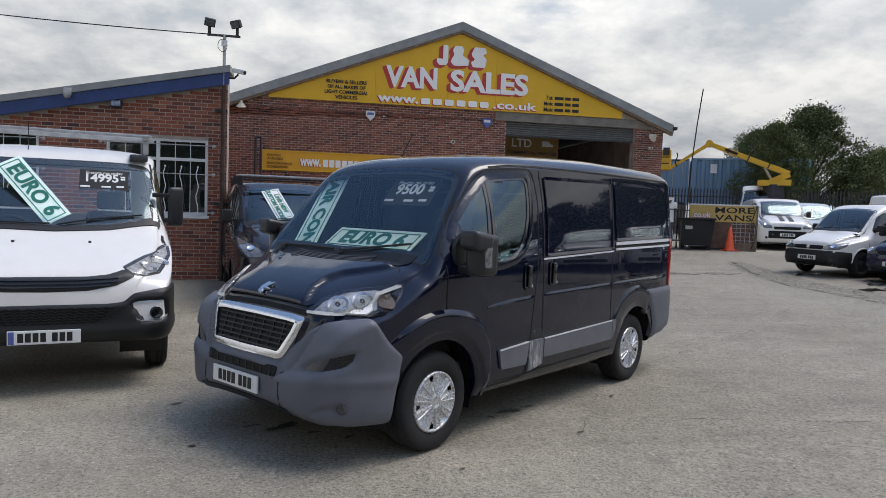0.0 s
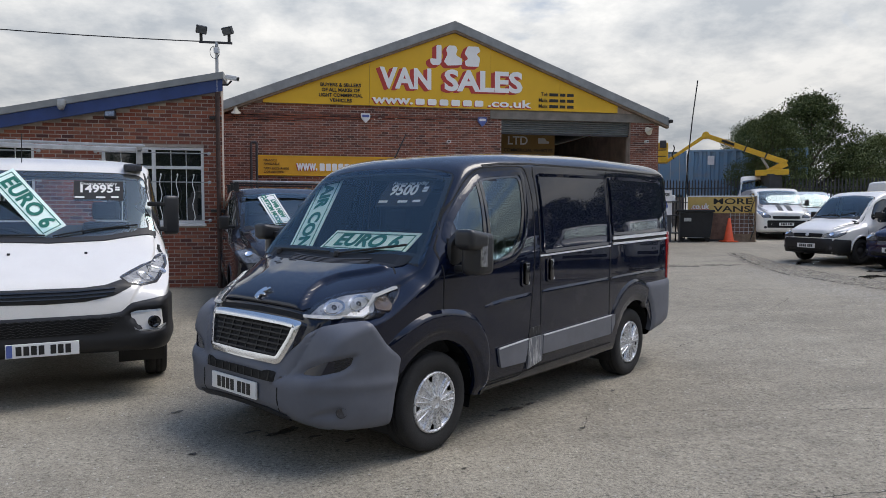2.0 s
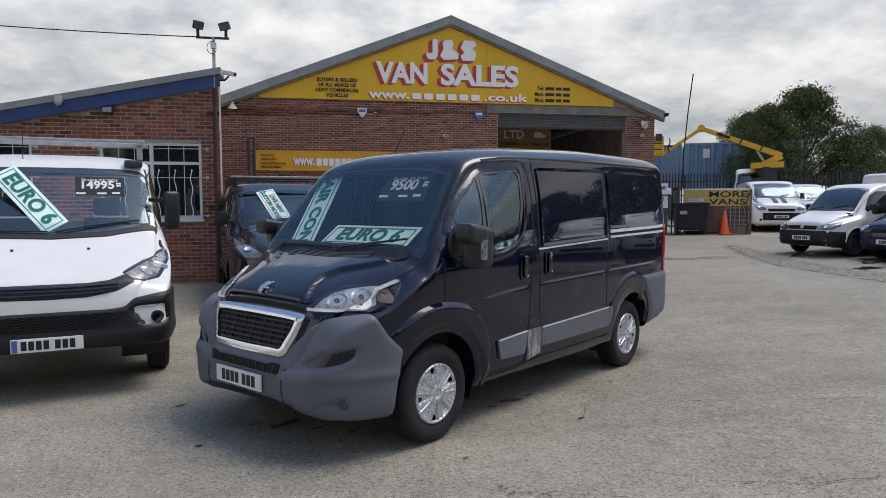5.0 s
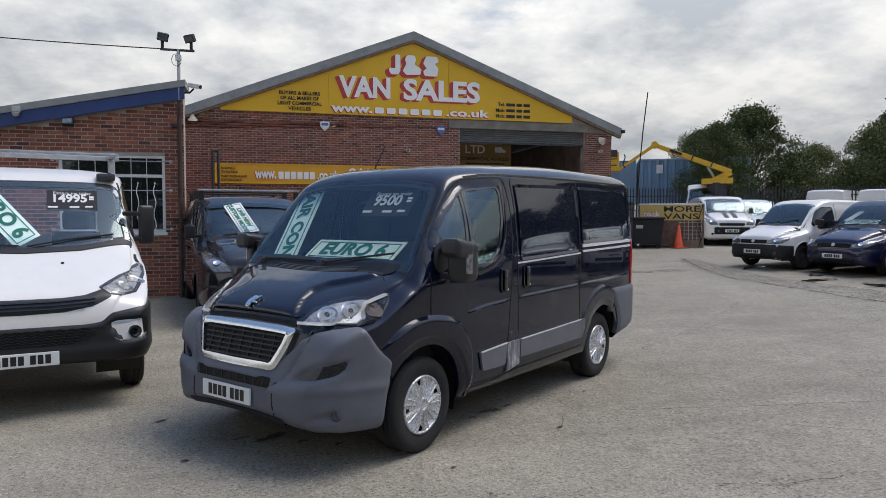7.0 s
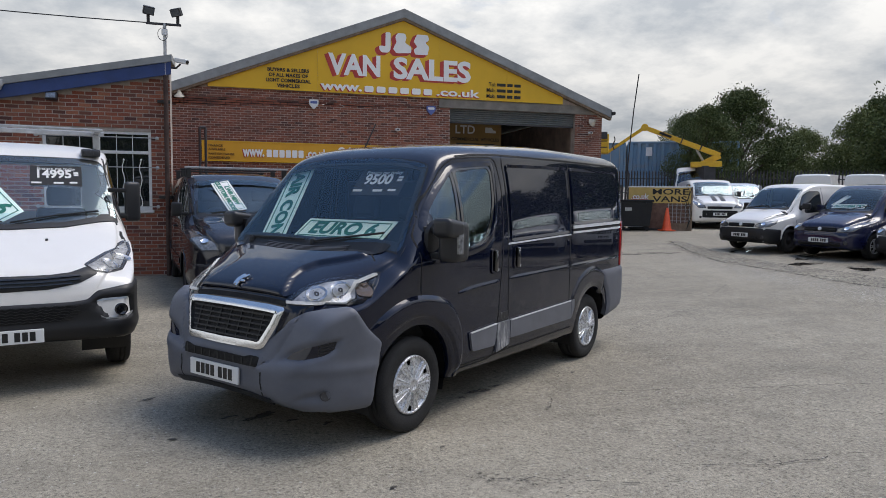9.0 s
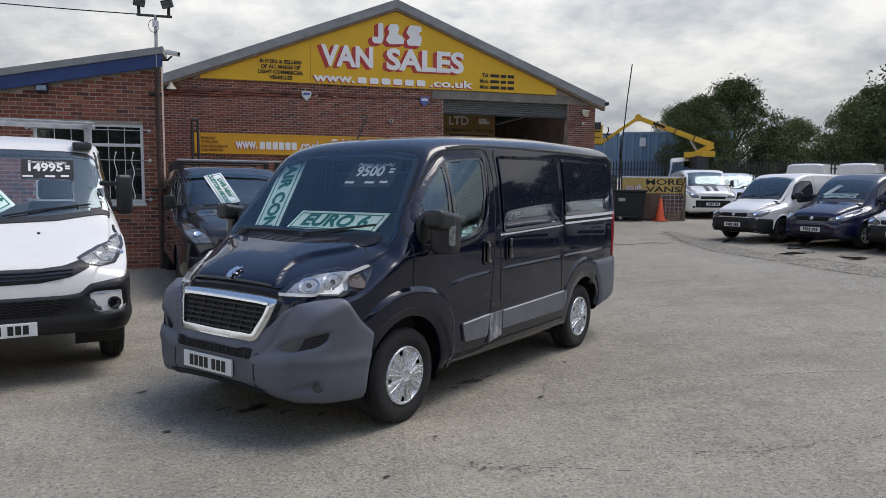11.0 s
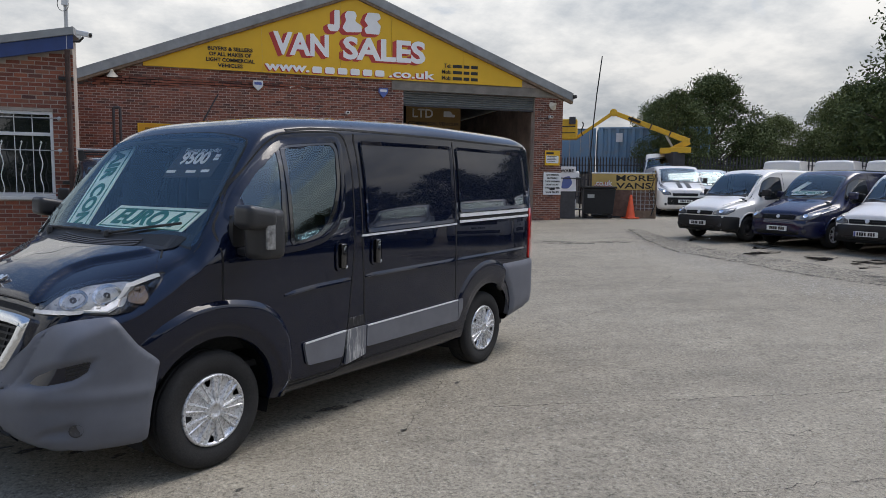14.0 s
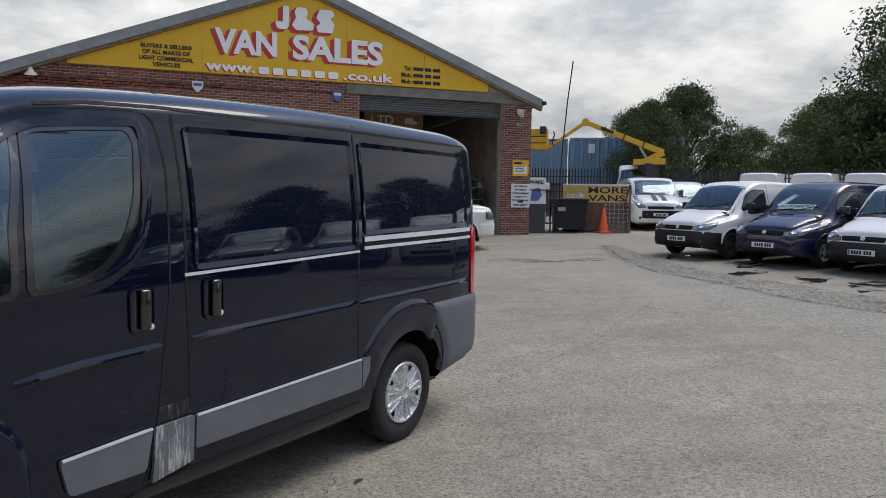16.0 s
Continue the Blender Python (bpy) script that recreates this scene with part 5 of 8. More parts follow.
def barred_window(name, x0, x1, z0, z1):
    """White window with a mullion, a transom, panes and curly steel bars before it."""
    root = thing(name, pose((x0 + x1) / 2, LY, z0), "white framed window with curled white security bars", "window", kind="structure")
    w_, h_ = x1 - x0, z1 - z0
    fr = 0.055
    zt = h_ - 0.40
    for lo, hi in (((-w_ / 2, 0), (w_ / 2, fr)), ((-w_ / 2, h_ - fr), (w_ / 2, h_)), ((-w_ / 2, fr), (-w_ / 2 + fr, h_ - fr)), ((w_ / 2 - fr, fr), (w_ / 2, h_ - fr)), ((-0.035, fr), (0.035, h_ - fr)),
                   ((-w_ / 2 + fr, zt - 0.03), (-0.035, zt + 0.03)), ((0.035, zt - 0.03), (w_ / 2 - fr, zt + 0.03))):
        part("window_frame", box((lo[0], 0.03, lo[1]), (hi[0], 0.11, hi[1]), 0.006), "upvc", root)
    for a, b in ((-w_ / 2 + fr, -0.035), (0.035, w_ / 2 - fr)):
        for c, d in ((fr, zt - 0.03), (zt + 0.03, h_ - fr)):
            part("pane", box((a, 0.065, c), (b, 0.075, d)), "darkglass", root)
            for i in range(1, 3):
                xx = a + (b - a) * i / 3
                part("glazing_bar", box((xx - 0.006, 0.055, c), (xx + 0.006, 0.064, d)), "upvc", root)
    part("window_sill", box((-w_ / 2 - 0.04, -0.05, -0.06), (w_ / 2 + 0.04, 0.12, 0.0), 0.01), "upvc", root)
    for z in (h_ - 0.12, h_ - 0.69, 0.06):
        part("security_bar", rod((-w_ / 2 - 0.08, -0.09, z), (w_ / 2 + 0.12, -0.09, z), 0.010, 6), "steel", root)
        for x in (-w_ / 2 - 0.08, w_ / 2 + 0.12):
            part("bar_fixing", moved(lathe([(0.0, -0.03), (0.035, -0.02), (0.035, 0.0)], 12), pose(x, -0.07, z)), "steel", root)
            part("bar_stay", rod((x, -0.09, z), (x, 0.0, z), 0.012, 6), "steel", root)
    for i in range(6):
        x = -w_ / 2 + 0.18 + i * (w_ - 0.3) / 5.2
        pts = [(x + 0.022 * math.sin(k * 1.3), -0.10, 0.03 + k * (h_ - 0.60) / 10) for k in range(11)]
        part("curled_bar", rods(pts, 0.009, 6), "upvc", root)
        part("bar_tip", moved(lathe([(0.0, 0.03), (0.02, 0.0), (0.0, -0.03)], 8, 'Z'), pose(pts[-1][0], -0.10, pts[-1][2] + 0.02)), "upvc", root)


barred_window("window_1", *W2)
barred_window("window_2", *W1)
structure("window_room", box((-8.3, LY + 0.32, 0.6), (-2.98, LY + 0.36, 3.0)), "inside", "dim room behind the windows")

# main shed: front in pieces round the vehicle door
DX0, DX1, DZ = 5.38, 10.09, 4.72
parts_ = [prism([(-4.9, -0.2), (DX0, -0.2), (DX0, DZ), (-4.9, DZ - 0.35)], FY + 0.012, FY + 0.34, "xz"),
          prism([(DX1, -0.2), (11.16, -0.2), (11.16, DZ), (DX1, DZ)], FY + 0.012, FY + 0.34, "xz"),
          prism([(-3.9, DZ), (11.16, DZ), (11.16, gable_z(11.16) - 0.1), (3.72, 7.75), (-3.9, gable_z(-3.9) - 0.1)], FY + 0.012, FY + 0.34, "xz")]
wall_main = structure("wall_main", merged(parts_), "mortarold", "weathered brown brick gable front of the sales shed")
structure("wall_main_east", box((10.86, FY + 0.34, -0.2), (11.16, FY + 22, 4.85)), "brickold", "brick side wall of the shed")
structure("lining_east", box((10.80, FY + 0.36, 0.3), (10.856, FY + 14, 4.8)), "inside", "stained pale inner face of the shed wall")
structure("wall_main_west", box((-3.9, FY + 0.34, -0.2), (-3.6, FY + 22, 4.85)), "brickold", "brick side wall of the shed")
structure("wall_main_back", prism([(-3.6, -0.2), (10.86, -0.2), (10.86, 5.0), (3.72, 7.7), (-3.6, 5.0)], FY + 21.7, FY + 22, "xz"), "inside", "rear wall inside the shed")
for nm, xa, xb in (("roof_west", -5.0, 3.72), ("roof_east", 3.72, 11.45)):
    p = [(xa, gable_z(xa) - 0.06), (xb, gable_z(xb) - 0.06), (xb, gable_z(xb)), (xa, gable_z(xa))]
    structure(nm, prism(p, FY - 0.20, FY + 22.1, "xz"), "roofsheet", "grey sheet roof of the shed", "roof")
    p = [(xa, gable_z(xa) - 0.28), (xb, gable_z(xb) - 0.28), (xb, gable_z(xb) - 0.063), (xa, gable_z(xa) - 0.063)]
    structure("verge_board", prism(p, FY - 0.20, FY - 0.17, "xz"), "roofsheet", "grey weathered verge board", "trim")
    p = [(xa, gable_z(xa) - 0.36), (xb, gable_z(xb) - 0.36), (xb, gable_z(xb) - 0.064), (xa, gable_z(xa) - 0.064)]
    structure("verge_packing", prism(p, FY - 0.165, FY + 0.008, "xz"), "wood", "dark soffit under the verge", "trim")
structure("lintel", box((4.98, FY - 0.03, DZ), (11.17, FY + 0.10, 5.02), 0.01), "lintel", "stained concrete lintel over the door", "lintel")
structure("eave_gutter", box((11.42, FY - 0.28, 4.72), (11.56, FY + 20, 4.84), 0.03), "black", "black gutter end", "gutter")
# roller shutter, wound nearly up
sh_root = thing("roller_shutter", pose((DX0 + DX1) / 2, FY + 0.16, 4.28), "grey ribbed roller shutter wound up in the doorway", "shutter")
for i in range(6):
    bm = prism([(0.012, 0.0), (-0.004, 0.004), (-0.030, 0.020), (-0.036, 0.042), (-0.022, 0.062), (-0.002, 0.070), (0.012, 0.074)], -(DX1 - DX0) / 2 + 0.01, (DX1 - DX0) / 2 - 0.01, "yz")
    part("slat", moved(bm, pose(0, 0, i * 0.074)), "shutter", sh_root)
part("bottom_rail", box((-(DX1 - DX0) / 2 + 0.01, -0.03, -0.05), ((DX1 - DX0) / 2 - 0.01, 0.03, 0.0), 0.008), "darksteel", sh_root)
structure("shed_floor", box((-3.6, FY + 0.34, 0.30), (10.86, FY + 21.7, ground_z(8, FY) + 0.02)), "lintel", "dusty concrete floor inside the shed", "floor")

# sign over the doorway inside the shed
sg = thing("doorway_sign", pose(7.12, FY + 2.5, 4.08) @ Matrix.Diagonal((1.11, 1, 1.11, 1)), "brown yellow board lettered LTD COMMERCIAL VEHICLES", "sign")
part("board", box((-0.95, 0, -0.42), (0.95, 0.03, 0.42), 0.004), "brownboard", sg)
part("lettering", moved(text_bm("LTD", 0.40, 0.006, 0.008), pose(-0.38, -0.006, 0.16)), "letterwhite", sg)
part("lettering", moved(text_bm("COMMERCIAL VEHICLES", 0.15, 0.006, 0.003, width=1.75), pose(0, -0.006, -0.16)), "ink", sg)
part("van_picture", moved(merged([prism(rounded([(-0.2, -0.08), (0.2, -0.08), (0.2, 0.0), (0.1, 0.02), (0.05, 0.11), (-0.2, 0.11)], 0.03), -0.006, 0.0, "xz")]), pose(0.55, 0, 0.16)), "whitecard", sg)
for x_ in (-0.7, 0.7):
    part("hanger", box((x_ - 0.015, 0.005, 0.42), (x_ + 0.015, 0.025, 2.15)), "darksteel", sg)
part("small_print", moved(box((-0.7, -0.005, -0.03), (0.7, 0.0, 0.03)), pose(0, 0, -0.32)), "ink", sg)

# great yellow gable sign
gs = thing("gable_sign", pose(0, FY - 0.075, 0), "yellow triangular gable sign with white and red lettering", "sign")
seams = [-2.48, 0.9, 3.3, 4.95, 7.4, 9.55]
for xa, xb in zip(seams, seams[1:]):
    zt = lambda x: min(5.30 + (x + 2.48) * 0.355, 5.30 + (9.55 - x) * 0.378)
    pp = [(xa + 0.003, 5.03), (xb - 0.003, 5.03), (xb - 0.003, zt(xb))] + ([(3.72, 7.49)] if xa < 3.72 < xb else []) + [(xa + 0.003, zt(xa))]
    part("sign_panel", prism(pp, 0.0, 0.03, "xz"), "yellow", gs)


def sign_word(root, txt, x0, x1, z0, z1, mat, y=-0.012, bold=0.012, shadow=None, depth=0.012, drop=(-0.10, -0.055)):
    bm = text_bm(txt, (z1 - z0) / 0.72, depth, bold, width=x1 - x0)
    zs = [v.co.z for v in bm.verts]
    k = (z1 - z0) / (max(zs) - min(zs))
    for v in bm.verts:
        v.co.z = (v.co.z - min(zs)) * k + z0
        v.co.x += (x0 + x1) / 2
    if shadow:
        b2 = bm.copy()
        part("letter_shadow", moved(merged([moved(b2.copy(), pose(drop[0] * i / 3, i * 0.0012, drop[1] * i / 3)) for i in (1, 2, 3)]), pose(0, y + 0.006, 0)), shadow, root, "red drop shadow of the letters")
    return part("lettering", moved(bm, pose(0, y, 0)), mat, root)


sign_word(gs, "VAN", 1.27, 2.98, 5.60, 6.30, "letterwhite", bold=0.036, shadow="letterred", drop=(-0.13, -0.06))
sign_word(gs, "SALES", 3.38, 6.08, 5.58, 6.30, "letterwhite", bold=0.036, shadow="letterred", drop=(-0.13, -0.06))
# trade mark above, as plain shapes
for xa, xb, pts in ((2.90, 3.28, [(0.55, 1.0), (1.0, 1.0), (1.0, 0.15), (0.8, 0.0), (0.2, 0.0), (0.0, 0.15), (0.0, 0.32), (0.4, 0.32), (0.55, 0.3)]),
                    (3.36, 3.98, [(0.25, 1.0), (0.65, 1.0), (0.75, 0.8), (0.65, 0.55), (1.0, 0.35), (1.0, 0.05), (0.2, 0.0), (0.0, 0.2), (0.2, 0.55), (0.12, 0.8)]),
                    (4.06, 4.60, [(0.2, 1.0), (0.9, 1.0), (1.0, 0.75), (0.75, 0.62), (1.0, 0.42), (0.9, 0.0), (0.1, 0.0), (0.0, 0.25), (0.25, 0.38), (0.0, 0.62)])):
    pl = rounded([(xa + p[0] * (xb - xa), 6.42 + p[1] * 0.66) for p in pts], 0.05)
    for i in (1, 2, 3):
        part("mark_shadow", prism([(p[0] - 0.04 * i, p[1] - 0.026 * i) for p in grown(pl, 0.02)], -0.009 + 0.0012 * i, 0.0, "xz"), "letterred", gs)
    part("mark", prism(pl, -0.018, -0.009, "xz"), "letterwhite", gs)
sign_word(gs, "www.", 1.00, 2.35, 5.10, 5.30, "letterwhite", bold=0.01, shadow="letterred", drop=(-0.03, -0.03))
for i in range(6):
    xa = 2.42 + i * 0.40
    for m_, dx, y in (("letterred", -0.025, -0.006), ("letterwhite", 0.0, -0.012)):
        part("name_bar", prism(rounded([(xa + dx, 5.10 + dx), (xa + 0.30 + dx, 5.10 + dx), (xa + 0.30 + dx, 5.30 + dx), (xa + dx, 5.30 + dx)], 0.06), y, y + 0.005, "xz"), m_, gs)
sign_word(gs, ".co.uk", 4.84, 6.38, 5.10, 5.36, "letterwhite", bold=0.01, shadow="letterred", drop=(-0.03, -0.03))
for i, (tx, ww) in enumerate((("BUYERS & SELLERS", 1.30), ("OF ALL MAKES OF", 1.22), ("LIGHT COMMERCIAL", 1.40), ("VEHICLES", 0.72))):
    sign_word(gs, tx, -0.03 - ww / 2, -0.03 + ww / 2, 5.60 - i * 0.165, 5.715 - i * 0.165, "ink", bold=0.004)
for i, tx in enumerate(("Tel:", "Mob:", "Mob:")):
    z = 5.52 - i * 0.20
    sign_word(gs, tx, 6.66 + (0.08 if i == 0 else 0), 6.98, z, z + 0.13, "ink", bold=0.003)
    for xa, xb in ((7.04, 7.36), (7.42, 7.62), (7.68, 7.92)):
        part("number_bar", prism([(xa, z + 0.01), (xb, z + 0.01), (xb, z + 0.11), (xa, z + 0.11)], -0.012, -0.004, "xz"), "ink", gs)

# long banner on the wall
bn = thing("wall_banner", pose(0, FY - 0.05, 0), "amber yellow banner board with white lettering on the brick wall", "sign")
part("board", box((-2.68, 0, 2.72), (4.70, 0.03, 3.36), 0.004), "banner", bn)
for lo, hi in (((-2.68, 2.72), (4.70, 2.75)), ((-2.68, 3.33), (4.70, 3.36)), ((-2.68, 2.75), (-2.65, 3.33)), ((4.67, 2.75), (4.70, 3.33))):
    part("banner_edge", box((lo[0], -0.012, lo[1]), (hi[0], 0.0, hi[1])), "yellow", bn)
for i, (tx, ww) in enumerate((("FINANCE", 0.42), ("AVAILABLE", 0.50), ("PART EXCHANGE", 0.78), ("CONSIDERED", 0.64))):
    sign_word(bn, tx, -2.48, -2.48 + ww, 3.17 - i * 0.115 - (0.03 if i > 1 else 0), 3.24 - i * 0.115 - (0.03 if i > 1 else 0), "banner_ink", y=-0.010, bold=0.001)
sign_word(bn, "www.", -1.45, -0.78, 2.88, 3.12, "letterwhite", y=-0.012, bold=0.014, shadow="letterred", drop=(-0.02, -0.02))
for i in range(6):
    xa = -0.72 + i * 0.20
    part("name_bar", prism(rounded([(xa, 2.88), (xa + 0.16, 2.88), (xa + 0.16, 3.12), (xa, 3.12)], 0.03), -0.012, -0.004, "xz"), "letterwhite", bn)
sign_word(bn, ".co.uk", 0.50, 1.22, 2.88, 3.18, "letterwhite", y=-0.012, bold=0.014, shadow="letterred", drop=(-0.02, -0.02))
sign_word(bn, "SALES", 1.55, 2.85, 2.90, 3.27, "letterwhite", y=-0.012, bold=0.014, shadow="letterred", drop=(-0.02, -0.02))


# bricks
def courses(x0, x1, z0, z1, ok, pitch=0.225, rise=0.075, holes=()):
    """Stretcher bond inside a range, kept where ok(xa, xb, z) holds; yields (xa, xb, z)."""
    r_ = int((z1 - z0) / rise)
    for i in range(r_):
        z = z0 + i * rise
        x = x0 - (pitch / 2 if i % 2 else 0)
        while x < x1:
            xa, xb = max(x, x0), min(x + pitch - 0.015, x1)
            for o0, o1, oz0, oz1 in holes:
                if z + 0.065 > oz0 and z < oz1 and xa < o1 and xb > o0:
                    xa, xb = (xa, o0 - 0.004) if o0 - xa > xb - o1 else (o1 + 0.004, xb)
            if xb - xa > 0.03 and ok(xa, xb, z):
                yield xa, xb, z
            x += pitch


def joined_bricks(name, items, y, mat, parent, rnd, depth=0.012):
    vs, fs = [], []
    for xa, xb, z in items:
        yy = y + 0.007 - rnd.uniform(0.0, 0.004)
        s = len(vs)
        za, zb = z + 0.0, z + 0.060
        vs += [(xa, y + depth, za), (xb, y + depth, za), (xb, y + depth, zb), (xa, y + depth, zb),
               (xa + 0.002, yy, za + 0.002), (xb - 0.002, yy, za + 0.002), (xb - 0.002, yy, zb - 0.002), (xa + 0.002, yy, zb - 0.002)]
        fs += [(s + 4, s + 5, s + 6, s + 7), (s, s + 1, s + 5, s + 4), (s + 1, s + 2, s + 6, s + 5), (s + 2, s + 3, s + 7, s + 6), (s + 3, s, s + 4, s + 7)]
    me = bpy.data.meshes.new(name)
    me.from_pydata(vs, [], fs)
    me.materials.append(M[mat])
    ob = new(name, me)
    ob.parent = parent
    ob["kind"] = "stuff"
    return ob


rnd = random.Random(7)
main_ok = lambda xa, xb, z: z + 0.065 < gable_z(max(abs(xa - 3.72), abs(xb - 3.72)) + 3.72) - 0.3 and not (xa < DX1 and xb > DX0 and z < 5.03) and not (z > 5.02 and z < min(5.27 + (xa + 2.48) * 0.355, 5.27 + (9.55 - xb) * 0.378) and xa > -2.45 and xb < 9.5)
joined_bricks("brickwork", list(courses(-4.88, DX0, 0.0, 7.6, main_ok)) + list(courses(DX1, 11.16, 0.0, 5.0, main_ok)), FY, "brickold", wall_main, rnd)


# ---------------------------------------------------------------- other vehicles
def heading(x, y, ux, uy):
    """The pose of a vehicle whose nose is at (x, y) and whose length runs along (ux, uy)."""
    return pose(x, y, ground_z(x + ux * 2, y + uy * 2), 0, 0, math.degrees(math.atan2(uy, ux)))


def van_shell(L, W, H, zn, xc, zc, xw, hw, roof_drop=0.05, boxy=0.84, fine=0.06, zb=0.24, nose_w=0.76):
    h = W / 2
    return Shell(
        top=[(0, 0.60), (0.03, zn * 0.80), (0.08, zn * 0.95), (0.14, zn), (0.14 + (xc - 0.14) * 0.5, zn + (zc - zn) * 0.58), (xc, zc), (xc + (xw - xc) * 0.35, zc + (hw - zc) * 0.37), (xc + (xw - xc) * 0.75, zc + (hw - zc) * 0.80), (xw, hw),
             (xw + 0.3, H - 0.03), (xw + 0.8, H), (L * 0.7, H - 0.005), (L - 0.25, H - roof_drop), (L - 0.08, H - roof_drop - 0.06), (L, H - 0.45)],
        crown=[(0, 0.08), (0.15, 0.10), (xc, 0.15), (xw, 0.13), (L, 0.12)],
        wid=[(0, h * (nose_w - 0.10)), (0.03, h * nose_w), (0.08, h * (nose_w + 0.06)), (0.18, h * max(0.89, nose_w + 0.10)), (0.35, h * 0.95), (0.7, h * 0.985), (1.2, h), (L * 0.8, h), (L - 0.2, h * 0.975), (L, h * 0.90)],
        rw=[(0, h * 0.50), (0.1, h * 0.63), (0.4, h * 0.73), (xc, h * 0.80), (xw, h * (boxy - 0.04)), (xw + 0.5, h * boxy), (L, h * (boxy - 0.02))],
        bot=[(0, zb + 0.12), (0.06, zb + 0.03), (0.3, zb), (1.5, zb + 0.03), (L - 0.6, zb + 0.06), (L, zb + 0.18)],
        belt=zc * 0.80, length=L, fine=fine)


def generic_van(name, m, label, spec, paint_, bumper, wheels, detail, group=""):
    L, W, H, zn, xc, zc, xw, hw = spec
    h = W / 2
    root = thing(name, m, label, "van", group)
    sh = van_shell(*spec, **detail.get("shell", {}))
    kw = detail.get("kw", 0.80)
    ws = rounded([(xc + 0.09, -h * kw), (xc + 0.04, -h * 0.4), (xc + 0.025, 0), (xc + 0.04, h * 0.4), (xc + 0.09, h * kw), (xw - 0.02, h * (kw - 0.10)), (xw + 0.03, 0), (xw - 0.02, -h * (kw - 0.10))], 0.06)
    dx0, dx1 = xc + 0.30, xw + 0.55
    zs = zc - 0.06
    win = rounded([(dx0 + 0.02, zs + 0.06), (xw - 0.12, hw - 0.20), (xw + 0.10, hw - 0.10), (dx1 - 0.10, hw - 0.10), (dx1 - 0.06, zs + 0.02), (dx0 + 0.25, zs - 0.03)], 0.05)
    sh.cut(ws, "top", 0.03)
    rx = [wheels[0], wheels[1]]
    for x in rx:
        sh.arch(x, wheels[2] + 0.02, wheels[2] + 0.065)
    part("body", sh.bm.copy(), paint_, root, smooth=True)
    for x in rx:
        for s in (-1, 1):
            arch_liner(root, x, wheels[2] + 0.02, wheels[2] + 0.075, s * 0.5, s * (h - 0.06))
            arch_lip(root, sh, x, wheels[2] + 0.02, wheels[2] + 0.05, "left" if s < 0 else "right", 0.04, 0.05, math.pi - 0.05, bumper if detail.get("lips") else paint_, 0.01)
    g = part("windscreen", sh.patch(grown(ws, 0.014), "top", 0.006, 0.09, 0.006, fair=5), "glass", root, "clear windscreen", True)
    g.visible_shadow = False
    part("windscreen_surround", sh.patch(grown(ws, 0.025), "top", 0.001, 0.09, 0.012, hole=grown(ws, -0.045)), "black", root)
    cabin(root, xc - 0.05, xw + 0.6, h * 0.82, 0.5, zc - 0.06, xc + 0.12, ((-h * 0.45,), (h * 0.45,)), h * 0.42)
    for f_ in ("left", "right"):
        s = -1 if f_ == "left" else 1
        part("side_window", sh.patch(win, f_, 0.004, 0.08, 0.012, fair=3), "darkglass", root, "dark door glass", True)
        part("window_seal", sh.patch(grown(win, 0.02), f_, 0.002, 0.08, 0.01, hole=grown(win, -0.008)), "black", root)
        part("door_shut_line", sh.strip([(dx1, hw + 0.02), (dx1 + 0.04, zs), (dx1 - 0.02, 0.40), (wheels[0] + wheels[2] + 0.12, 0.40)], f_, 0.010, 0.002, 0.1), "seam", root)
        part("door_shut_line", sh.strip([(xc + 0.16, zs), (xc + 0.12, zs - 0.35)], f_, 0.010, 0.002, 0.1), "seam", root)
        part("door_shut_line", sh.strip([(dx1 + 1.05, H - 0.15), (dx1 + 1.10, 0.45)], f_, 0.010, 0.002, 0.1), "seam", root)
        part("side_moulding", sh.strip([(wheels[0] + wheels[2] + 0.12, 0.55), (wheels[1] - wheels[2] - 0.12, 0.57)], f_, 0.09, 0.014, 0.2, 0.02), bumper, root)
        q, _ = sh.hit(dx1 - 0.12, zs - 0.16, f_)
        part("door_handle", box((-0.09, -0.02, -0.018), (0.09, 0.02, 0.018), 0.012, pose(dx1 - 0.12, q.y + s * 0.02, zs - 0.16)), paint_ if detail.get("bodyhandle") else "black", root)
        if detail.get("rear_windows"):
            for a, b in detail["rear_windows"]:
                part("side_window", sh.patch(rounded([(a, zs + 0.02), (a + 0.02, hw - 0.10), (b, hw - 0.11), (b, zs + 0.02)], 0.05), f_, 0.004, 0.1, 0.01), "darkglass", root)
        mirror_arm(root, xc + 0.42, h - 0.13, zs + 0.14, s, detail.get("mirror", (0.13, 0.19, 0.20)), detail.get("mirrorpaint", "black"), False, False)
        hl = [(s * y, z) for y, z in detail["lamp"]]
        lamp = part("headlight", sh.patch(rounded(hl, 0.02), "front", 0.010, 0.03, 0.03), "lampdark", root, "clear headlight", True)
        part("headlight_lens", sh.patch(rounded(grown(hl, -0.012), 0.02), "front", 0.014, 0.03, 0.006), detail.get("lens", "lensdim"), lamp, smooth=True)
        cy, cz = sum(p[0] for p in hl) / len(hl), sum(p[1] for p in hl) / len(hl)
        q, nr = sh.hit(cy, cz, "front")
        part("reflector", moved(lathe([(0.0, 0.0), (0.035, -0.004), (0.055, -0.010)], 16), Matrix.Translation(q + nr * 0.022) @ nr.to_track_quat('-Y', 'Z').to_matrix().to_4x4()), "chrome", lamp)
        part("bonnet_shut_line", sh.strip([(0.22, s * h * 0.62), (xc * 0.6, s * h * 0.74), (xc, s * h * 0.80)], "top", 0.010, 0.002, 0.1), "seam", root)
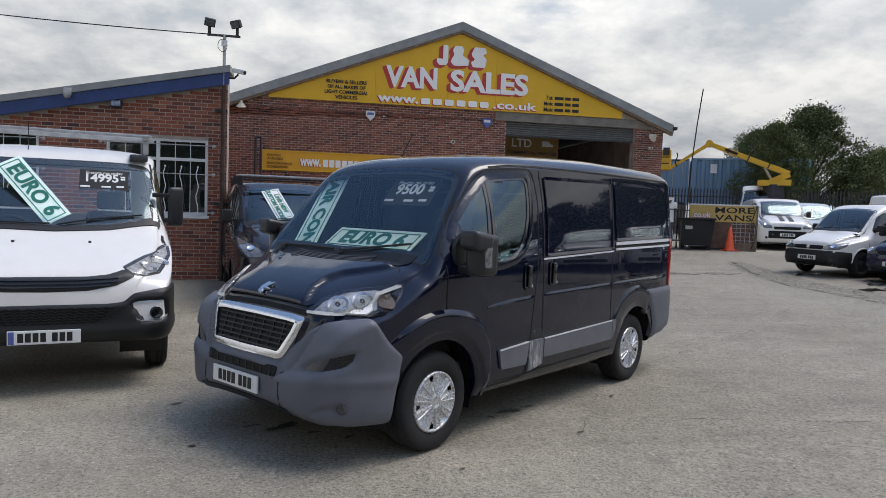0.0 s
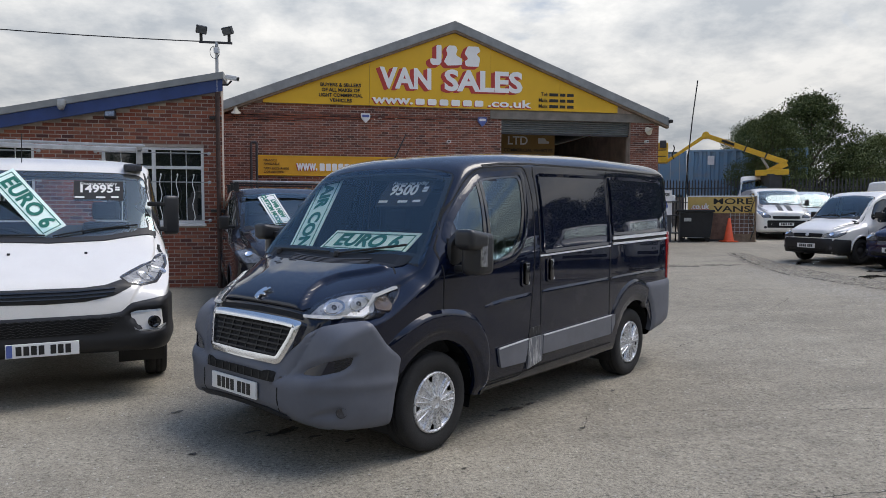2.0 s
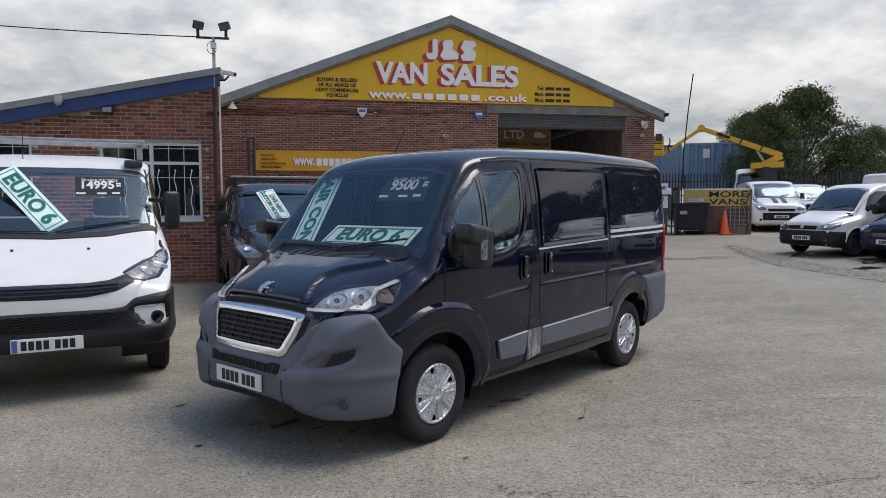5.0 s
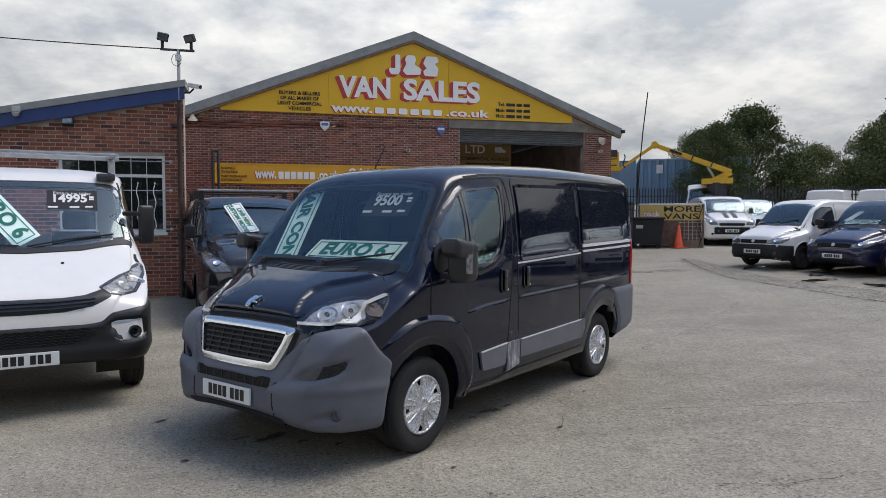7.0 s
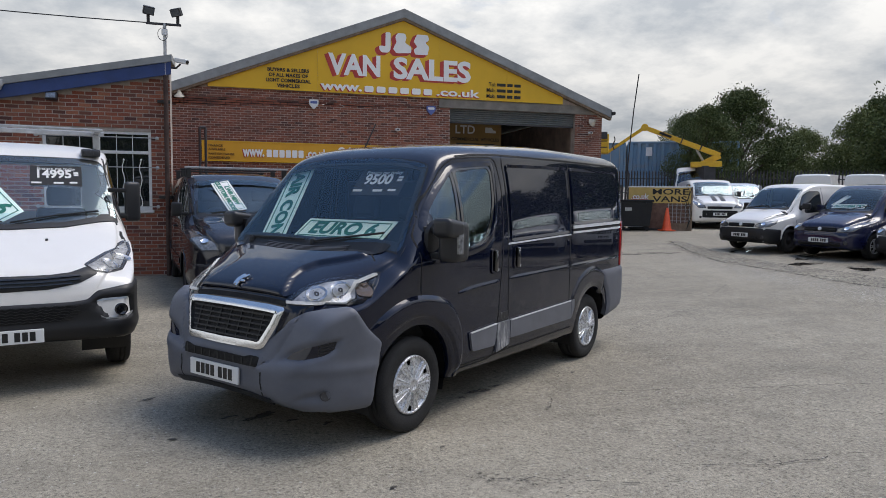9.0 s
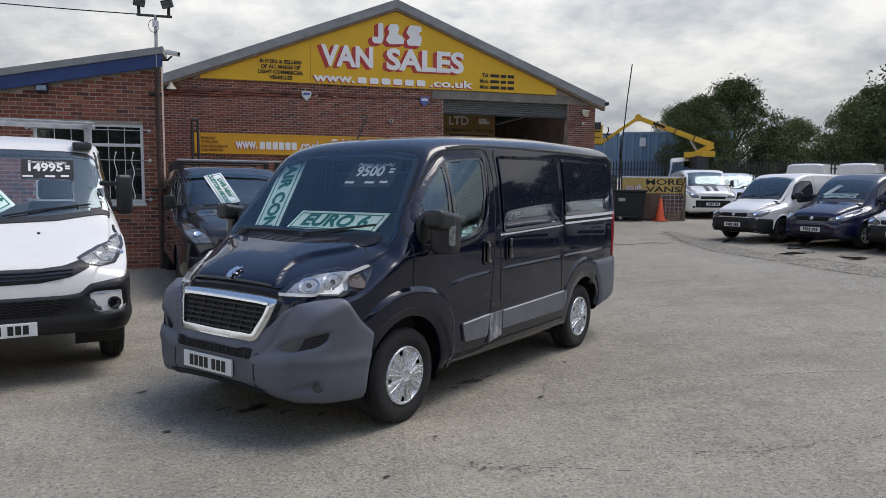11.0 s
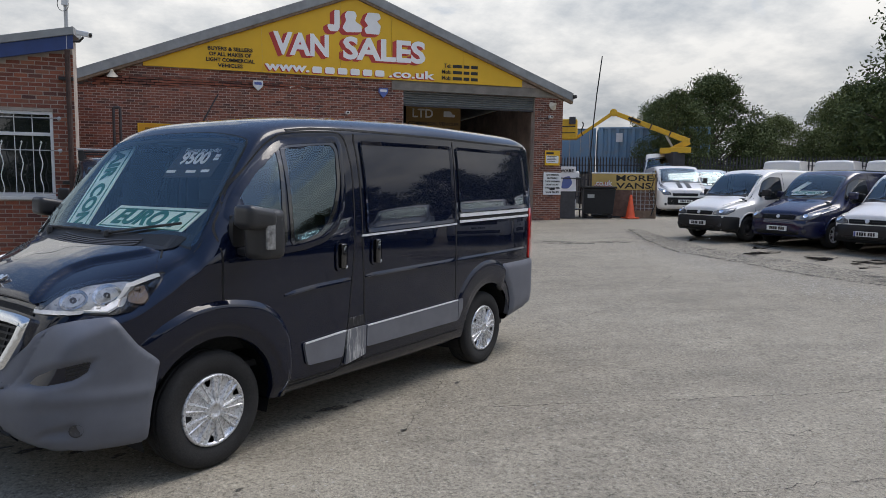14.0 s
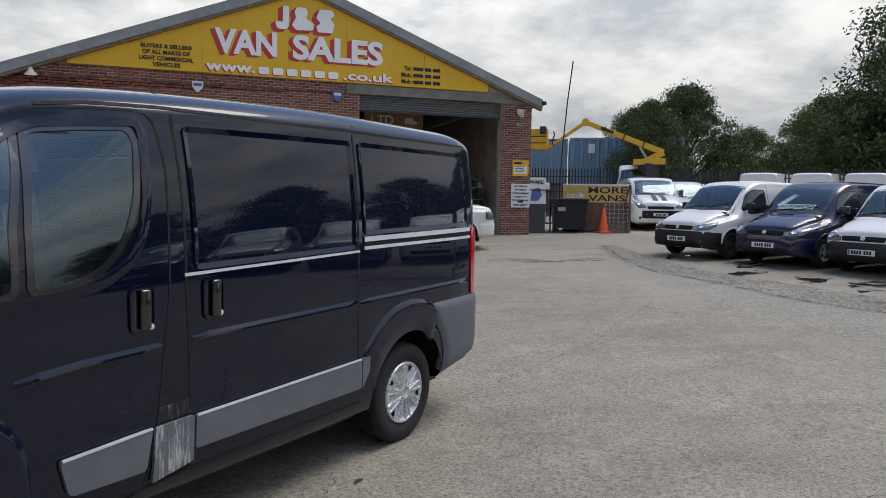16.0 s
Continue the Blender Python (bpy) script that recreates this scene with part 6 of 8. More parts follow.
        if "fog" in detail:
            fy, fz = detail["fog"]
            q, nr = sh.hit(s * fy, fz, "front")
            part("fog_lamp", moved(lathe([(0.0, -0.004), (0.04, -0.004), (0.05, 0.01), (0.05, 0.03)], 14), Matrix.Translation(q + nr * 0.022) @ nr.to_track_quat('-Y', 'Z').to_matrix().to_4x4()), "lampdark", root)
    bz = detail["bumper_top"]
    be_ = NOSE_R * math.atan2(h * 0.98, NOSE_X - (wheels[0] - wheels[2] - 0.075))
    bp = rounded([(-be_, 0.245), (-be_, bz - 0.03), (-0.5, bz), (0.5, bz), (be_, bz - 0.03), (be_, 0.245), (0, 0.245)], 0.03)
    part("front_bumper", sh.patch(bp, "nose", lambda a, b: 0.004 + 0.012 * inset(a, b, bp, 0.02), 0.05, 0.04), bumper, root, smooth=True)
    if "upper_grille" in detail:
        hw_, z0, z1 = detail["upper_grille"]
        gr = part("grille", sh.patch(rounded([(-hw_, z0), (-hw_ * 1.05, z1), (hw_ * 1.05, z1), (hw_, z0)], 0.03), "front", 0.020, 0.05, 0.03), "seam", root, "black slatted grille")
        k = max(2, int((z1 - z0) / 0.035))
        for i in range(1, k):
            z = z0 + (z1 - z0) * i / k
            part("grille_bar", sh.strip([(-hw_ * 0.97, z), (0, z), (hw_ * 0.97, z)], "front", 0.010, 0.030, 0.1, 0.02), detail.get("bar", "black"), gr)
    if "lower_grille" in detail:
        hw_, z0, z1 = detail["lower_grille"]
        gr = part("lower_grille", sh.patch(rounded([(-hw_, z0), (-hw_, z1), (hw_, z1), (hw_, z0)], 0.03), "front", 0.018, 0.06, 0.03), "seam", root)
        for i in range(1, 4):
            z = z0 + (z1 - z0) * i / 4
            part("grille_bar", sh.strip([(-hw_ * 0.97, z), (0, z), (hw_ * 0.97, z)], "front", 0.012, 0.026, 0.1, 0.02), "black", gr)
    if "badge" in detail:
        z, r_ = detail["badge"]
        q, nr = sh.hit(0, z, "front")
        part("round_badge", moved(lathe([(0.0, -0.012), (r_ * 0.8, -0.012), (r_, -0.006), (r_, 0.02)], 20), Matrix.Translation(q + nr * 0.03) @ nr.to_track_quat('-Y', 'Z').to_matrix().to_4x4()), "trim", root, "plain round bright badge")
    number_plate(root, sh, 0.0, detail["plate"], off=0.03, euro=detail.get("euro", False))
    wiper(root, [(xc + 0.05, -0.05), (xc + 0.12, -0.30), (xc + 0.20, -0.55)], sh)
    wiper(root, [(xc + 0.06, 0.55), (xc + 0.08, 0.28), (xc + 0.10, 0.0)], sh)
    part("scuttle", sh.strip([(xc + 0.05, -h * 0.74), (xc - 0.03, 0), (xc + 0.05, h * 0.74)], "top", 0.07, 0.004, 0.08), "black", root)
    add_wheels(root, rx, h - 0.125, wheels[2], 0.20, detail.get("wheel", "steel"))
    part("underbody", box((0.4, -h * 0.72, 0.22), (L - 0.25, h * 0.72, 0.34), 0.02), "black", root)
    return root, sh


CADDY = (4.40, 1.79, 1.87, 0.885, 0.93, 1.15, 1.62, 1.72)
CADDY_D = dict(lamp=[(0.42, 0.665), (0.45, 0.745), (0.62, 0.80), (0.83, 0.845), (0.85, 0.77), (0.78, 0.675), (0.58, 0.645)], bumper_top=0.635, upper_grille=(0.40, 0.66, 0.755), lower_grille=(0.55, 0.31, 0.40), plate=0.445, badge=(0.715, 0.045),
               mirror=(0.11, 0.18, 0.17), fog=(0.66, 0.40), shell=dict(boxy=0.86), lips=False)
ROWV = [(11.65, 11.03), (12.49, 9.20), (13.22, 7.43), (13.55, 5.55)]
UX, UY = 0.98, 0.20
generic_van("small_van", heading(*ROWV[0], UX, UY), "white small van with black bumper parked in the row", CADDY, "white", "black", (0.88, 3.56, 0.315), CADDY_D, "vans in the sales row")
bv, bv_sh = generic_van("small_van", heading(*ROWV[1], UX, UY), "dark blue small van with alloy wheels and body coloured bumper", CADDY, "blue", "blue", (0.88, 3.56, 0.315), dict(CADDY_D, wheel="alloy", mirrorpaint="blue", bodyhandle=True), "vans in the sales row")
generic_van("small_van", heading(*ROWV[2], UX, UY), "white small van with black bumper and blue plate band", CADDY, "white", "black", (0.88, 3.56, 0.315), dict(CADDY_D, euro=True), "vans in the sales row")
VIV = (5.0, 1.96, 1.97, 1.05, 0.95, 1.30, 1.85, 1.83)
VIV_D = dict(lamp=[(0.56, 0.80), (0.58, 0.98), (0.72, 1.04), (0.90, 1.10), (0.90, 0.95), (0.80, 0.82)], bumper_top=0.66, upper_grille=(0.52, 0.70, 0.93), bar="trim", lower_grille=(0.62, 0.34, 0.46), plate=0.57, badge=(0.86, 0.06), shell=dict(boxy=0.86), mirror=(0.14, 0.20, 0.26))
generic_van("panel_van", heading(*ROWV[3], UX, UY), "white panel van with broad chrome-barred grille in the row", VIV, "white", "white", (0.95, 4.05, 0.33), VIV_D, "vans in the sales row")
# high-roof vans behind the row
HIGH = (5.9, 2.0, 2.36, 1.05, 1.0, 1.42, 1.75, 2.15)
HIGH_D = dict(lamp=[(0.60, 0.85), (0.62, 1.0), (0.75, 1.08), (0.90, 1.12), (0.90, 0.95), (0.80, 0.86)], bumper_top=0.70, upper_grille=(0.50, 0.78, 0.98), plate=0.50, shell=dict(boxy=0.82, roof_drop=0.04), mirror=(0.14, 0.2, 0.3))
HX, HY = 0.85, 0.527
for i, (x, y) in enumerate([(25.25, 22.85), (26.85, 21.35), (28.25, 19.75), (29.55, 17.95), (30.5, 15.9)]):
    generic_van("high_roof_van", heading(x + 5.9 * HX, y + 5.9 * HY, -HX, -HY), "white high roof van in the second row", HIGH, "white", "plastic", (0.98, 4.6, 0.34), HIGH_D, "high roof vans behind")

CUST = (4.97, 1.98, 2.0, 1.04, 0.98, 1.30, 1.90, 1.86)
CUST_D = dict(lamp=[(0.52, 0.80), (0.56, 0.90), (0.74, 0.98), (0.92, 1.08), (0.92, 0.96), (0.80, 0.80)], bumper_top=0.62, upper_grille=(0.46, 0.76, 0.86), lower_grille=(0.56, 0.50, 0.70), plate=0.56, badge=(0.93, 0.05), fog=(0.72, 0.44),
              rear_windows=((2.62, 3.40), (3.52, 4.60)), shell=dict(boxy=0.86, fine=0.05), mirror=(0.12, 0.16, 0.22))
card("sale_card", bv.matrix_world @ pose(1.13, 0.0, 1.285, 0, 0, -90) @ pose(0, 0, 0, -57), 0.84, 0.19, ["AUTOMATIC"], "white card lettered AUTOMATIC behind the windscreen", base="whitecard", size=0.13)
card("sale_card", bv.matrix_world @ pose(1.36, 0.36, 1.43, 0, 0, -90) @ pose(0, 0, 0, -57) @ pose(0, 0, 0, 0, -70, 0), 0.50, 0.15, [], "plain pale card leaning in the windscreen", base="whitecard")
# the rest of the row, which shows in the dark paint of the van
REST = dict(CUST_D, rear_windows=())
generic_van("panel_van", heading(13.65, 3.40, UX, UY), "white panel van with black slatted grille in the row", VIV, "white", "white", (0.95, 4.05, 0.33), dict(VIV_D, bar="black"), "vans in the sales row")
generic_van("panel_van", heading(13.5, 1.15, 1, 0.1), "silver panel van with grey bumper in the row", CUST, "silver", "plastic", (0.99, 3.92, 0.33), REST, "vans in the sales row")
generic_van("panel_van", heading(13.3, -1.15, 1, 0.0), "white panel van with black bumper in the row", CUST, "white", "black", (0.99, 3.92, 0.33), REST, "vans in the sales row")
generic_van("panel_van", heading(12.9, -3.45, 1, -0.08), "dark grey panel van at the end of the row", CUST, "darkgrey", "darkgrey", (0.99, 3.92, 0.33), REST, "vans in the sales row")
dk, dk_sh = generic_van("crew_van", heading(-1.02, 5.85, -0.175, 0.985), "dark grey crew van with roof bars parked by the wall", CUST, "darkgrey", "darkgrey", (0.99, 3.92, 0.33), CUST_D)
for i, x in enumerate((1.9, 2.9, 4.1)):
    part("roof_bar", box((x - 0.03, -0.86, 2.06), (x + 0.03, 0.86, 2.09), 0.01), "steel" if i == 0 else "black", dk, "roof bar")
    for s in (-1, 1):
        part("roof_bar_foot", box((x - 0.04, s * 0.80 - 0.04, 1.90), (x + 0.04, s * 0.80 + 0.04, 2.06), 0.01), "black", dk)
card("sale_card", dk.matrix_world @ pose(1.40, 0.22, 1.60, 0, 0, -90) @ pose(0, 0, 0, -48) @ pose(0, 0, 0, 0, 72, 0), 0.74, 0.30, ["LWB NEW", "CUSTOM MODEL"], "white card lettered LWB NEW CUSTOM MODEL in the windscreen", base="whitecard", size=0.10)
wc, wc_sh = generic_van("panel_van", heading(16.65, 18.4, 0.42, 0.907), "white panel van with two black bonnet stripes", CUST, "white", "white", (0.99, 3.92, 0.33), dict(CUST_D, rear_windows=(), lower_grille=(0.66, 0.42, 0.70)))
for y in (-0.26, 0.06):
    part("bonnet_stripe", wc_sh.patch([(0.20, y), (0.90, y), (0.90, y + 0.18), (0.20, y + 0.18)], "top", 0.004, 0.06, 0.006), "ink", wc, "black bonnet stripe")
generic_van("panel_van", heading(19.55, 20.0, 0.36, 0.93), "silver panel van with roof bars in the second row", CADDY, "silver", "silver", (0.88, 3.56, 0.315), dict(CADDY_D))
generic_van("panel_van", heading(23.0, 24.6, 0.6, 0.8), "dark glazed silver van far back in the yard", CADDY, "silver", "plastic", (0.88, 3.56, 0.315), CADDY_D)
generic_van("panel_van", heading(19.5, 24.3, 0.6, 0.8), "white van that carries the yellow boom lift", (5.9, 2.0, 2.72, 1.05, 1.0, 1.42, 1.85, 2.45), "white", "plastic", (0.98, 4.6, 0.34), HIGH_D)
PICK = (5.2, 1.85, 1.78, 1.12, 1.25, 1.25, 2.1, 1.70)
generic_van("pickup_truck", heading(8.25, 14.5, -0.98, 0.20), "white pickup truck parked before the shed door", PICK, "white", "white", (0.90, 4.05, 0.37), dict(lamp=[(0.56, 0.80), (0.56, 1.0), (0.86, 1.0), (0.86, 0.80)], bumper_top=0.72, upper_grille=(0.42, 0.74, 1.0), bar="chrome", plate=0.52, fog=(0.66, 0.50), shell=dict(boxy=0.8, zb=0.34)))

# tipper truck with the white cab
def truck_shell():
    return Shell(
        top=[(0, 0.70), (0.02, 0.84), (0.06, 0.95), (0.12, 1.015), (0.30, 1.105), (0.55, 1.21), (0.78, 1.315), (0.86, 1.37), (1.06, 1.555), (1.36, 1.83), (1.55, 2.0), (1.70, 2.10), (1.95, 2.17), (2.25, 2.18), (2.35, 2.13)],
        crown=[(0, 0.06), (0.3, 0.07), (0.8, 0.07), (1.2, 0.09), (1.6, 0.14), (2.35, 0.15)],
        wid=[(0, 0.78), (0.02, 0.85), (0.06, 0.90), (0.15, 0.945), (0.35, 0.98), (0.7, 1.0), (2.2, 1.0), (2.35, 0.97)],
        rw=[(0, 0.62), (0.1, 0.72), (0.4, 0.81), (0.8, 0.885), (1.2, 0.885), (1.55, 0.87), (2.0, 0.89), (2.35, 0.86)],
        bot=[(0, 0.46), (0.05, 0.425), (0.3, 0.40), (0.9, 0.42), (2.35, 0.45)],
        belt=1.18, length=2.35, fine=0.03, tumble=2.0)


def light_truck(m):
    """Light truck: a white cab with a rear window, mirrors and a flat bed with drop sides."""
    root = thing("light_truck", m, "white light truck with black bumper and green sale card", "truck")
    sh = truck_shell()

    def nose(pts, s):
        return [(NOSE_R * math.atan2(s * y, NOSE_X - x), z) for x, y, z in pts]

    def both(pts):
        return nose(pts, 1) + list(reversed(nose(pts, -1)))
    ws = rounded([(0.955, -0.885), (0.855, -0.45), (0.83, 0), (0.855, 0.45), (0.955, 0.885), (1.56, 0.80), (1.545, 0.4), (1.545, 0), (1.545, -0.4), (1.56, -0.80)], 0.05)
    win = rounded([(1.10, 1.36), (1.20, 1.56), (1.55, 1.90), (1.68, 1.97), (2.06, 1.97), (2.08, 1.34), (1.70, 1.30), (1.40, 1.22)], 0.04)
    sh.cut(ws, "top", 0.03)
    for f_ in ("left", "right"):
        sh.cut(win, f_, 0.02)
    sh.arch(0.98, 0.37, 0.43)
    end = [f for f in sh.bm.faces if len(f.verts) > 8 and f.calc_center_median().x > 2.3]
    bmesh.ops.delete(sh.bm, geom=end, context='FACES')
    part("body", sh.bm.copy(), "white", root, "white painted cab", True)
    part("cab_back", merged([box((2.30, -0.95, 0.46), (2.34, 0.95, 1.46)), box((2.30, -0.84, 1.96), (2.34, 0.84, 2.08)), box((2.30, -0.93, 1.46), (2.34, -0.66, 1.96)), box((2.30, 0.66, 1.46), (2.34, 0.93, 1.96))]), "white", root)
    g = part("windscreen", sh.patch(grown(ws, 0.012), "top", 0.006, 0.06, 0.006, fair=5), "glass", root, "clear windscreen", True)
    g.visible_shadow = False
    part("windscreen_surround", sh.patch(grown(ws, 0.03), "top", 0.002, 0.06, 0.012, hole=grown(ws, -0.045)), "black", root)
    part("cowl", sh.patch(rounded([(0.93, -0.90), (0.82, -0.45), (0.79, 0), (0.82, 0.45), (0.93, 0.90), (0.97, 0.87), (0.875, 0.45), (0.85, 0), (0.875, -0.45), (0.97, -0.87)], 0.01), "top", 0.010, 0.05, 0.012), "black", root)
    cabin(root, 0.75, 2.28, 0.86, 0.55, 1.25, 1.10, ((-0.45,), (0.45,)), 0.42, back=False)
    for f_ in ("left", "right"):
        s = -1 if f_ == "left" else 1
        arch_liner(root, 0.98, 0.37, 0.44, s * 0.55, s * 0.94)
        arch_lip(root, sh, 0.98, 0.37, 0.42, f_, 0.05, 0.0, math.pi, "black", 0.016)
        g = part("side_window", sh.patch(grown(win, 0.004), f_, 0.002, 0.06, 0.008, fair=3), "sideglass", root, "dark door glass", True)
        g.visible_shadow = False
        part("window_seal", sh.patch(grown(win, 0.03), f_, 0.005, 0.06, 0.012, hole=grown(win, -0.008)), "black", root)
        part("door_shut_line", sh.strip([(1.05, 1.50), (1.04, 1.10), (1.40, 0.62), (1.45, 0.48), (2.05, 0.48), (2.12, 0.8), (2.13, 1.5), (2.10, 2.0), (1.66, 2.02), (1.20, 1.66), (1.05, 1.50)], f_, 0.010, 0.002, 0.08), "seam", root)
        part("side_moulding", sh.strip([(1.47, 0.62), (2.05, 0.62)], f_, 0.10, 0.014, 0.1, 0.02), "black", root)
        q, _ = sh.hit(2.0, 1.12, f_)
        part("door_handle", box((-0.09, -0.02, -0.02), (0.09, 0.02, 0.02), 0.012, pose(1.98, q.y + s * 0.02, 1.13)), "black", root)
        mirror_arm(root, 1.16, 0.90, 1.58, s, (0.12, 0.15, 0.40), "mirrorplastic", True, False)
        lp = rounded(nose([(0.19, 0.56, 1.045), (0.28, 0.63, 1.08), (0.40, 0.73, 1.125), (0.58, 0.83, 1.165), (0.76, 0.92, 1.215), (0.73, 0.945, 1.185), (0.60, 0.935, 1.12), (0.44, 0.89, 1.06), (0.28, 0.79, 0.985), (0.21, 0.66, 0.965), (0.16, 0.585, 0.99)], s), 0.012, 2)
        lamp = part("headlight", sh.patch(lp, "nose", 0.004, 0.02, 0.02), "lampdark", root, "clear swept headlight", True)
        part("reflector_bed", sh.patch(grown(lp, -0.012), "nose", 0.007, 0.02, 0.008), "reflector", lamp, smooth=True)
        for c in ((0.30, 0.71, 1.035), (0.44, 0.81, 1.085)):
            ca, cb = nose([c], s)[0]
            el = [(ca + 0.05 * math.cos(math.pi * i / 9), cb + 0.04 * math.sin(math.pi * i / 9)) for i in range(18)]
            part("reflector", sh.patch(el, "nose", lambda a, b, q=el: 0.012 - 0.022 * inset(a, b, q, 0.04), 0.012, 0.01), "mirrorchrome", lamp, smooth=True)
        lens = part("headlight_lens", sh.patch(grown(lp, -0.003), "nose", 0.018, 0.02, 0.004), "lensglass", lamp, smooth=True)
        lens.visible_shadow = False
        part("bonnet_shut_line", sh.strip(nose([(0.76, 0.92, 1.218), (0.88, 0.93, 1.29)], s), "nose", 0.010, 0.003, 0.04), "seam", root)
        part("marker_lamp", box((1.56, s * 0.72 - 0.09, 2.035), (1.70, s * 0.72 + 0.09, 2.115), 0.025), "lampdark", root, "roof marker lamp")
        part("washer_jet", box((0.60, s * 0.30 - 0.012, 1.225), (0.63, s * 0.30 + 0.012, 1.25), 0.004), "ink", root)
    # black wing-shaped grille
    wing = rounded(both([(0.09, 0.0, 0.972), (0.09, 0.3, 0.976), (0.11, 0.45, 0.99), (0.18, 0.57, 1.03), (0.15, 0.62, 0.975), (0.07, 0.50, 0.90), (0.04, 0.30, 0.862), (0.04, 0.0, 0.855)])[1:-1], 0.015, 2)
    gr = part("grille", sh.patch(wing, "nose", lambda a, b: 0.004 + 0.010 * inset(a, b, wing, 0.02), 0.03, 0.02), "black", root, "black slatted wing grille", True)
    for z, hw in ((0.945, 0.52), (0.918, 0.50), (0.890, 0.44)):
        part("grille_bar", sh.strip(nose([(0.09, -hw, z + 0.012), (0.05, -hw * 0.5, z), (0.05, hw * 0.5, z), (0.09, hw, z + 0.012)], 1), "nose", 0.009, 0.024, 0.06, 0.014), "gloss", gr)
    # lower bumper with honeycomb intake, fog lamps in scooped corners
    edge = [(0.02, 0.0, 0.748), (0.03, 0.45, 0.752), (0.04, 0.56, 0.765), (0.06, 0.62, 0.83), (0.13, 0.81, 0.87), (0.30, 0.96, 0.90), (0.50, 0.985, 0.87), (0.555, 0.985, 0.62), (0.54, 0.98, 0.42), (0.2, 0.90, 0.415), (0.03, 0.55, 0.43), (0.01, 0.0, 0.445)]
    bump = rounded(both(edge)[1:-1], 0.02, 2)
    scoops = [nose([(0.05, 0.57, 0.745), (0.05, 0.64, 0.78), (0.14, 0.85, 0.79), (0.15, 0.87, 0.60), (0.04, 0.68, 0.575)], s) for s in (-1, 1)]
    part("front_bumper", sh.patch(bump, "nose", lambda a, b: 0.006 + 0.016 * inset(a, b, bump, 0.016) - 0.030 * max(inset(a, b, q, 0.03) for q in scoops) + 0.012 * math.exp(-((b - 0.53) / 0.05) ** 2), 0.02, 0.04), "black", root, "black plastic bumper", True)
    hon = rounded(both([(0.02, 0.0, 0.732), (0.03, 0.50, 0.722), (0.01, 0.38, 0.60), (0.0, 0.0, 0.595)])[1:-1], 0.012, 2)
    lg = part("lower_grille", sh.patch(hon, "nose", 0.028, 0.05, 0.02), "seam", root, "honeycomb lower intake")
    for i in range(6):
        z = 0.61 + i * 0.022
        hw = 0.37 + (z - 0.60) * 0.9
        line = [((-1 + 2 * j / 28) * hw, z + (0.008 if j % 2 else -0.004)) for j in range(29)]
        part("grille_bar", sh.strip(line, "nose", 0.006, 0.034, 0.05, 0.012), "black", lg)
    for s in (-1, 1):
        part("bumper_insert", sh.patch(rounded(nose([(0.045, 0.61, 0.745), (0.05, 0.635, 0.768), (0.11, 0.79, 0.780), (0.11, 0.795, 0.755)], s), 0.008), "nose", 0.006, 0.03, 0.01), "silver", root)
        part("bumper_blade", sh.strip(nose([(0.05, 0.57, 0.66), (0.05, 0.66, 0.60), (0.10, 0.79, 0.60), (0.16, 0.87, 0.64)], s), "nose", 0.014, 0.020, 0.04, 0.02), "steel", root)
        q, nr = sh.hit(*nose([(0.08, 0.765, 0.665)], s)[0], "nose")
        part("fog_lamp", moved(lathe([(0.0, -0.006), (0.042, -0.006), (0.050, -0.016), (0.056, 0.03)], 20), Matrix.Translation(q + nr * 0.004) @ nr.to_track_quat('-Y', 'Z').to_matrix().to_4x4()), "gloss", root, smooth=True)
    number_plate(root, sh, 0.0, 0.50, off=0.05, euro=True)
    wiper(root, [(0.86, -0.02), (0.93, -0.35), (0.99, -0.74)], sh)
    wiper(root, [(0.90, 0.70), (0.88, 0.34), (0.87, 0.04)], sh)
    add_wheels(root, (0.98, 4.3), 0.875, 0.35, 0.20, "steel")
    part("underbody", box((0.4, -0.5, 0.40), (4.7, 0.5, 0.60), 0.02), "black", root)
    return root


iv = light_truck(heading(-2.98, 1.50, -0.26, 0.966))
price_card(iv, pose(1.30, -0.40, 1.82, 0, 0, -90) @ pose(0, 0, 0, -32), "14995", 0.85)
card("sale_card", iv.matrix_world @ pose(1.12, 0.20, 1.70, 0, 0, -90) @ pose(0, 0, 0, -34) @ pose(0, 0, 0, 0, 55, 0), 0.80, 0.24, ["EURO 6"], "mint green card lettered EURO 6 propped in the cab window", size=0.19)
lad = part("ladder_rack", box((1.75, -0.85, 2.31), (1.78, 0.75, 2.34), 0.01), "steel", iv, "aluminium ladder rack over the cab")
part("rack_rail", box((2.30, -0.9, 2.30), (2.36, 0.8, 2.35), 0.01), "steel", lad)
for y in (-0.8, 0.7):
    part("rack_rail", box((1.81, y - 0.03, 2.30), (2.30, y + 0.03, 2.35), 0.01), "steel", lad)
    part("rack_post", box((2.05, y - 0.03, 2.15), (2.11, y + 0.03, 2.30), 0.01), "steel", lad)
part("roof_aerial", rod((1.72, 0.30, 2.10), (1.76, 0.30, 2.40), 0.005, 6), "black", iv)
part("drop_side", box((2.4, -1.06, 0.78), (4.9, -1.02, 1.12), 0.01), "steel", iv, "aluminium drop side of the bed")
part("drop_side", box((2.4, 1.02, 0.78), (4.9, 1.06, 1.12), 0.01), "steel", iv)
part("bed_floor", box((2.35, -1.02, 0.74), (4.95, 1.02, 0.80), 0.01), "wood", iv)
part("side_latch", box((2.36, -1.09, 0.80), (2.44, -1.06, 1.16), 0.01), "steel", iv)


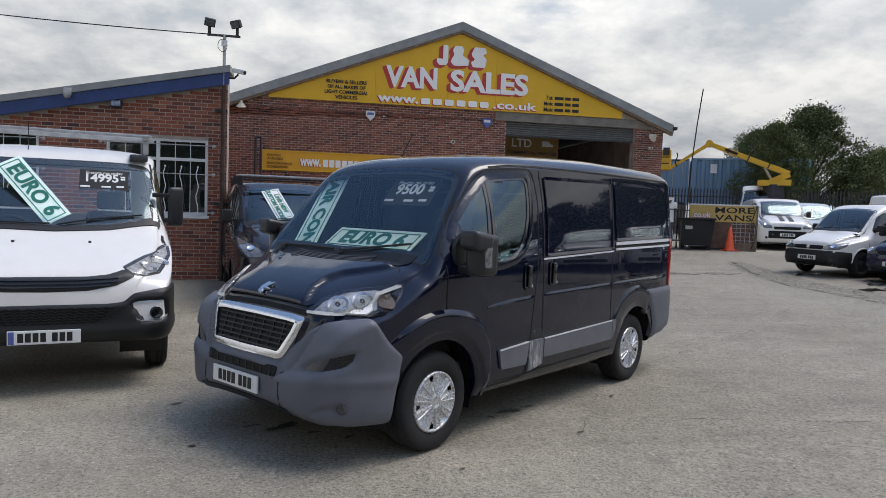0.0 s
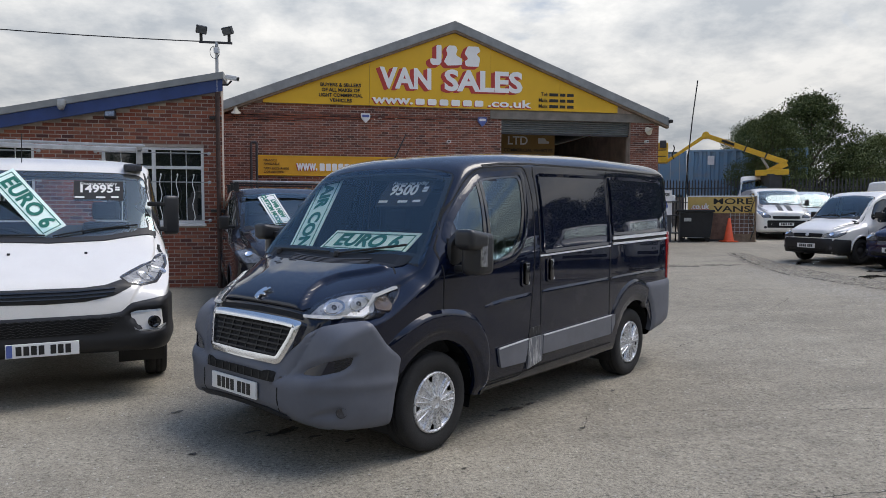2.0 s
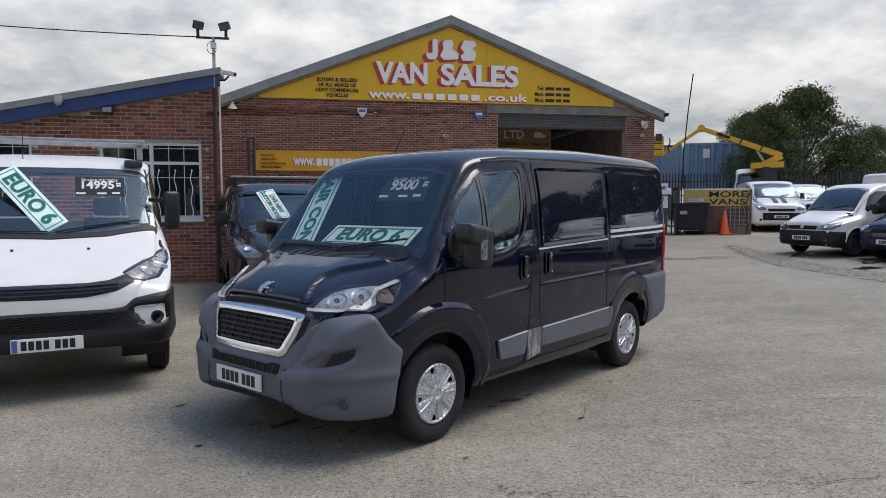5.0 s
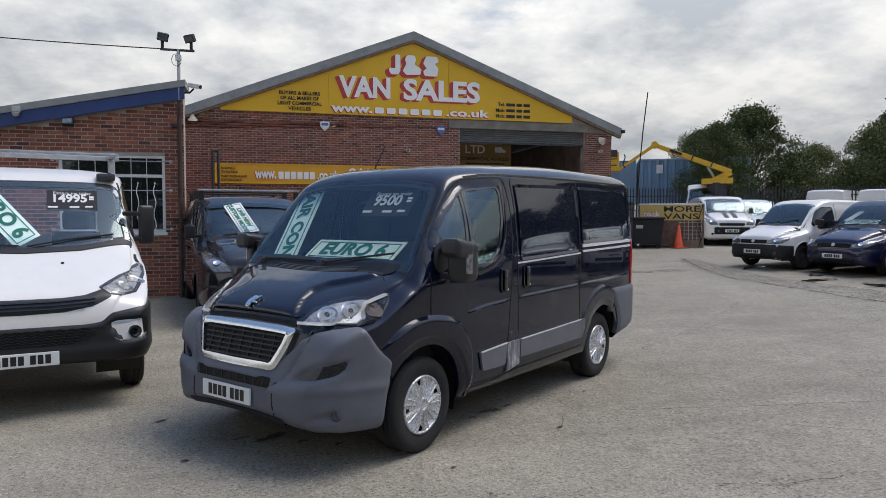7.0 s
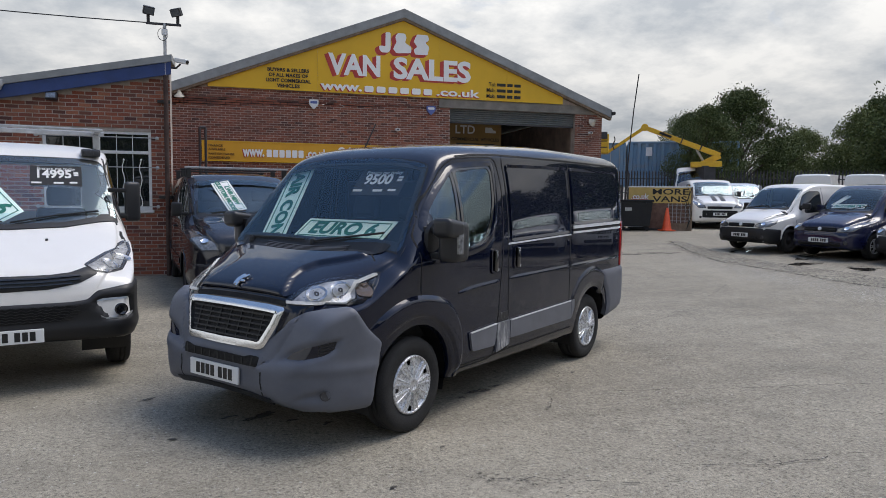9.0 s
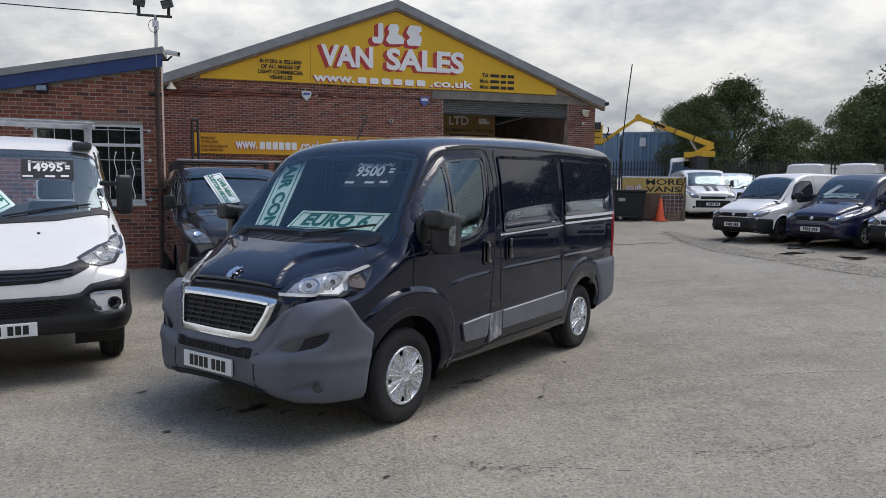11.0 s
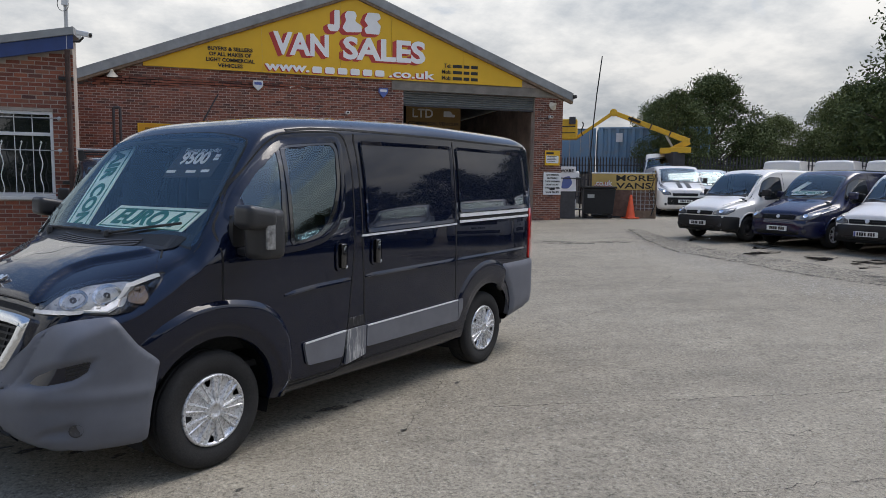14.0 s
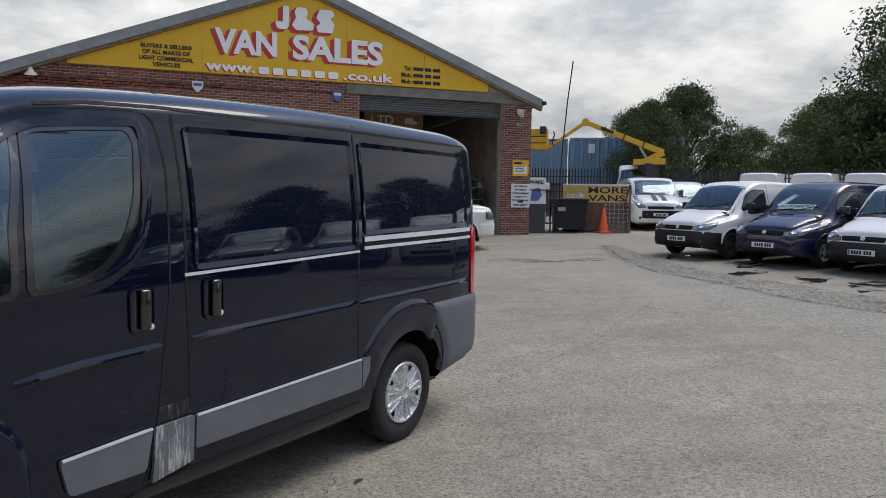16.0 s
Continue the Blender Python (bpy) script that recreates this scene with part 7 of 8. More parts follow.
# ---------------------------------------------------------------- fixtures on the buildings
pole = thing("lamp_pole", pose(-2.72, LY - 0.10, 2.0), "rusty steel pole with twin floodlights on a crossbar", "lamp pole")
part("downpipe", rod((0, 0, -2.0), (0, 0, 1.95), 0.045, 10), "rustpipe", pole, "rusty brown downpipe")
part("pole_tube", rod((0, 0, 1.95), (0, 0, 2.93), 0.032, 10), "steel", pole, "galvanised pole")
part("crossbar", box((-0.33, -0.025, 2.90), (0.30, 0.025, 2.94), 0.005), "darksteel", pole)
part("junction_box", box((-0.05, -0.08, 2.70), (0.06, -0.03, 2.82), 0.01), "upvc", pole)
part("loop_cable", rods([(-0.03 + 0.09 * math.cos(a * 0.5), -0.05, 2.72 + 0.12 * math.sin(a * 0.5)) for a in range(13)], 0.006, 5), "ink", pole)
for x, a in ((-0.29, 18), (0.24, -24)):
    fl = part("floodlight", box((-0.10, -0.05, 0.0), (0.10, 0.05, 0.15), 0.012, pose(x, -0.02, 3.08, 25, a * 0.3, a)), "ink", pole, "black floodlight")
    part("floodlight_glass", box((-0.085, -0.056, 0.015), (0.085, -0.050, 0.135), 0.0, pose(x, -0.02, 3.08, 25, a * 0.3, a)), "floodglass", fl)
    part("floodlight_stem", rod((x, 0, 2.94), (x, -0.01, 3.10), 0.03, 8), "ink", fl)
for z in (1.45, -0.4):
    part("pipe_clip", box((-0.16, 0.0, z - 0.03), (0.07, 0.09, z + 0.03), 0.008), "ink", pole)

for x, y, z, a, nm in ((-2.42, LY - 0.22, 4.22, -50, "white bullet camera on a black bracket under the eave"),):
    cc = thing("security_camera", pose(x, y, z), nm, "camera")
    part("camera_body", box((-0.05, -0.16, -0.045), (0.05, 0.14, 0.045), 0.02, pose(0, 0, 0, 12, 0, -a)), "upvc", cc)
    part("camera_lens", moved(lathe([(0.0, -0.17), (0.035, -0.165), (0.035, -0.13)], 12), pose(0, 0, 0, 12, 0, -a)), "ink", cc)
    part("bracket", rods([(-0.02, 0.05, -0.05), (-0.10, 0.1, -0.12), (-0.26, 0.13, -0.12)], 0.02, 8), "ink", cc)
cc = thing("dome_camera", pose(-5.55, LY - 0.16, pent_roof_z(-5.55) - 0.10), "grey dome camera on the fascia", "camera")
part("base", box((-0.07, -0.06, -0.06), (0.07, 0.03, 0.06), 0.02), "steel", cc)
part("dome", moved(lathe([(0.0, -0.09), (0.05, -0.07), (0.07, -0.02), (0.07, 0.0)], 14, 'Z'), pose(0, -0.05, -0.06)), "steel", cc)
fl = thing("bulkhead_flood", pose(-4.72, LY - 0.07, 3.46), "small grey floodlight on the brick wall", "floodlight")
part("housing", box((-0.10, -0.05, -0.07), (0.10, 0.05, 0.07), 0.015, pose(0, 0, 0, -20)), "darksteel", fl)
part("glass", box((-0.08, -0.058, -0.055), (0.08, -0.051, 0.055), 0, pose(0, 0, 0, -20)), "lens", fl)
part("bracket", box((-0.03, 0.03, -0.03), (0.03, 0.08, 0.03)), "darksteel", fl)
for i, (x, z, c) in enumerate(((0.77, 4.62, "upvc"), (4.69, 4.60, "bluelens"))):
    al = thing("alarm_box", pose(x, FY - 0.05, z), "shield-shaped alarm box on the brick wall", "alarm")
    part("case", prism(rounded([(-0.15, 0.15), (0.15, 0.15), (0.15, 0.0), (0.0, -0.17), (-0.15, 0.0)], 0.04), -0.05, 0.05, "xz"), c, al)
    part("badge", prism(rounded([(-0.11, 0.10), (0.11, 0.10), (0.11, 0.02), (-0.11, 0.02)], 0.03), -0.056, -0.051, "xz"), "bluelens" if c == "upvc" else "upvc", al)
for x, z in ((-3.30, 4.72), (10.62, 4.05), (3.52, 3.90)):
    be = thing("horn_speaker" if z > 4.2 else "security_camera", pose(x, FY - 0.12, z), "cream horn speaker under the verge" if z > 4.2 else "small white camera fixed to the brickwork", "speaker" if z > 4.2 else "camera")
    if z > 4.2:
        part("horn", moved(lathe([(0.03, 0.14), (0.05, 0.08), (0.09, 0.02), (0.16, -0.06), (0.155, -0.05), (0.04, 0.05)], 18, 'Z'), pose(0, -0.02, 0.0, 18)), "creamhorn", be)
    else:
        part("camera_body", box((-0.06, -0.12, -0.045), (0.06, 0.05, 0.045), 0.02), "upvc", be)
        part("camera_eye", box((-0.035, -0.125, -0.025), (0.035, -0.12, 0.025)), "ink", be)
    part("bracket", box((-0.025, 0.0, -0.03), (0.025, 0.12, 0.03)), "steel", be)
be = thing("horn_speaker", pose(10.72, FY - 0.14, 4.45), "cream horn speaker on the door pillar", "speaker")
part("horn", moved(lathe([(0.03, 0.14), (0.05, 0.08), (0.09, 0.02), (0.16, -0.06), (0.155, -0.05), (0.04, 0.05)], 18, 'Z'), pose(0, -0.02, 0.0, 70, 0, 20)), "creamhorn", be)
part("bracket", box((-0.025, 0.0, -0.03), (0.025, 0.14, 0.03)), "steel", be)
ps = thing("warning_sign", pose(10.78, FY - 0.035, 2.64), "yellow warning notice fixed to the pillar", "sign")
part("plate", box((-0.29, 0, -0.26), (0.29, 0.012, 0.26), 0.004), "yellow", ps)
part("notice_field", box((-0.24, -0.004, -0.18), (0.24, 0.0, 0.08)), "whitecard", ps)
for i in range(4):
    part("small_print", box((-0.2, -0.007, 0.04 - i * 0.055), (0.16 - 0.05 * (i % 2), -0.004, 0.06 - i * 0.055)), "ink", ps)
part("heading_bar", box((-0.24, -0.005, 0.13), (0.05, 0.0, 0.20)), "ink", ps)
ps = thing("notice_board", pose(10.80, FY - 0.035, 1.74), "white notice with lines of black capitals on the pillar", "sign")
part("plate", box((-0.34, 0, -0.39), (0.34, 0.012, 0.39), 0.004), "whitecard", ps)
for i, tx in enumerate(("ANY PERSON", "ENTERING", "THESE PREMISES", "DOES SO AT", "THEIR OWN RISK")):
    ww = min(0.60, 0.048 * len(tx))
    sign_word(ps, tx, -ww / 2, ww / 2, 0.28 - i * 0.115, 0.335 - i * 0.115, "ink", y=-0.004, bold=0.002)
sign_word(ps, "VAN SALES", -0.26, 0.26, -0.34, -0.27, "ink", y=-0.004, bold=0.003)
part("name_bar", box((-0.1, -0.004, -0.23), (0.1, 0.0, -0.16)), "ink", ps)

# bars leaning by the wall, seen over the grey van
st = thing("scaffold_stand", pose(-2.15, LY + 1.2, 0.05), "grey steel frame standing behind the dark van", "frame")
for x in (-0.06, 0.06):
    part("upright", rod((x, 0, -0.05), (x, 0, 3.05), 0.028, 8), "darksteel", st)
part("top_bar", rod((-0.06, 0, 3.05), (0.06, 0, 3.05), 0.028, 8), "darksteel", st)

# overhead wire
wire = thing("overhead_cable", pose(0, 0, 0), "thin black overhead cable slung to the lamp pole", "cable")
pts = []
for i in range(25):
    t = i / 24
    pts.append((-3.05 - 14.0 * t, LY - 0.1 + 3.0 * t, 4.93 + 1.55 * t - 0.9 * t * (1 - t)))
part("wire", rods(pts, 0.011, 5), "ink", wire)
ext = thing("cable_pole", pose(-17.05, LY + 2.9, 0.0), "wooden pole that carries the cable", "pole")
part("post", rod((0, 0, 0), (0, 0, 6.6), 0.11, 10, 0.08), "wood", ext)

# ---------------------------------------------------------------- shelf and goods in the doorway
def shelf_unit(x, y, name, label):
    root = thing(name, pose(x, y, ground_z(x, y) + 0.02), label, "shelving")
    for a in (-0.9, 0.9):
        for b in (-0.25, 0.25):
            part("post", box((a - 0.02, b - 0.02, 0), (a + 0.02, b + 0.02, 1.9)), "darksteel", root)
    for z in (0.15, 0.62, 1.08, 1.5):
        part("shelf", box((-0.9, -0.27, z), (0.9, 0.27, z + 0.03)), "steel", root)
    return root


shelf_unit(9.35, FY + 2.2, "workshop_shelf", "steel workshop shelf full of parts inside the doorway")
r6 = random.Random(5)
for z in (0.15, 0.62, 1.08, 1.5):
    x = 8.52
    while x < 10.1:
        wd = r6.uniform(0.12, 0.3)
        ht = r6.uniform(0.12, 0.34)
        zz = ground_z(9.35, FY + 2.2) + 0.05 + z
        b = thing("parts_box", pose(x + wd / 2, FY + 2.2, zz), "small box of parts on the workshop shelf", "box", "boxes on the shelf")
        part("box_body", box((-wd / 2, -0.2, 0), (wd / 2, 0.2, ht), 0.008), r6.choice(["bluelens", "redpaint", "steel", "binblack", "container"]), b)
        part("box_lid", box((-wd / 2 - 0.004, -0.204, ht), (wd / 2 + 0.004, 0.204, ht + 0.015), 0.004), r6.choice(["whitecard", "binblack", "steel"]), b)
        x += wd + 0.05

# ---------------------------------------------------------------- yard goods by the pillar
gz = ground_z(14, 18)
tr = thing("display_trailer", pose(14.27, 18.32, gz, 0, 0, -31), "display trailer with a yellow MORE VANS board above gridded sides", "trailer")
part("sign_board", box((-1.50, -0.03, 1.06), (0.80, 0.03, 1.66), 0.01), "fadedboard", tr, "amber sign board")
for tx, x0, x1, z0, z1 in (("MORE", -0.62, 0.70, 1.39, 1.61), ("VANS", -0.60, 0.66, 1.11, 1.33)):
    sign_word(tr, tx, x0, x1, z0, z1, "ink", y=-0.036, bold=0.005)
sign_word(tr, ".co.uk", -1.42, -0.76, 1.20, 1.42, "letterwhite", y=-0.036, bold=0.01, shadow="letterred", drop=(-0.02, -0.02))
part("top_deck", box((-1.52, -0.04, 1.66), (0.84, 1.5, 1.71), 0.01), "whitecard", tr)
part("rust_panel", box((-0.72, -0.02, 0.08), (-0.05, 0.02, 1.06), 0.005), "rust", tr, "brown rusty panel")
part("bed", box((-1.50, 0.0, 0.02), (0.82, 1.5, 0.12), 0.01), "darksteel", tr)
part("timber_base", box((-0.05, -0.03, 0.0), (0.80, 0.03, 0.30), 0.01), "wood", tr)
part("backing", box((-0.05, 0.03, 0.30), (0.80, 0.05, 1.06)), "rust", tr)
for i in range(6):
    x = -0.02 + i * 0.155
    part("grid_bar", box((x, -0.03, 0.30), (x + 0.02, 0.0, 1.06)), "steel", tr)
for i in range(5):
    z = 0.38 + i * 0.15
    part("grid_bar", box((-0.05, -0.034, z), (0.80, -0.03, z + 0.02)), "steel", tr)
part("corner_post", box((0.80, -0.05, 0.0), (0.86, 0.05, 1.68), 0.01), "wood", tr)
part("side_sheet", box((0.82, 0.05, 0.0), (0.85, 1.5, 1.66)), "whitecard", tr)
for i in range(3):
    part("hanging_cable", rods([(0.66 + 0.05 * i + 0.08 * math.sin(k * 0.9 + i), -0.06, 1.7 - k * 0.16) for k in range(11)], 0.009, 5), "ink", tr)
sn = thing("traffic_cone", pose(14.10, 18.15, ground_z(14.1, 18.15)), "faded orange traffic cone on a square base", "traffic cone")
part("cone_base", box((-0.24, -0.24, 0), (0.24, 0.24, 0.05), 0.015), "orange", sn)
part("cone_body", lathe([(0.19, 0.05), (0.17, 0.09), (0.045, 0.86), (0.03, 0.88), (0.0, 0.88)], 20, 'Z'), "orange", sn, smooth=True)
bn_ = thing("wheelie_bin", pose(13.05, 18.75, ground_z(13.05, 18.75), 0, 0, -25), "large black four wheeled refuse bin with closed lid", "bin")
bm = box((-0.62, -0.48, 0.16), (0.62, 0.48, 1.10), 0.04)
for v in bm.verts:
    k = 0.86 + 0.14 * (v.co.z - 0.16) / 0.94
    v.co.x *= k
    v.co.y *= k
part("bin_body", bm, "binblack", bn_)
part("bin_lid", box((-0.66, -0.53, 1.10), (0.66, 0.53, 1.18), 0.03), "binblack", bn_)
part("bin_label", box((-0.40, -0.475, 0.75), (-0.15, -0.468, 0.88)), "steel", bn_)
for x in (-0.45, 0.45):
    part("bin_handle", box((x - 0.08, -0.56, 1.02), (x + 0.08, -0.48, 1.08), 0.01), "binblack", bn_)
    for y in (-0.34, 0.34):
        part("castor", moved(lathe([(0.0, -0.03), (0.08, -0.03), (0.08, 0.03), (0.0, 0.03)], 14), pose(x, y, 0.08)), "rubber", bn_)
# racking with scrap by the corner of the shed
rk = thing("scrap_rack", pose(11.95, 19.1, ground_z(11.95, 19.1), 0, 0, -20), "steel rack loaded with old van parts beside the shed", "rack")
for a in (-0.55, 0.55):
    for b in (-0.4, 0.4):
        part("post", box((a - 0.025, b - 0.025, 0), (a + 0.025, b + 0.025, 1.55)), "darksteel", rk)
for z in (0.3, 0.95, 1.45):
    part("shelf", box((-0.58, -0.42, z), (0.58, 0.42, z + 0.04)), "darksteel", rk)
for i, (x, z, sx, sz, c) in enumerate(((-0.33, 0.34, 0.26, 0.38, "whitecard"), (0.15, 0.34, 0.34, 0.36, "steel"), (0.0, 0.99, 0.5, 0.22, "redpaint"), (-0.42, 0.99, 0.2, 0.25, "binblack"), (0.1, 1.49, 0.62, 0.24, "whitecard"))):
    sc = thing("scrap_part", rk.matrix_world @ pose(x, -0.1, z), "worn plastic van panel lying on the rack", "van part", "parts on the rack")
    part("panel", box((-sx / 2, -0.2, 0), (sx / 2, 0.2, sz), 0.06), c, sc)
    part("flange", box((-sx / 2 - 0.03, -0.22, 0.0), (sx / 2 + 0.03, 0.22, 0.03), 0.01), "steel", sc)
aw = thing("leaning_sign", pose(11.75, 18.70, ground_z(11.6, 18.75) + 1.0, -6, 0, -15), "white board with a blue picture leaning on the rack", "sign")
part("board", box((-0.33, 0, 0), (0.33, 0.02, 0.92), 0.005), "whitecard", aw)
part("picture", prism(rounded([(-0.22, 0.1), (0.05, 0.1), (0.2, 0.3), (0.1, 0.58), (-0.15, 0.5)], 0.08), -0.006, 0.0, "xz"), "bluelens", aw)
sign_word(aw, "WARE", -0.25, 0.25, 0.70, 0.82, "ink", y=-0.006, bold=0.006)
part("prop", box((-0.30, 0.02, -1.0), (0.30, 0.06, 0.4)), "darksteel", aw)
# tall whip mast
ms = thing("whip_mast", pose(12.67, 18.75, ground_z(12.67, 18.75)), "tall thin black whip mast leaning in the wind", "mast")
part("mast_tube", rods([(0, 0, 0), (0.0, 0, 1.9), (0.08, 0, 3.2), (0.21, 0, 4.6), (0.38, 0, 5.95)], 0.022, 6), "ink", ms)
part("mast_foot", box((-0.15, -0.15, 0), (0.15, 0.15, 0.08), 0.02), "darksteel", ms)

# ---------------------------------------------------------------- boom lift
bl = thing("boom_lift", pose(0, 0, 0), "yellow articulated boom lift with basket above the parked vans", "boom lift")


def girder(a, b, w_, h_, taper=1.0):
    a, b = Vector(a), Vector(b)
    d = b - a
    bm = box((0, -w_ / 2, -h_ / 2), (d.length, w_ / 2, h_ / 2), 0.02)
    for v in bm.verts:
        if v.co.x > d.length / 2:
            v.co.y *= taper
            v.co.z *= taper
    x = d.normalized()
    y = Vector((0, 0, 1)).cross(x).normalized()
    m = Matrix((x, y, x.cross(y))).transposed().to_4x4()
    m.translation = a
    return moved(bm, m)


EL, BA, BK, TU = (18.54, 27.12, 5.43), (21.66, 25.10, 3.95), (16.98, 28.10, 4.16), (20.49, 25.85, 3.48)
up = part("upper_boom", girder(BA, EL, 0.24, 0.27, taper=0.8), "liftyellow", bl, "thick yellow boom")
part("boom_number", girder(Vector(EL).lerp(Vector(BA), 0.2) + Vector((-0.1, -0.17, 0)), Vector(EL).lerp(Vector(BA), 0.36) + Vector((-0.1, -0.17, 0)), 0.01, 0.12), "ink", up)
part("fly_boom", girder(EL, BK, 0.16, 0.17, taper=0.8), "liftyellow", bl)
part("elbow_block", moved(lathe([(0.0, -0.16), (0.18, -0.16), (0.18, 0.16), (0.0, 0.16)], 18), pose(*EL, 0, 0, -30)), "liftyellow", bl)
part("ram", rod(Vector(BA).lerp(Vector(EL), 0.30) + Vector((0, 0, -0.15)), Vector(TU) + Vector((0.6, -0.3, 0.1)), 0.06, 10), "steel", bl, "bright hydraulic ram")
part("knuckle", girder(BA, (20.86, 25.63, 3.45), 0.28, 0.30), "liftyellow", bl)
part("turntable", girder(TU, (21.72, 25.04, 3.52), 0.7, 0.28), "liftyellow", bl)
part("pedestal", box((-0.35, -0.35, 2.6), (0.35, 0.35, 3.42), 0.03, pose(21.08, 25.43, 0)), "darksteel", bl)
bk = part("basket", box((-0.50, -0.42, 0.0), (0.50, 0.42, 1.02), 0.05, pose(16.56, 28.27, 4.07, 0, 0, -30)), "liftyellow", bl, "yellow basket")
part("basket_hose", rods([(17.05 + 0.06 * math.sin(k), 27.60, 4.95 - 0.1 * k) for k in range(8)], 0.03, 6), "ink", bk)

for z in (0.30, 0.62):
    part("basket_slot", box((-0.42, -0.425, z), (0.42, -0.418, z + 0.05), 0.0, pose(16.56, 28.27, 4.07, 0, 0, -30)), "ink", bk)
part("control_box", box((0.10, -0.55, 0.75), (0.42, -0.42, 1.12), 0.02, pose(16.56, 28.27, 4.07, 0, 0, -30)), "darksteel", bk)
for k in (0.25, 0.5, 0.75):
    part("hose_clip", girder(Vector(EL).lerp(Vector(BA), k - 0.008) + Vector((0, 0, 0.02)), Vector(EL).lerp(Vector(BA), k + 0.008) + Vector((0, 0, 0.02)), 0.27, 0.29), "darksteel", up)

# ---------------------------------------------------------------- containers and fence behind
def shipping_container(x, y, z, rz, label, L_=6.06):
    root = thing("shipping_container", pose(x, y, z, 0, 0, rz), label, "container", "stacked containers")
    W_, H_ = 2.44, 2.59
    for nm, y0, s in (("side_wall", 0.0, -1), ("side_wall", W_, 1)):
        bm = bmesh.new()
        prev = None
        x_ = 0.1
        k = 0
        while x_ <= L_ - 0.1:
            d = 0.0 if k % 4 in (0, 1) else 0.09
            cur = [bm.verts.new((x_, y0 - s * d, 0.12)), bm.verts.new((x_, y0 - s * d, H_ - 0.12))]
            if prev:
                bm.faces.new((prev[0], cur[0], cur[1], prev[1]))
            prev = cur
            x_ += 0.16 if k % 2 == 0 else 0.06
            k += 1
        part(nm, bm, "container", root, "corrugated blue side")
    for xx in (0.0, L_ - 0.12):
        for yy in (-0.01, W_ - 0.11):
            part("corner_post", box((xx, yy, 0), (xx + 0.12, yy + 0.12, H_), 0.01), "container", root)
    for z_ in (0.0, H_ - 0.12):
        for yy in (-0.01, W_ - 0.11):
            part("rail", box((0.12, yy, z_), (L_ - 0.12, yy + 0.12, z_ + 0.12), 0.01), "container", root)
    part("roof", box((0.0, 0.05, H_ - 0.06), (L_, W_ - 0.05, H_ - 0.02)), "container", root)
    for i in range(2):
        d = part("door", box((-0.03, 0.12 + i * 1.1, 0.12), (0.02, 1.20 + i * 1.1, H_ - 0.12), 0.01), "container", root, "blue end door")
        for yy in (0.35, 0.85):
            part("locking_bar", rod((-0.06, yy + i * 1.1, 0.15), (-0.06, yy + i * 1.1, H_ - 0.15), 0.02, 6), "steel", d)
    part("end_wall", box((L_ - 0.04, 0.1, 0.1), (L_, W_ - 0.1, H_ - 0.1)), "container", root)
    part("label_panel", box((1.0, -0.02, 1.75), (1.35, -0.005, 2.25)), "whitecard", root)
    return root


for cx, cy, cz, rz, lab in ((19.9, 31.0, 2.45, -29, "faded blue corrugated shipping container on a plinth behind the fence"), (19.78, 31.06, 2.40, 61, "blue shipping container standing end-on with closed doors")):
    g0 = ground_z(cx, cy) - 0.3
    plinth = thing("concrete_plinth", pose(cx, cy, g0, 0, 0, rz), "rough concrete plinth that carries the container", "plinth")
    part("block", box((0.1, 0.05, 0), (5.96, 2.40, cz - g0), 0.03), "lintel", plinth)
    shipping_container(cx, cy, cz, rz, lab)

fn = thing("palisade_fence", pose(11.2, 32.58, 0), "dark steel palisade fence along the rear boundary", "fence")
fd = Vector((0.846, -0.533, 0))
pale = prism([(-0.032, 0.05), (0.032, 0.05), (0.032, 2.45), (0.0, 2.58), (-0.032, 2.45)], -0.004, 0.004, "xz")
pale_me = mesh_of(pale, "pale", "darksteel")
post_me = mesh_of(box((-0.05, -0.05, 0), (0.05, 0.05, 2.4)), "post", "darksteel")
ang = math.degrees(math.atan2(fd.y, fd.x))
for i in range(230):
    p = fd * (i * 0.155)
    o = new("pale", pale_me)
    o.parent = fn
    o.matrix_local = pose(p.x, p.y, ground_z(11.2 + p.x, 32.58 + p.y), 0, 0, ang)
    if i % 18 == 0:
        o = new("post", post_me)
        o.parent = fn
        q = p + Vector((0.05, 0.08, 0))
        o.matrix_local = pose(q.x, q.y, ground_z(11.2 + p.x, 32.58 + p.y), 0, 0, ang)
for z in (0.45, 1.35, 2.1):
    part("rail", girder(Vector((0, 0.03, z + ground_z(11.2, 32.58))), fd * 35.7 + Vector((0, 0.03, z + ground_z(11.2, 32.58))), 0.03, 0.05), "darksteel", fn)

# low wall and mesh fence far back, closing the yard
structure("yard_wall_east", box((-0.2, -20, -0.5), (0.2, 26, 1.6), 0, pose(46.0, 2.0, 0.3)), "lintel", "low boundary wall behind the trees")


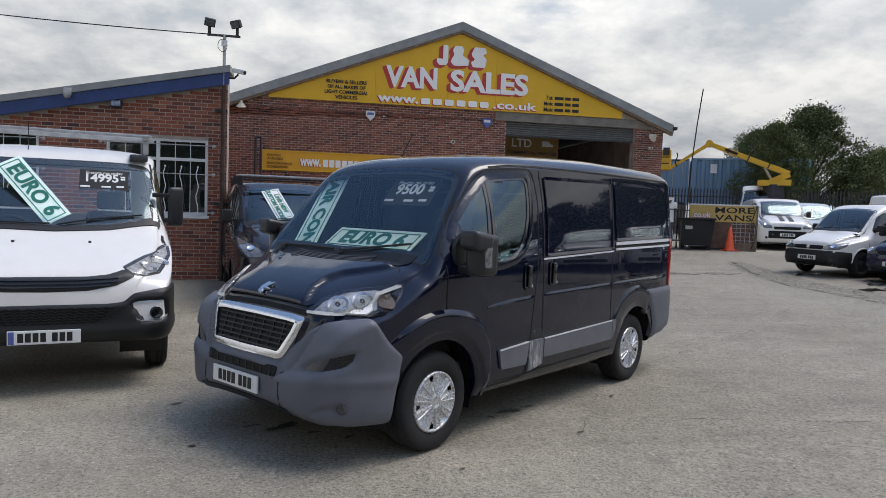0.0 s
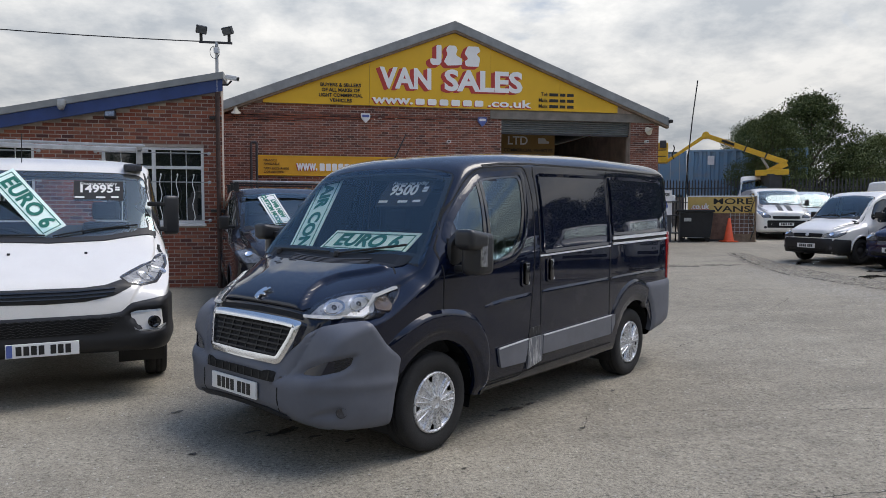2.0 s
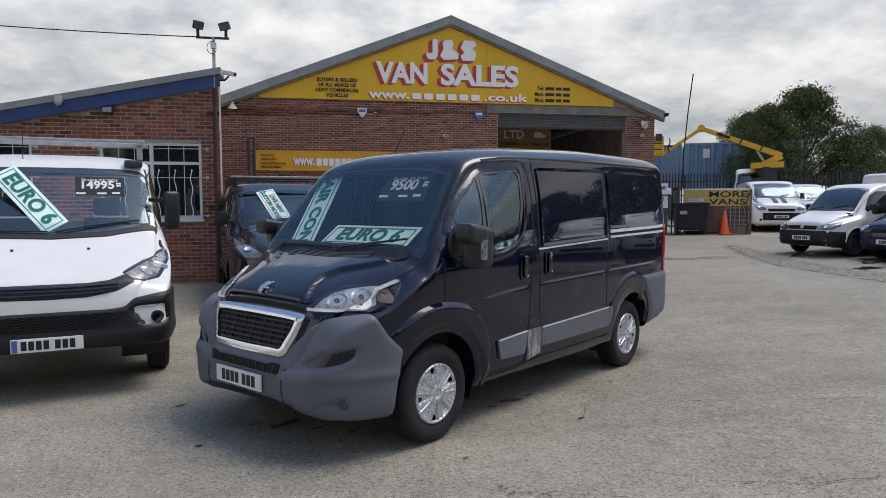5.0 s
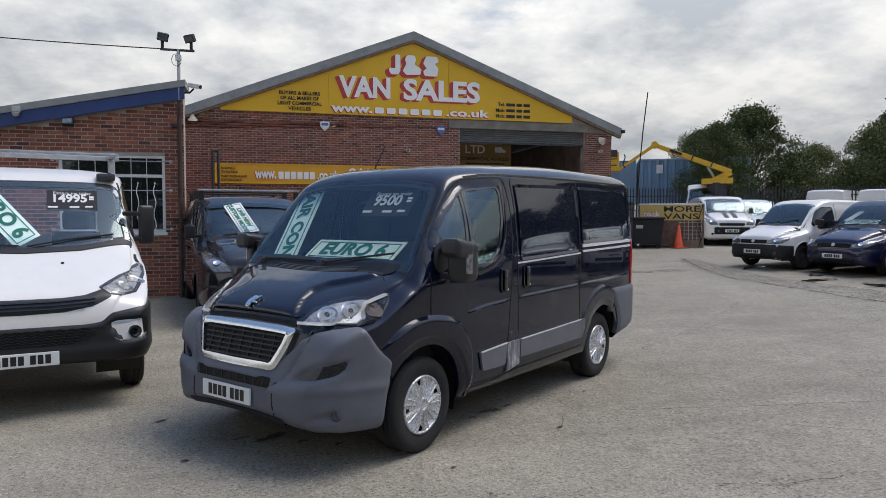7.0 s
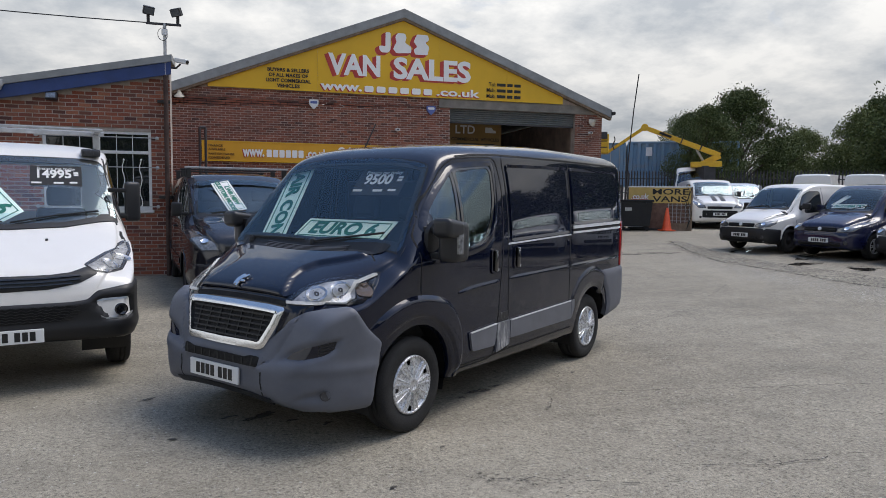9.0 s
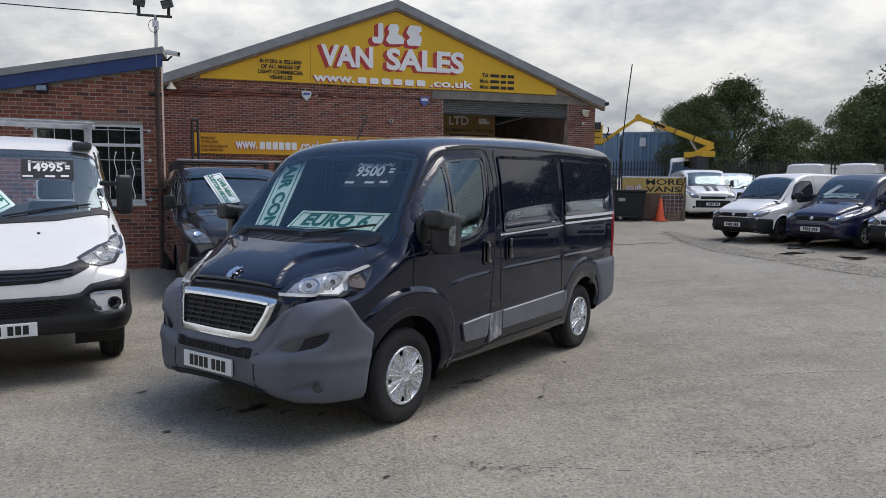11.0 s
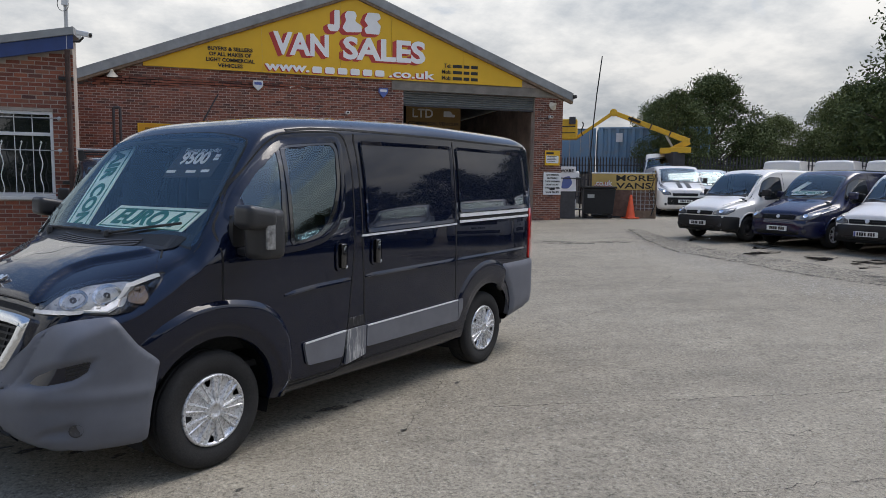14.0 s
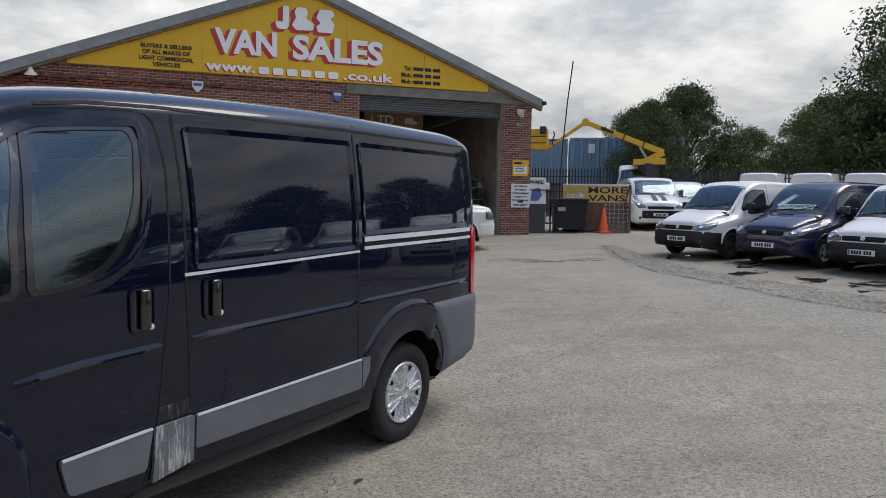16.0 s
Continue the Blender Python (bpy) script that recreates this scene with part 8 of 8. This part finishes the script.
# ---------------------------------------------------------------- trees
def tree_meshes(seed, h, rx, lo, leaf, n_cl, per, mat, peak=False):
    """Trunk with limbs, and a crown of small leaves in uneven clumps."""
    rd = random.Random(seed)
    tb = bmesh.new()
    add_rod(tb, (0, 0, 0), (0.1, 0, h * 0.42), 0.26, 10, 0.17)
    add_rod(tb, (0.1, 0, h * 0.42), (0.0, 0.1, h * 0.80), 0.17, 8, 0.05)
    cl = []
    for i in range(n_cl):
        a = rd.uniform(0, 2 * math.pi)
        t = rd.random()
        z = lo + (h - lo) * t
        prof = math.sin(math.pi * min(1, 0.16 + 0.84 * t) ** 0.85) ** 0.55
        if peak:
            # broad skirt, shouldered sides and a few leaders at the top
            lobe = 1 + 0.16 * math.sin(3 * a + 1.3) * math.sin(9 * t + 2 * math.sin(a))
            prof = min(1.0, 0.70 + 1.1 * t) * (1 - t ** 2.6) ** 0.75 * lobe + 0.10
        r = rx * prof * math.sqrt(rd.uniform(0.12, 1.0)) * rd.uniform(0.75, 1.12)
        cl.append(Vector((r * math.cos(a), r * math.sin(a), z)))
    for c in cl[::5]:
        s = Vector((0.05, 0, max(0.8, c.z - rd.uniform(1.0, 2.2)) * 0.8))
        add_rod(tb, s, c, 0.07, 5, 0.02)
    vs, fs = [], []
    for c in cl:
        cr = rd.uniform(0.30, 0.90) * rx / 3.6
        for k in range(per):
            d = Vector((rd.gauss(0, 1), rd.gauss(0, 1), rd.gauss(0, 0.75)))
            p = c + d.normalized() * cr * (rd.random() ** 0.45)
            sz = leaf * rd.uniform(0.6, 1.3)
            u_ = Vector((rd.gauss(0, 1), rd.gauss(0, 1), rd.gauss(0, 1))).normalized()
            w_ = u_.cross(Vector((rd.gauss(0, 1), rd.gauss(0, 1), rd.gauss(0, 1)))).normalized()
            b = len(vs)
            vs += [p - u_ * sz, p - w_ * sz * 0.45 + u_ * sz * 0.1, p + u_ * sz, p + w_ * sz * 0.45 + u_ * sz * 0.1]
            fs.append((b, b + 1, b + 2, b + 3))
    me = bpy.data.meshes.new("crown")
    me.from_pydata([tuple(v) for v in vs], [], fs)
    me.materials.append(M[mat])
    return mesh_of(tb, "trunk", "bark"), me


TREES = {"ash": tree_meshes(3, 9.0, 3.9, 1.0, 0.088, 380, 150, "leaf", True), "willow": tree_meshes(11, 8.0, 4.0, 0.4, 0.08, 350, 130, "leaf2"), "thorn": tree_meshes(23, 9.0, 3.6, 0.5, 0.085, 330, 140, "leaf")}


def tree(kind, x, y, s, rz, label, sz=1.0):
    root = thing("tree", pose(x, y, ground_z(min(x, 40), min(max(y, -10), 40)) - 0.1, 0, 0, rz), label, "tree", "trees round the yard")
    for nm, me in zip(("trunk", "crown"), TREES[kind]):
        o = new(nm, me)
        o.parent = root
        o.scale = (s, s, s * sz)
    return root


for k, x, y, s, rz, sz in (("ash", 30.1, 34.3, 0.93, 20, 0.97), ("ash", 26.0, 34.0, 0.62, 140, 1.15), ("thorn", 27.6, 33.6, 0.6, 100, 0.9), ("thorn", 22.5, 27.5, 0.58, 40, 1.15), ("willow", 33.6, 33.2, 0.62, 210, 0.62),
                           ("willow", 40.5, 40.0, 0.9, 33, 0.9), ("willow", 36.6, 37.0, 0.66, 90, 0.90), ("thorn", 41.0, 33.5, 0.95, 60, 0.95), ("willow", 37.6, 31.2, 0.85, 170, 1.0), ("thorn", 39.0, 27.6, 0.9, 10, 0.85),
                           ("willow", 36.8, 26.6, 0.9, 300, 1.0), ("ash", 37.5, 23.1, 1.45, 77, 1.0), ("thorn", 40.0, 17.5, 1.1, 250, 1.0), ("ash", 34.5, 11.0, 1.1, 15, 0.75), ("thorn", 34.5, 5.0, 1.0, 120, 0.72),
                           ("ash", 33.0, -2.0, 1.05, 200, 0.68), ("thorn", 30.0, -9.0, 1.0, 320, 0.7), ("ash", 24.0, -16.0, 1.0, 44, 0.9), ("thorn", 16.0, -21.0, 1.0, 99, 0.9), ("ash", 8.0, -23.0, 1.0, 260, 0.85),
                           ("thorn", -1.0, -24.0, 1.0, 5, 0.9), ("ash", -10.0, -23.0, 1.0, 182, 0.9), ("thorn", -19.0, -18.0, 1.1, 222, 0.9)):
    tree(k, x, y, s, rz, {"ash": "dark leafy tree behind the yard", "thorn": "dense dark green hedgerow tree", "willow": "lighter green bushy tree beyond the fence"}[k], sz)

# ---------------------------------------------------------------- marks on the concrete
def blot(name, x, y, rx, ry, mat, label, seed, rz=0.0, lift=0.004, cat="stain"):
    rd = random.Random(seed)
    bm = bmesh.new()
    ph = [rd.uniform(0, 6.28) for _ in range(5)]
    ring = []
    c = bm.verts.new((x, y, ground_z(x, y) + lift + 0.004))
    for i in range(36):
        a = 2 * math.pi * i / 36
        k = 1 + 0.28 * math.sin(2 * a + ph[0]) + 0.2 * math.sin(3 * a + ph[1]) + 0.14 * math.sin(7 * a + ph[2]) + 0.1 * math.sin(11 * a + ph[3])
        px, py = rx * k * math.cos(a), ry * k * math.sin(a)
        q = (x + px * math.cos(rz) - py * math.sin(rz), y + px * math.sin(rz) + py * math.cos(rz))
        ring.append(bm.verts.new((q[0], q[1], ground_z(*q) + lift + 0.004)))
    for i in range(36):
        bm.faces.new((c, ring[i], ring[(i + 1) % 36]))
    return tagged(new(name, mesh_of(bm, name, mat)), label, cat, kind="structure")


for i, (x, y, a, b) in enumerate(((0.80, 0.86, 0.10, 0.045), (0.98, 0.98, 0.05, 0.03), (0.60, 0.70, 0.03, 0.02), (-1.02, 0.57, 0.12, 0.05), (-0.80, 0.42, 0.04, 0.025), (-1.25, 0.60, 0.05, 0.02), (-0.55, 0.30, 0.05, 0.02),
                                  (0.15, -0.35, 0.03, 0.015), (-0.95, -1.30, 0.035, 0.012), (1.9, 1.3, 0.03, 0.02), (1.2, 0.3, 0.02, 0.015), (-0.30, -0.9, 0.02, 0.015), (-1.9, 1.2, 0.05, 0.03), (-1.6, 0.2, 0.03, 0.02))):
    blot("oil_stain", x, y, a, b, "oil", "dark oil drip stain on the concrete", 40 + i, 0.5)
for i, (x, y, a, b) in enumerate(((11.75, 11.2, 0.7, 0.25), (11.25, 8.4, 0.7, 0.22), (11.95, 7.4, 0.6, 0.30), (12.45, 6.5, 0.8, 0.35), (12.6, 9.7, 0.9, 0.3), (12.9, 5.0, 1.2, 0.6), (11.9, 4.2, 1.0, 0.35))):
    blot("damp_patch", x, y, a * 0.9, b * 1.1, "wet", "dark damp patch on the concrete", 70 + i, 0.4)


def ribbon(name, line, widths, mat, label, lift, cat):
    """A strip of other ground along a line, widths to its left and right at each point."""
    bm = bmesh.new()
    prev = None
    pts = []
    for (a, wa), (b, wb) in zip(zip(line, widths), zip(line[1:], widths[1:])):
        for i in range(12):
            t = i / 12
            pts.append((a[0] + (b[0] - a[0]) * t, a[1] + (b[1] - a[1]) * t, wa[0] + (wb[0] - wa[0]) * t, wa[1] + (wb[1] - wa[1]) * t))
    for i, (x, y, w0, w1) in enumerate(pts):
        x0, y0 = pts[max(i - 1, 0)][:2]
        x1, y1 = pts[min(i + 1, len(pts) - 1)][:2]
        d = Vector((x1 - x0, y1 - y0)).normalized()
        j = 0.10 * noise.noise((x * 1.7, y * 1.7, 3.0))
        cur = []
        for q in range(5):
            o_ = -w0 + (w0 + w1) * q / 4 + (j if q in (0, 4) else 0)
            px_, py_ = x + d.y * o_, y - d.x * o_
            cur.append(bm.verts.new((px_, py_, ground_z(px_, py_) + lift)))
        if prev:
            for q in range(4):
                bm.faces.new((prev[q], prev[q + 1], cur[q + 1], cur[q]))
        prev = cur
    return tagged(new(name, mesh_of(bm, name, mat)), label, cat, kind="structure")


EDGE = [(11.6, 14.2), (10.3, 11.2), (9.72, 9.4), (9.75, 8.0), (9.85, 6.7), (9.9, 5.5), (10.1, 4.6), (10.6, 3.2), (11.3, 1.0)]
ribbon("gravel_band", EDGE, [(0.4, 0.2), (0.8, 0.2), (1.1, 0.1), (1.2, 0.1), (1.3, 0.1), (1.4, 0.1), (1.6, 0.1), (1.6, 0.2), (1.0, 0.2)], "aggregate", "band of exposed dark aggregate in the concrete", 0.010, "ground")
ribbon("slab_edge", EDGE, [(0.03, 0.05)] * 9, "slabedge", "broken dark edge of the concrete slab", 0.014, "crack")
blot("repair_patch", 8.4, 11.4, 1.1, 0.4, "patchfill", "old dark repair in the concrete", 90, -0.2)
blot("repair_patch", 10.5, 3.2, 1.6, 0.7, "patchfill", "old dark repair in the concrete", 91, 1.2)


def crack(pts, width, label, seed):
    rd = random.Random(seed)
    bm = bmesh.new()
    prev = None
    dense = []
    for a, b in zip(pts, pts[1:]):
        k = max(2, int(math.hypot(b[0] - a[0], b[1] - a[1]) / 0.06))
        dense += [(a[0] + (b[0] - a[0]) * i / k, a[1] + (b[1] - a[1]) * i / k) for i in range(k)]
    d = Vector((pts[-1][0] - pts[0][0], pts[-1][1] - pts[0][1])).normalized()
    for x, y in dense:
        j = rd.gauss(0, 0.012)
        w_ = width * rd.uniform(0.3, 1.2)
        cur = [bm.verts.new((x - d.y * (j + s * w_), y + d.x * (j + s * w_), ground_z(x, y) + 0.009)) for s in (-0.5, 0.5)]
        if prev:
            bm.faces.new((prev[0], cur[0], cur[1], prev[1]))
        prev = cur
    return tagged(new("concrete_crack", mesh_of(bm, "concrete_crack", "crack")), label, "crack", kind="structure")


crack([(1.87, 0.64), (2.92, 0.47), (4.02, 0.31), (4.61, 0.20), (6.2, 0.05), (9.0, -0.3)], 0.013, "long joint crack across the concrete", 1)
crack([(1.10, 0.14), (1.36, 0.58), (1.58, 0.96), (1.80, 1.42)], 0.006, "short crack beside the van", 2)
crack([(1.48, -0.99), (2.12, -1.13), (2.69, -1.10), (3.19, -1.11), (4.4, -1.3)], 0.010, "hairline crack in the concrete", 3)
crack([(0.28, -0.91), (0.48, -0.95), (0.83, -1.08), (1.17, -1.21)], 0.009, "hairline crack in the concrete", 5)
crack([(2.92, -0.05), (3.41, -0.34), (3.81, -0.54)], 0.009, "hairline crack in the concrete", 6)
blot("dark_scuff", 2.05, -1.08, 0.22, 0.10, "scuffmark", "dark scattered scuff on the concrete", 95, 0.6)
blot("dark_scuff", 0.50, -0.98, 0.30, 0.10, "scuffmark", "dark scattered scuff on the concrete", 96, -0.3)
blot("dark_scuff", 3.9, -0.45, 0.25, 0.07, "scuffmark", "dark scattered scuff on the concrete", 97, 0.2)
crack([(3.0, 2.6), (5.2, 4.1), (7.5, 6.2)], 0.010, "hairline crack in the concrete", 4)
# loose grit in a band along the vehicle row, and scattered stones
rg = random.Random(12)
vs, fs = [], []
for i in range(15000):
    if i < 7000:
        t = rg.random()
        x, y = 9.9 - 0.9 * math.sin(t * 3) + rg.gauss(0, 0.45), 1.0 + 9.5 * t + rg.gauss(0, 0.5)
        r = rg.uniform(0.004, 0.012)
    else:
        x, y = rg.uniform(-5, 9), rg.uniform(-4, 8)
        r = rg.uniform(0.003, 0.009)
    z = ground_z(x, y) + 0.002
    b = len(vs)
    vs += [(x - r, y - r * 0.6, z), (x + r, y - r, z), (x + r * 0.6, y + r, z), (x - r * 0.7, y + r * 0.8, z), (x, y, z + r * 0.5)]
    fs += [(b, b + 1, b + 4), (b + 1, b + 2, b + 4), (b + 2, b + 3, b + 4), (b + 3, b, b + 4)]
me = bpy.data.meshes.new("loose_grit")
me.from_pydata(vs, [], fs)
me.materials.append(M["grit"])
tagged(new("loose_grit", me), "loose pale grit and small stones on concrete", "grit", kind="stuff")

# ---------------------------------------------------------------- bricks of the low building
low_ok = lambda xa, xb, z: z + 0.07 < pent_roof_z(xa) - 0.36
near, rest = [], []
for it in courses(-9.0, -2.66, -0.15, 4.1, low_ok, holes=[(w_[0], w_[1], w_[2] - 0.06, w_[3]) for w_ in (W1, W2)]):
    (near if it[0] > -5.0 and it[2] > 0.95 and len(near) < 300 else rest).append(it)
joined_bricks("brickwork", rest, LY, "brick", wall_low, rnd)
BR = {}
for xa, xb, z in near:
    L_ = round(xb - xa, 3)
    if L_ not in BR:
        vs = [(0, 0.012, 0), (L_, 0.012, 0), (L_, 0.012, 0.061), (0, 0.012, 0.061), (0.002, 0, 0.002), (L_ - 0.002, 0, 0.002), (L_ - 0.002, 0, 0.059), (0.002, 0, 0.059)]
        BR[L_] = bpy.data.meshes.new("brick")
        BR[L_].from_pydata(vs, [], [(4, 5, 6, 7), (0, 1, 5, 4), (1, 2, 6, 5), (2, 3, 7, 6), (3, 0, 4, 7)])
        BR[L_].materials.append(M["brick"])
    o = new("brick", BR[L_])
    o.parent = wall_low
    o.location = (xa, LY + 0.007 - rnd.uniform(0, 0.004), z)
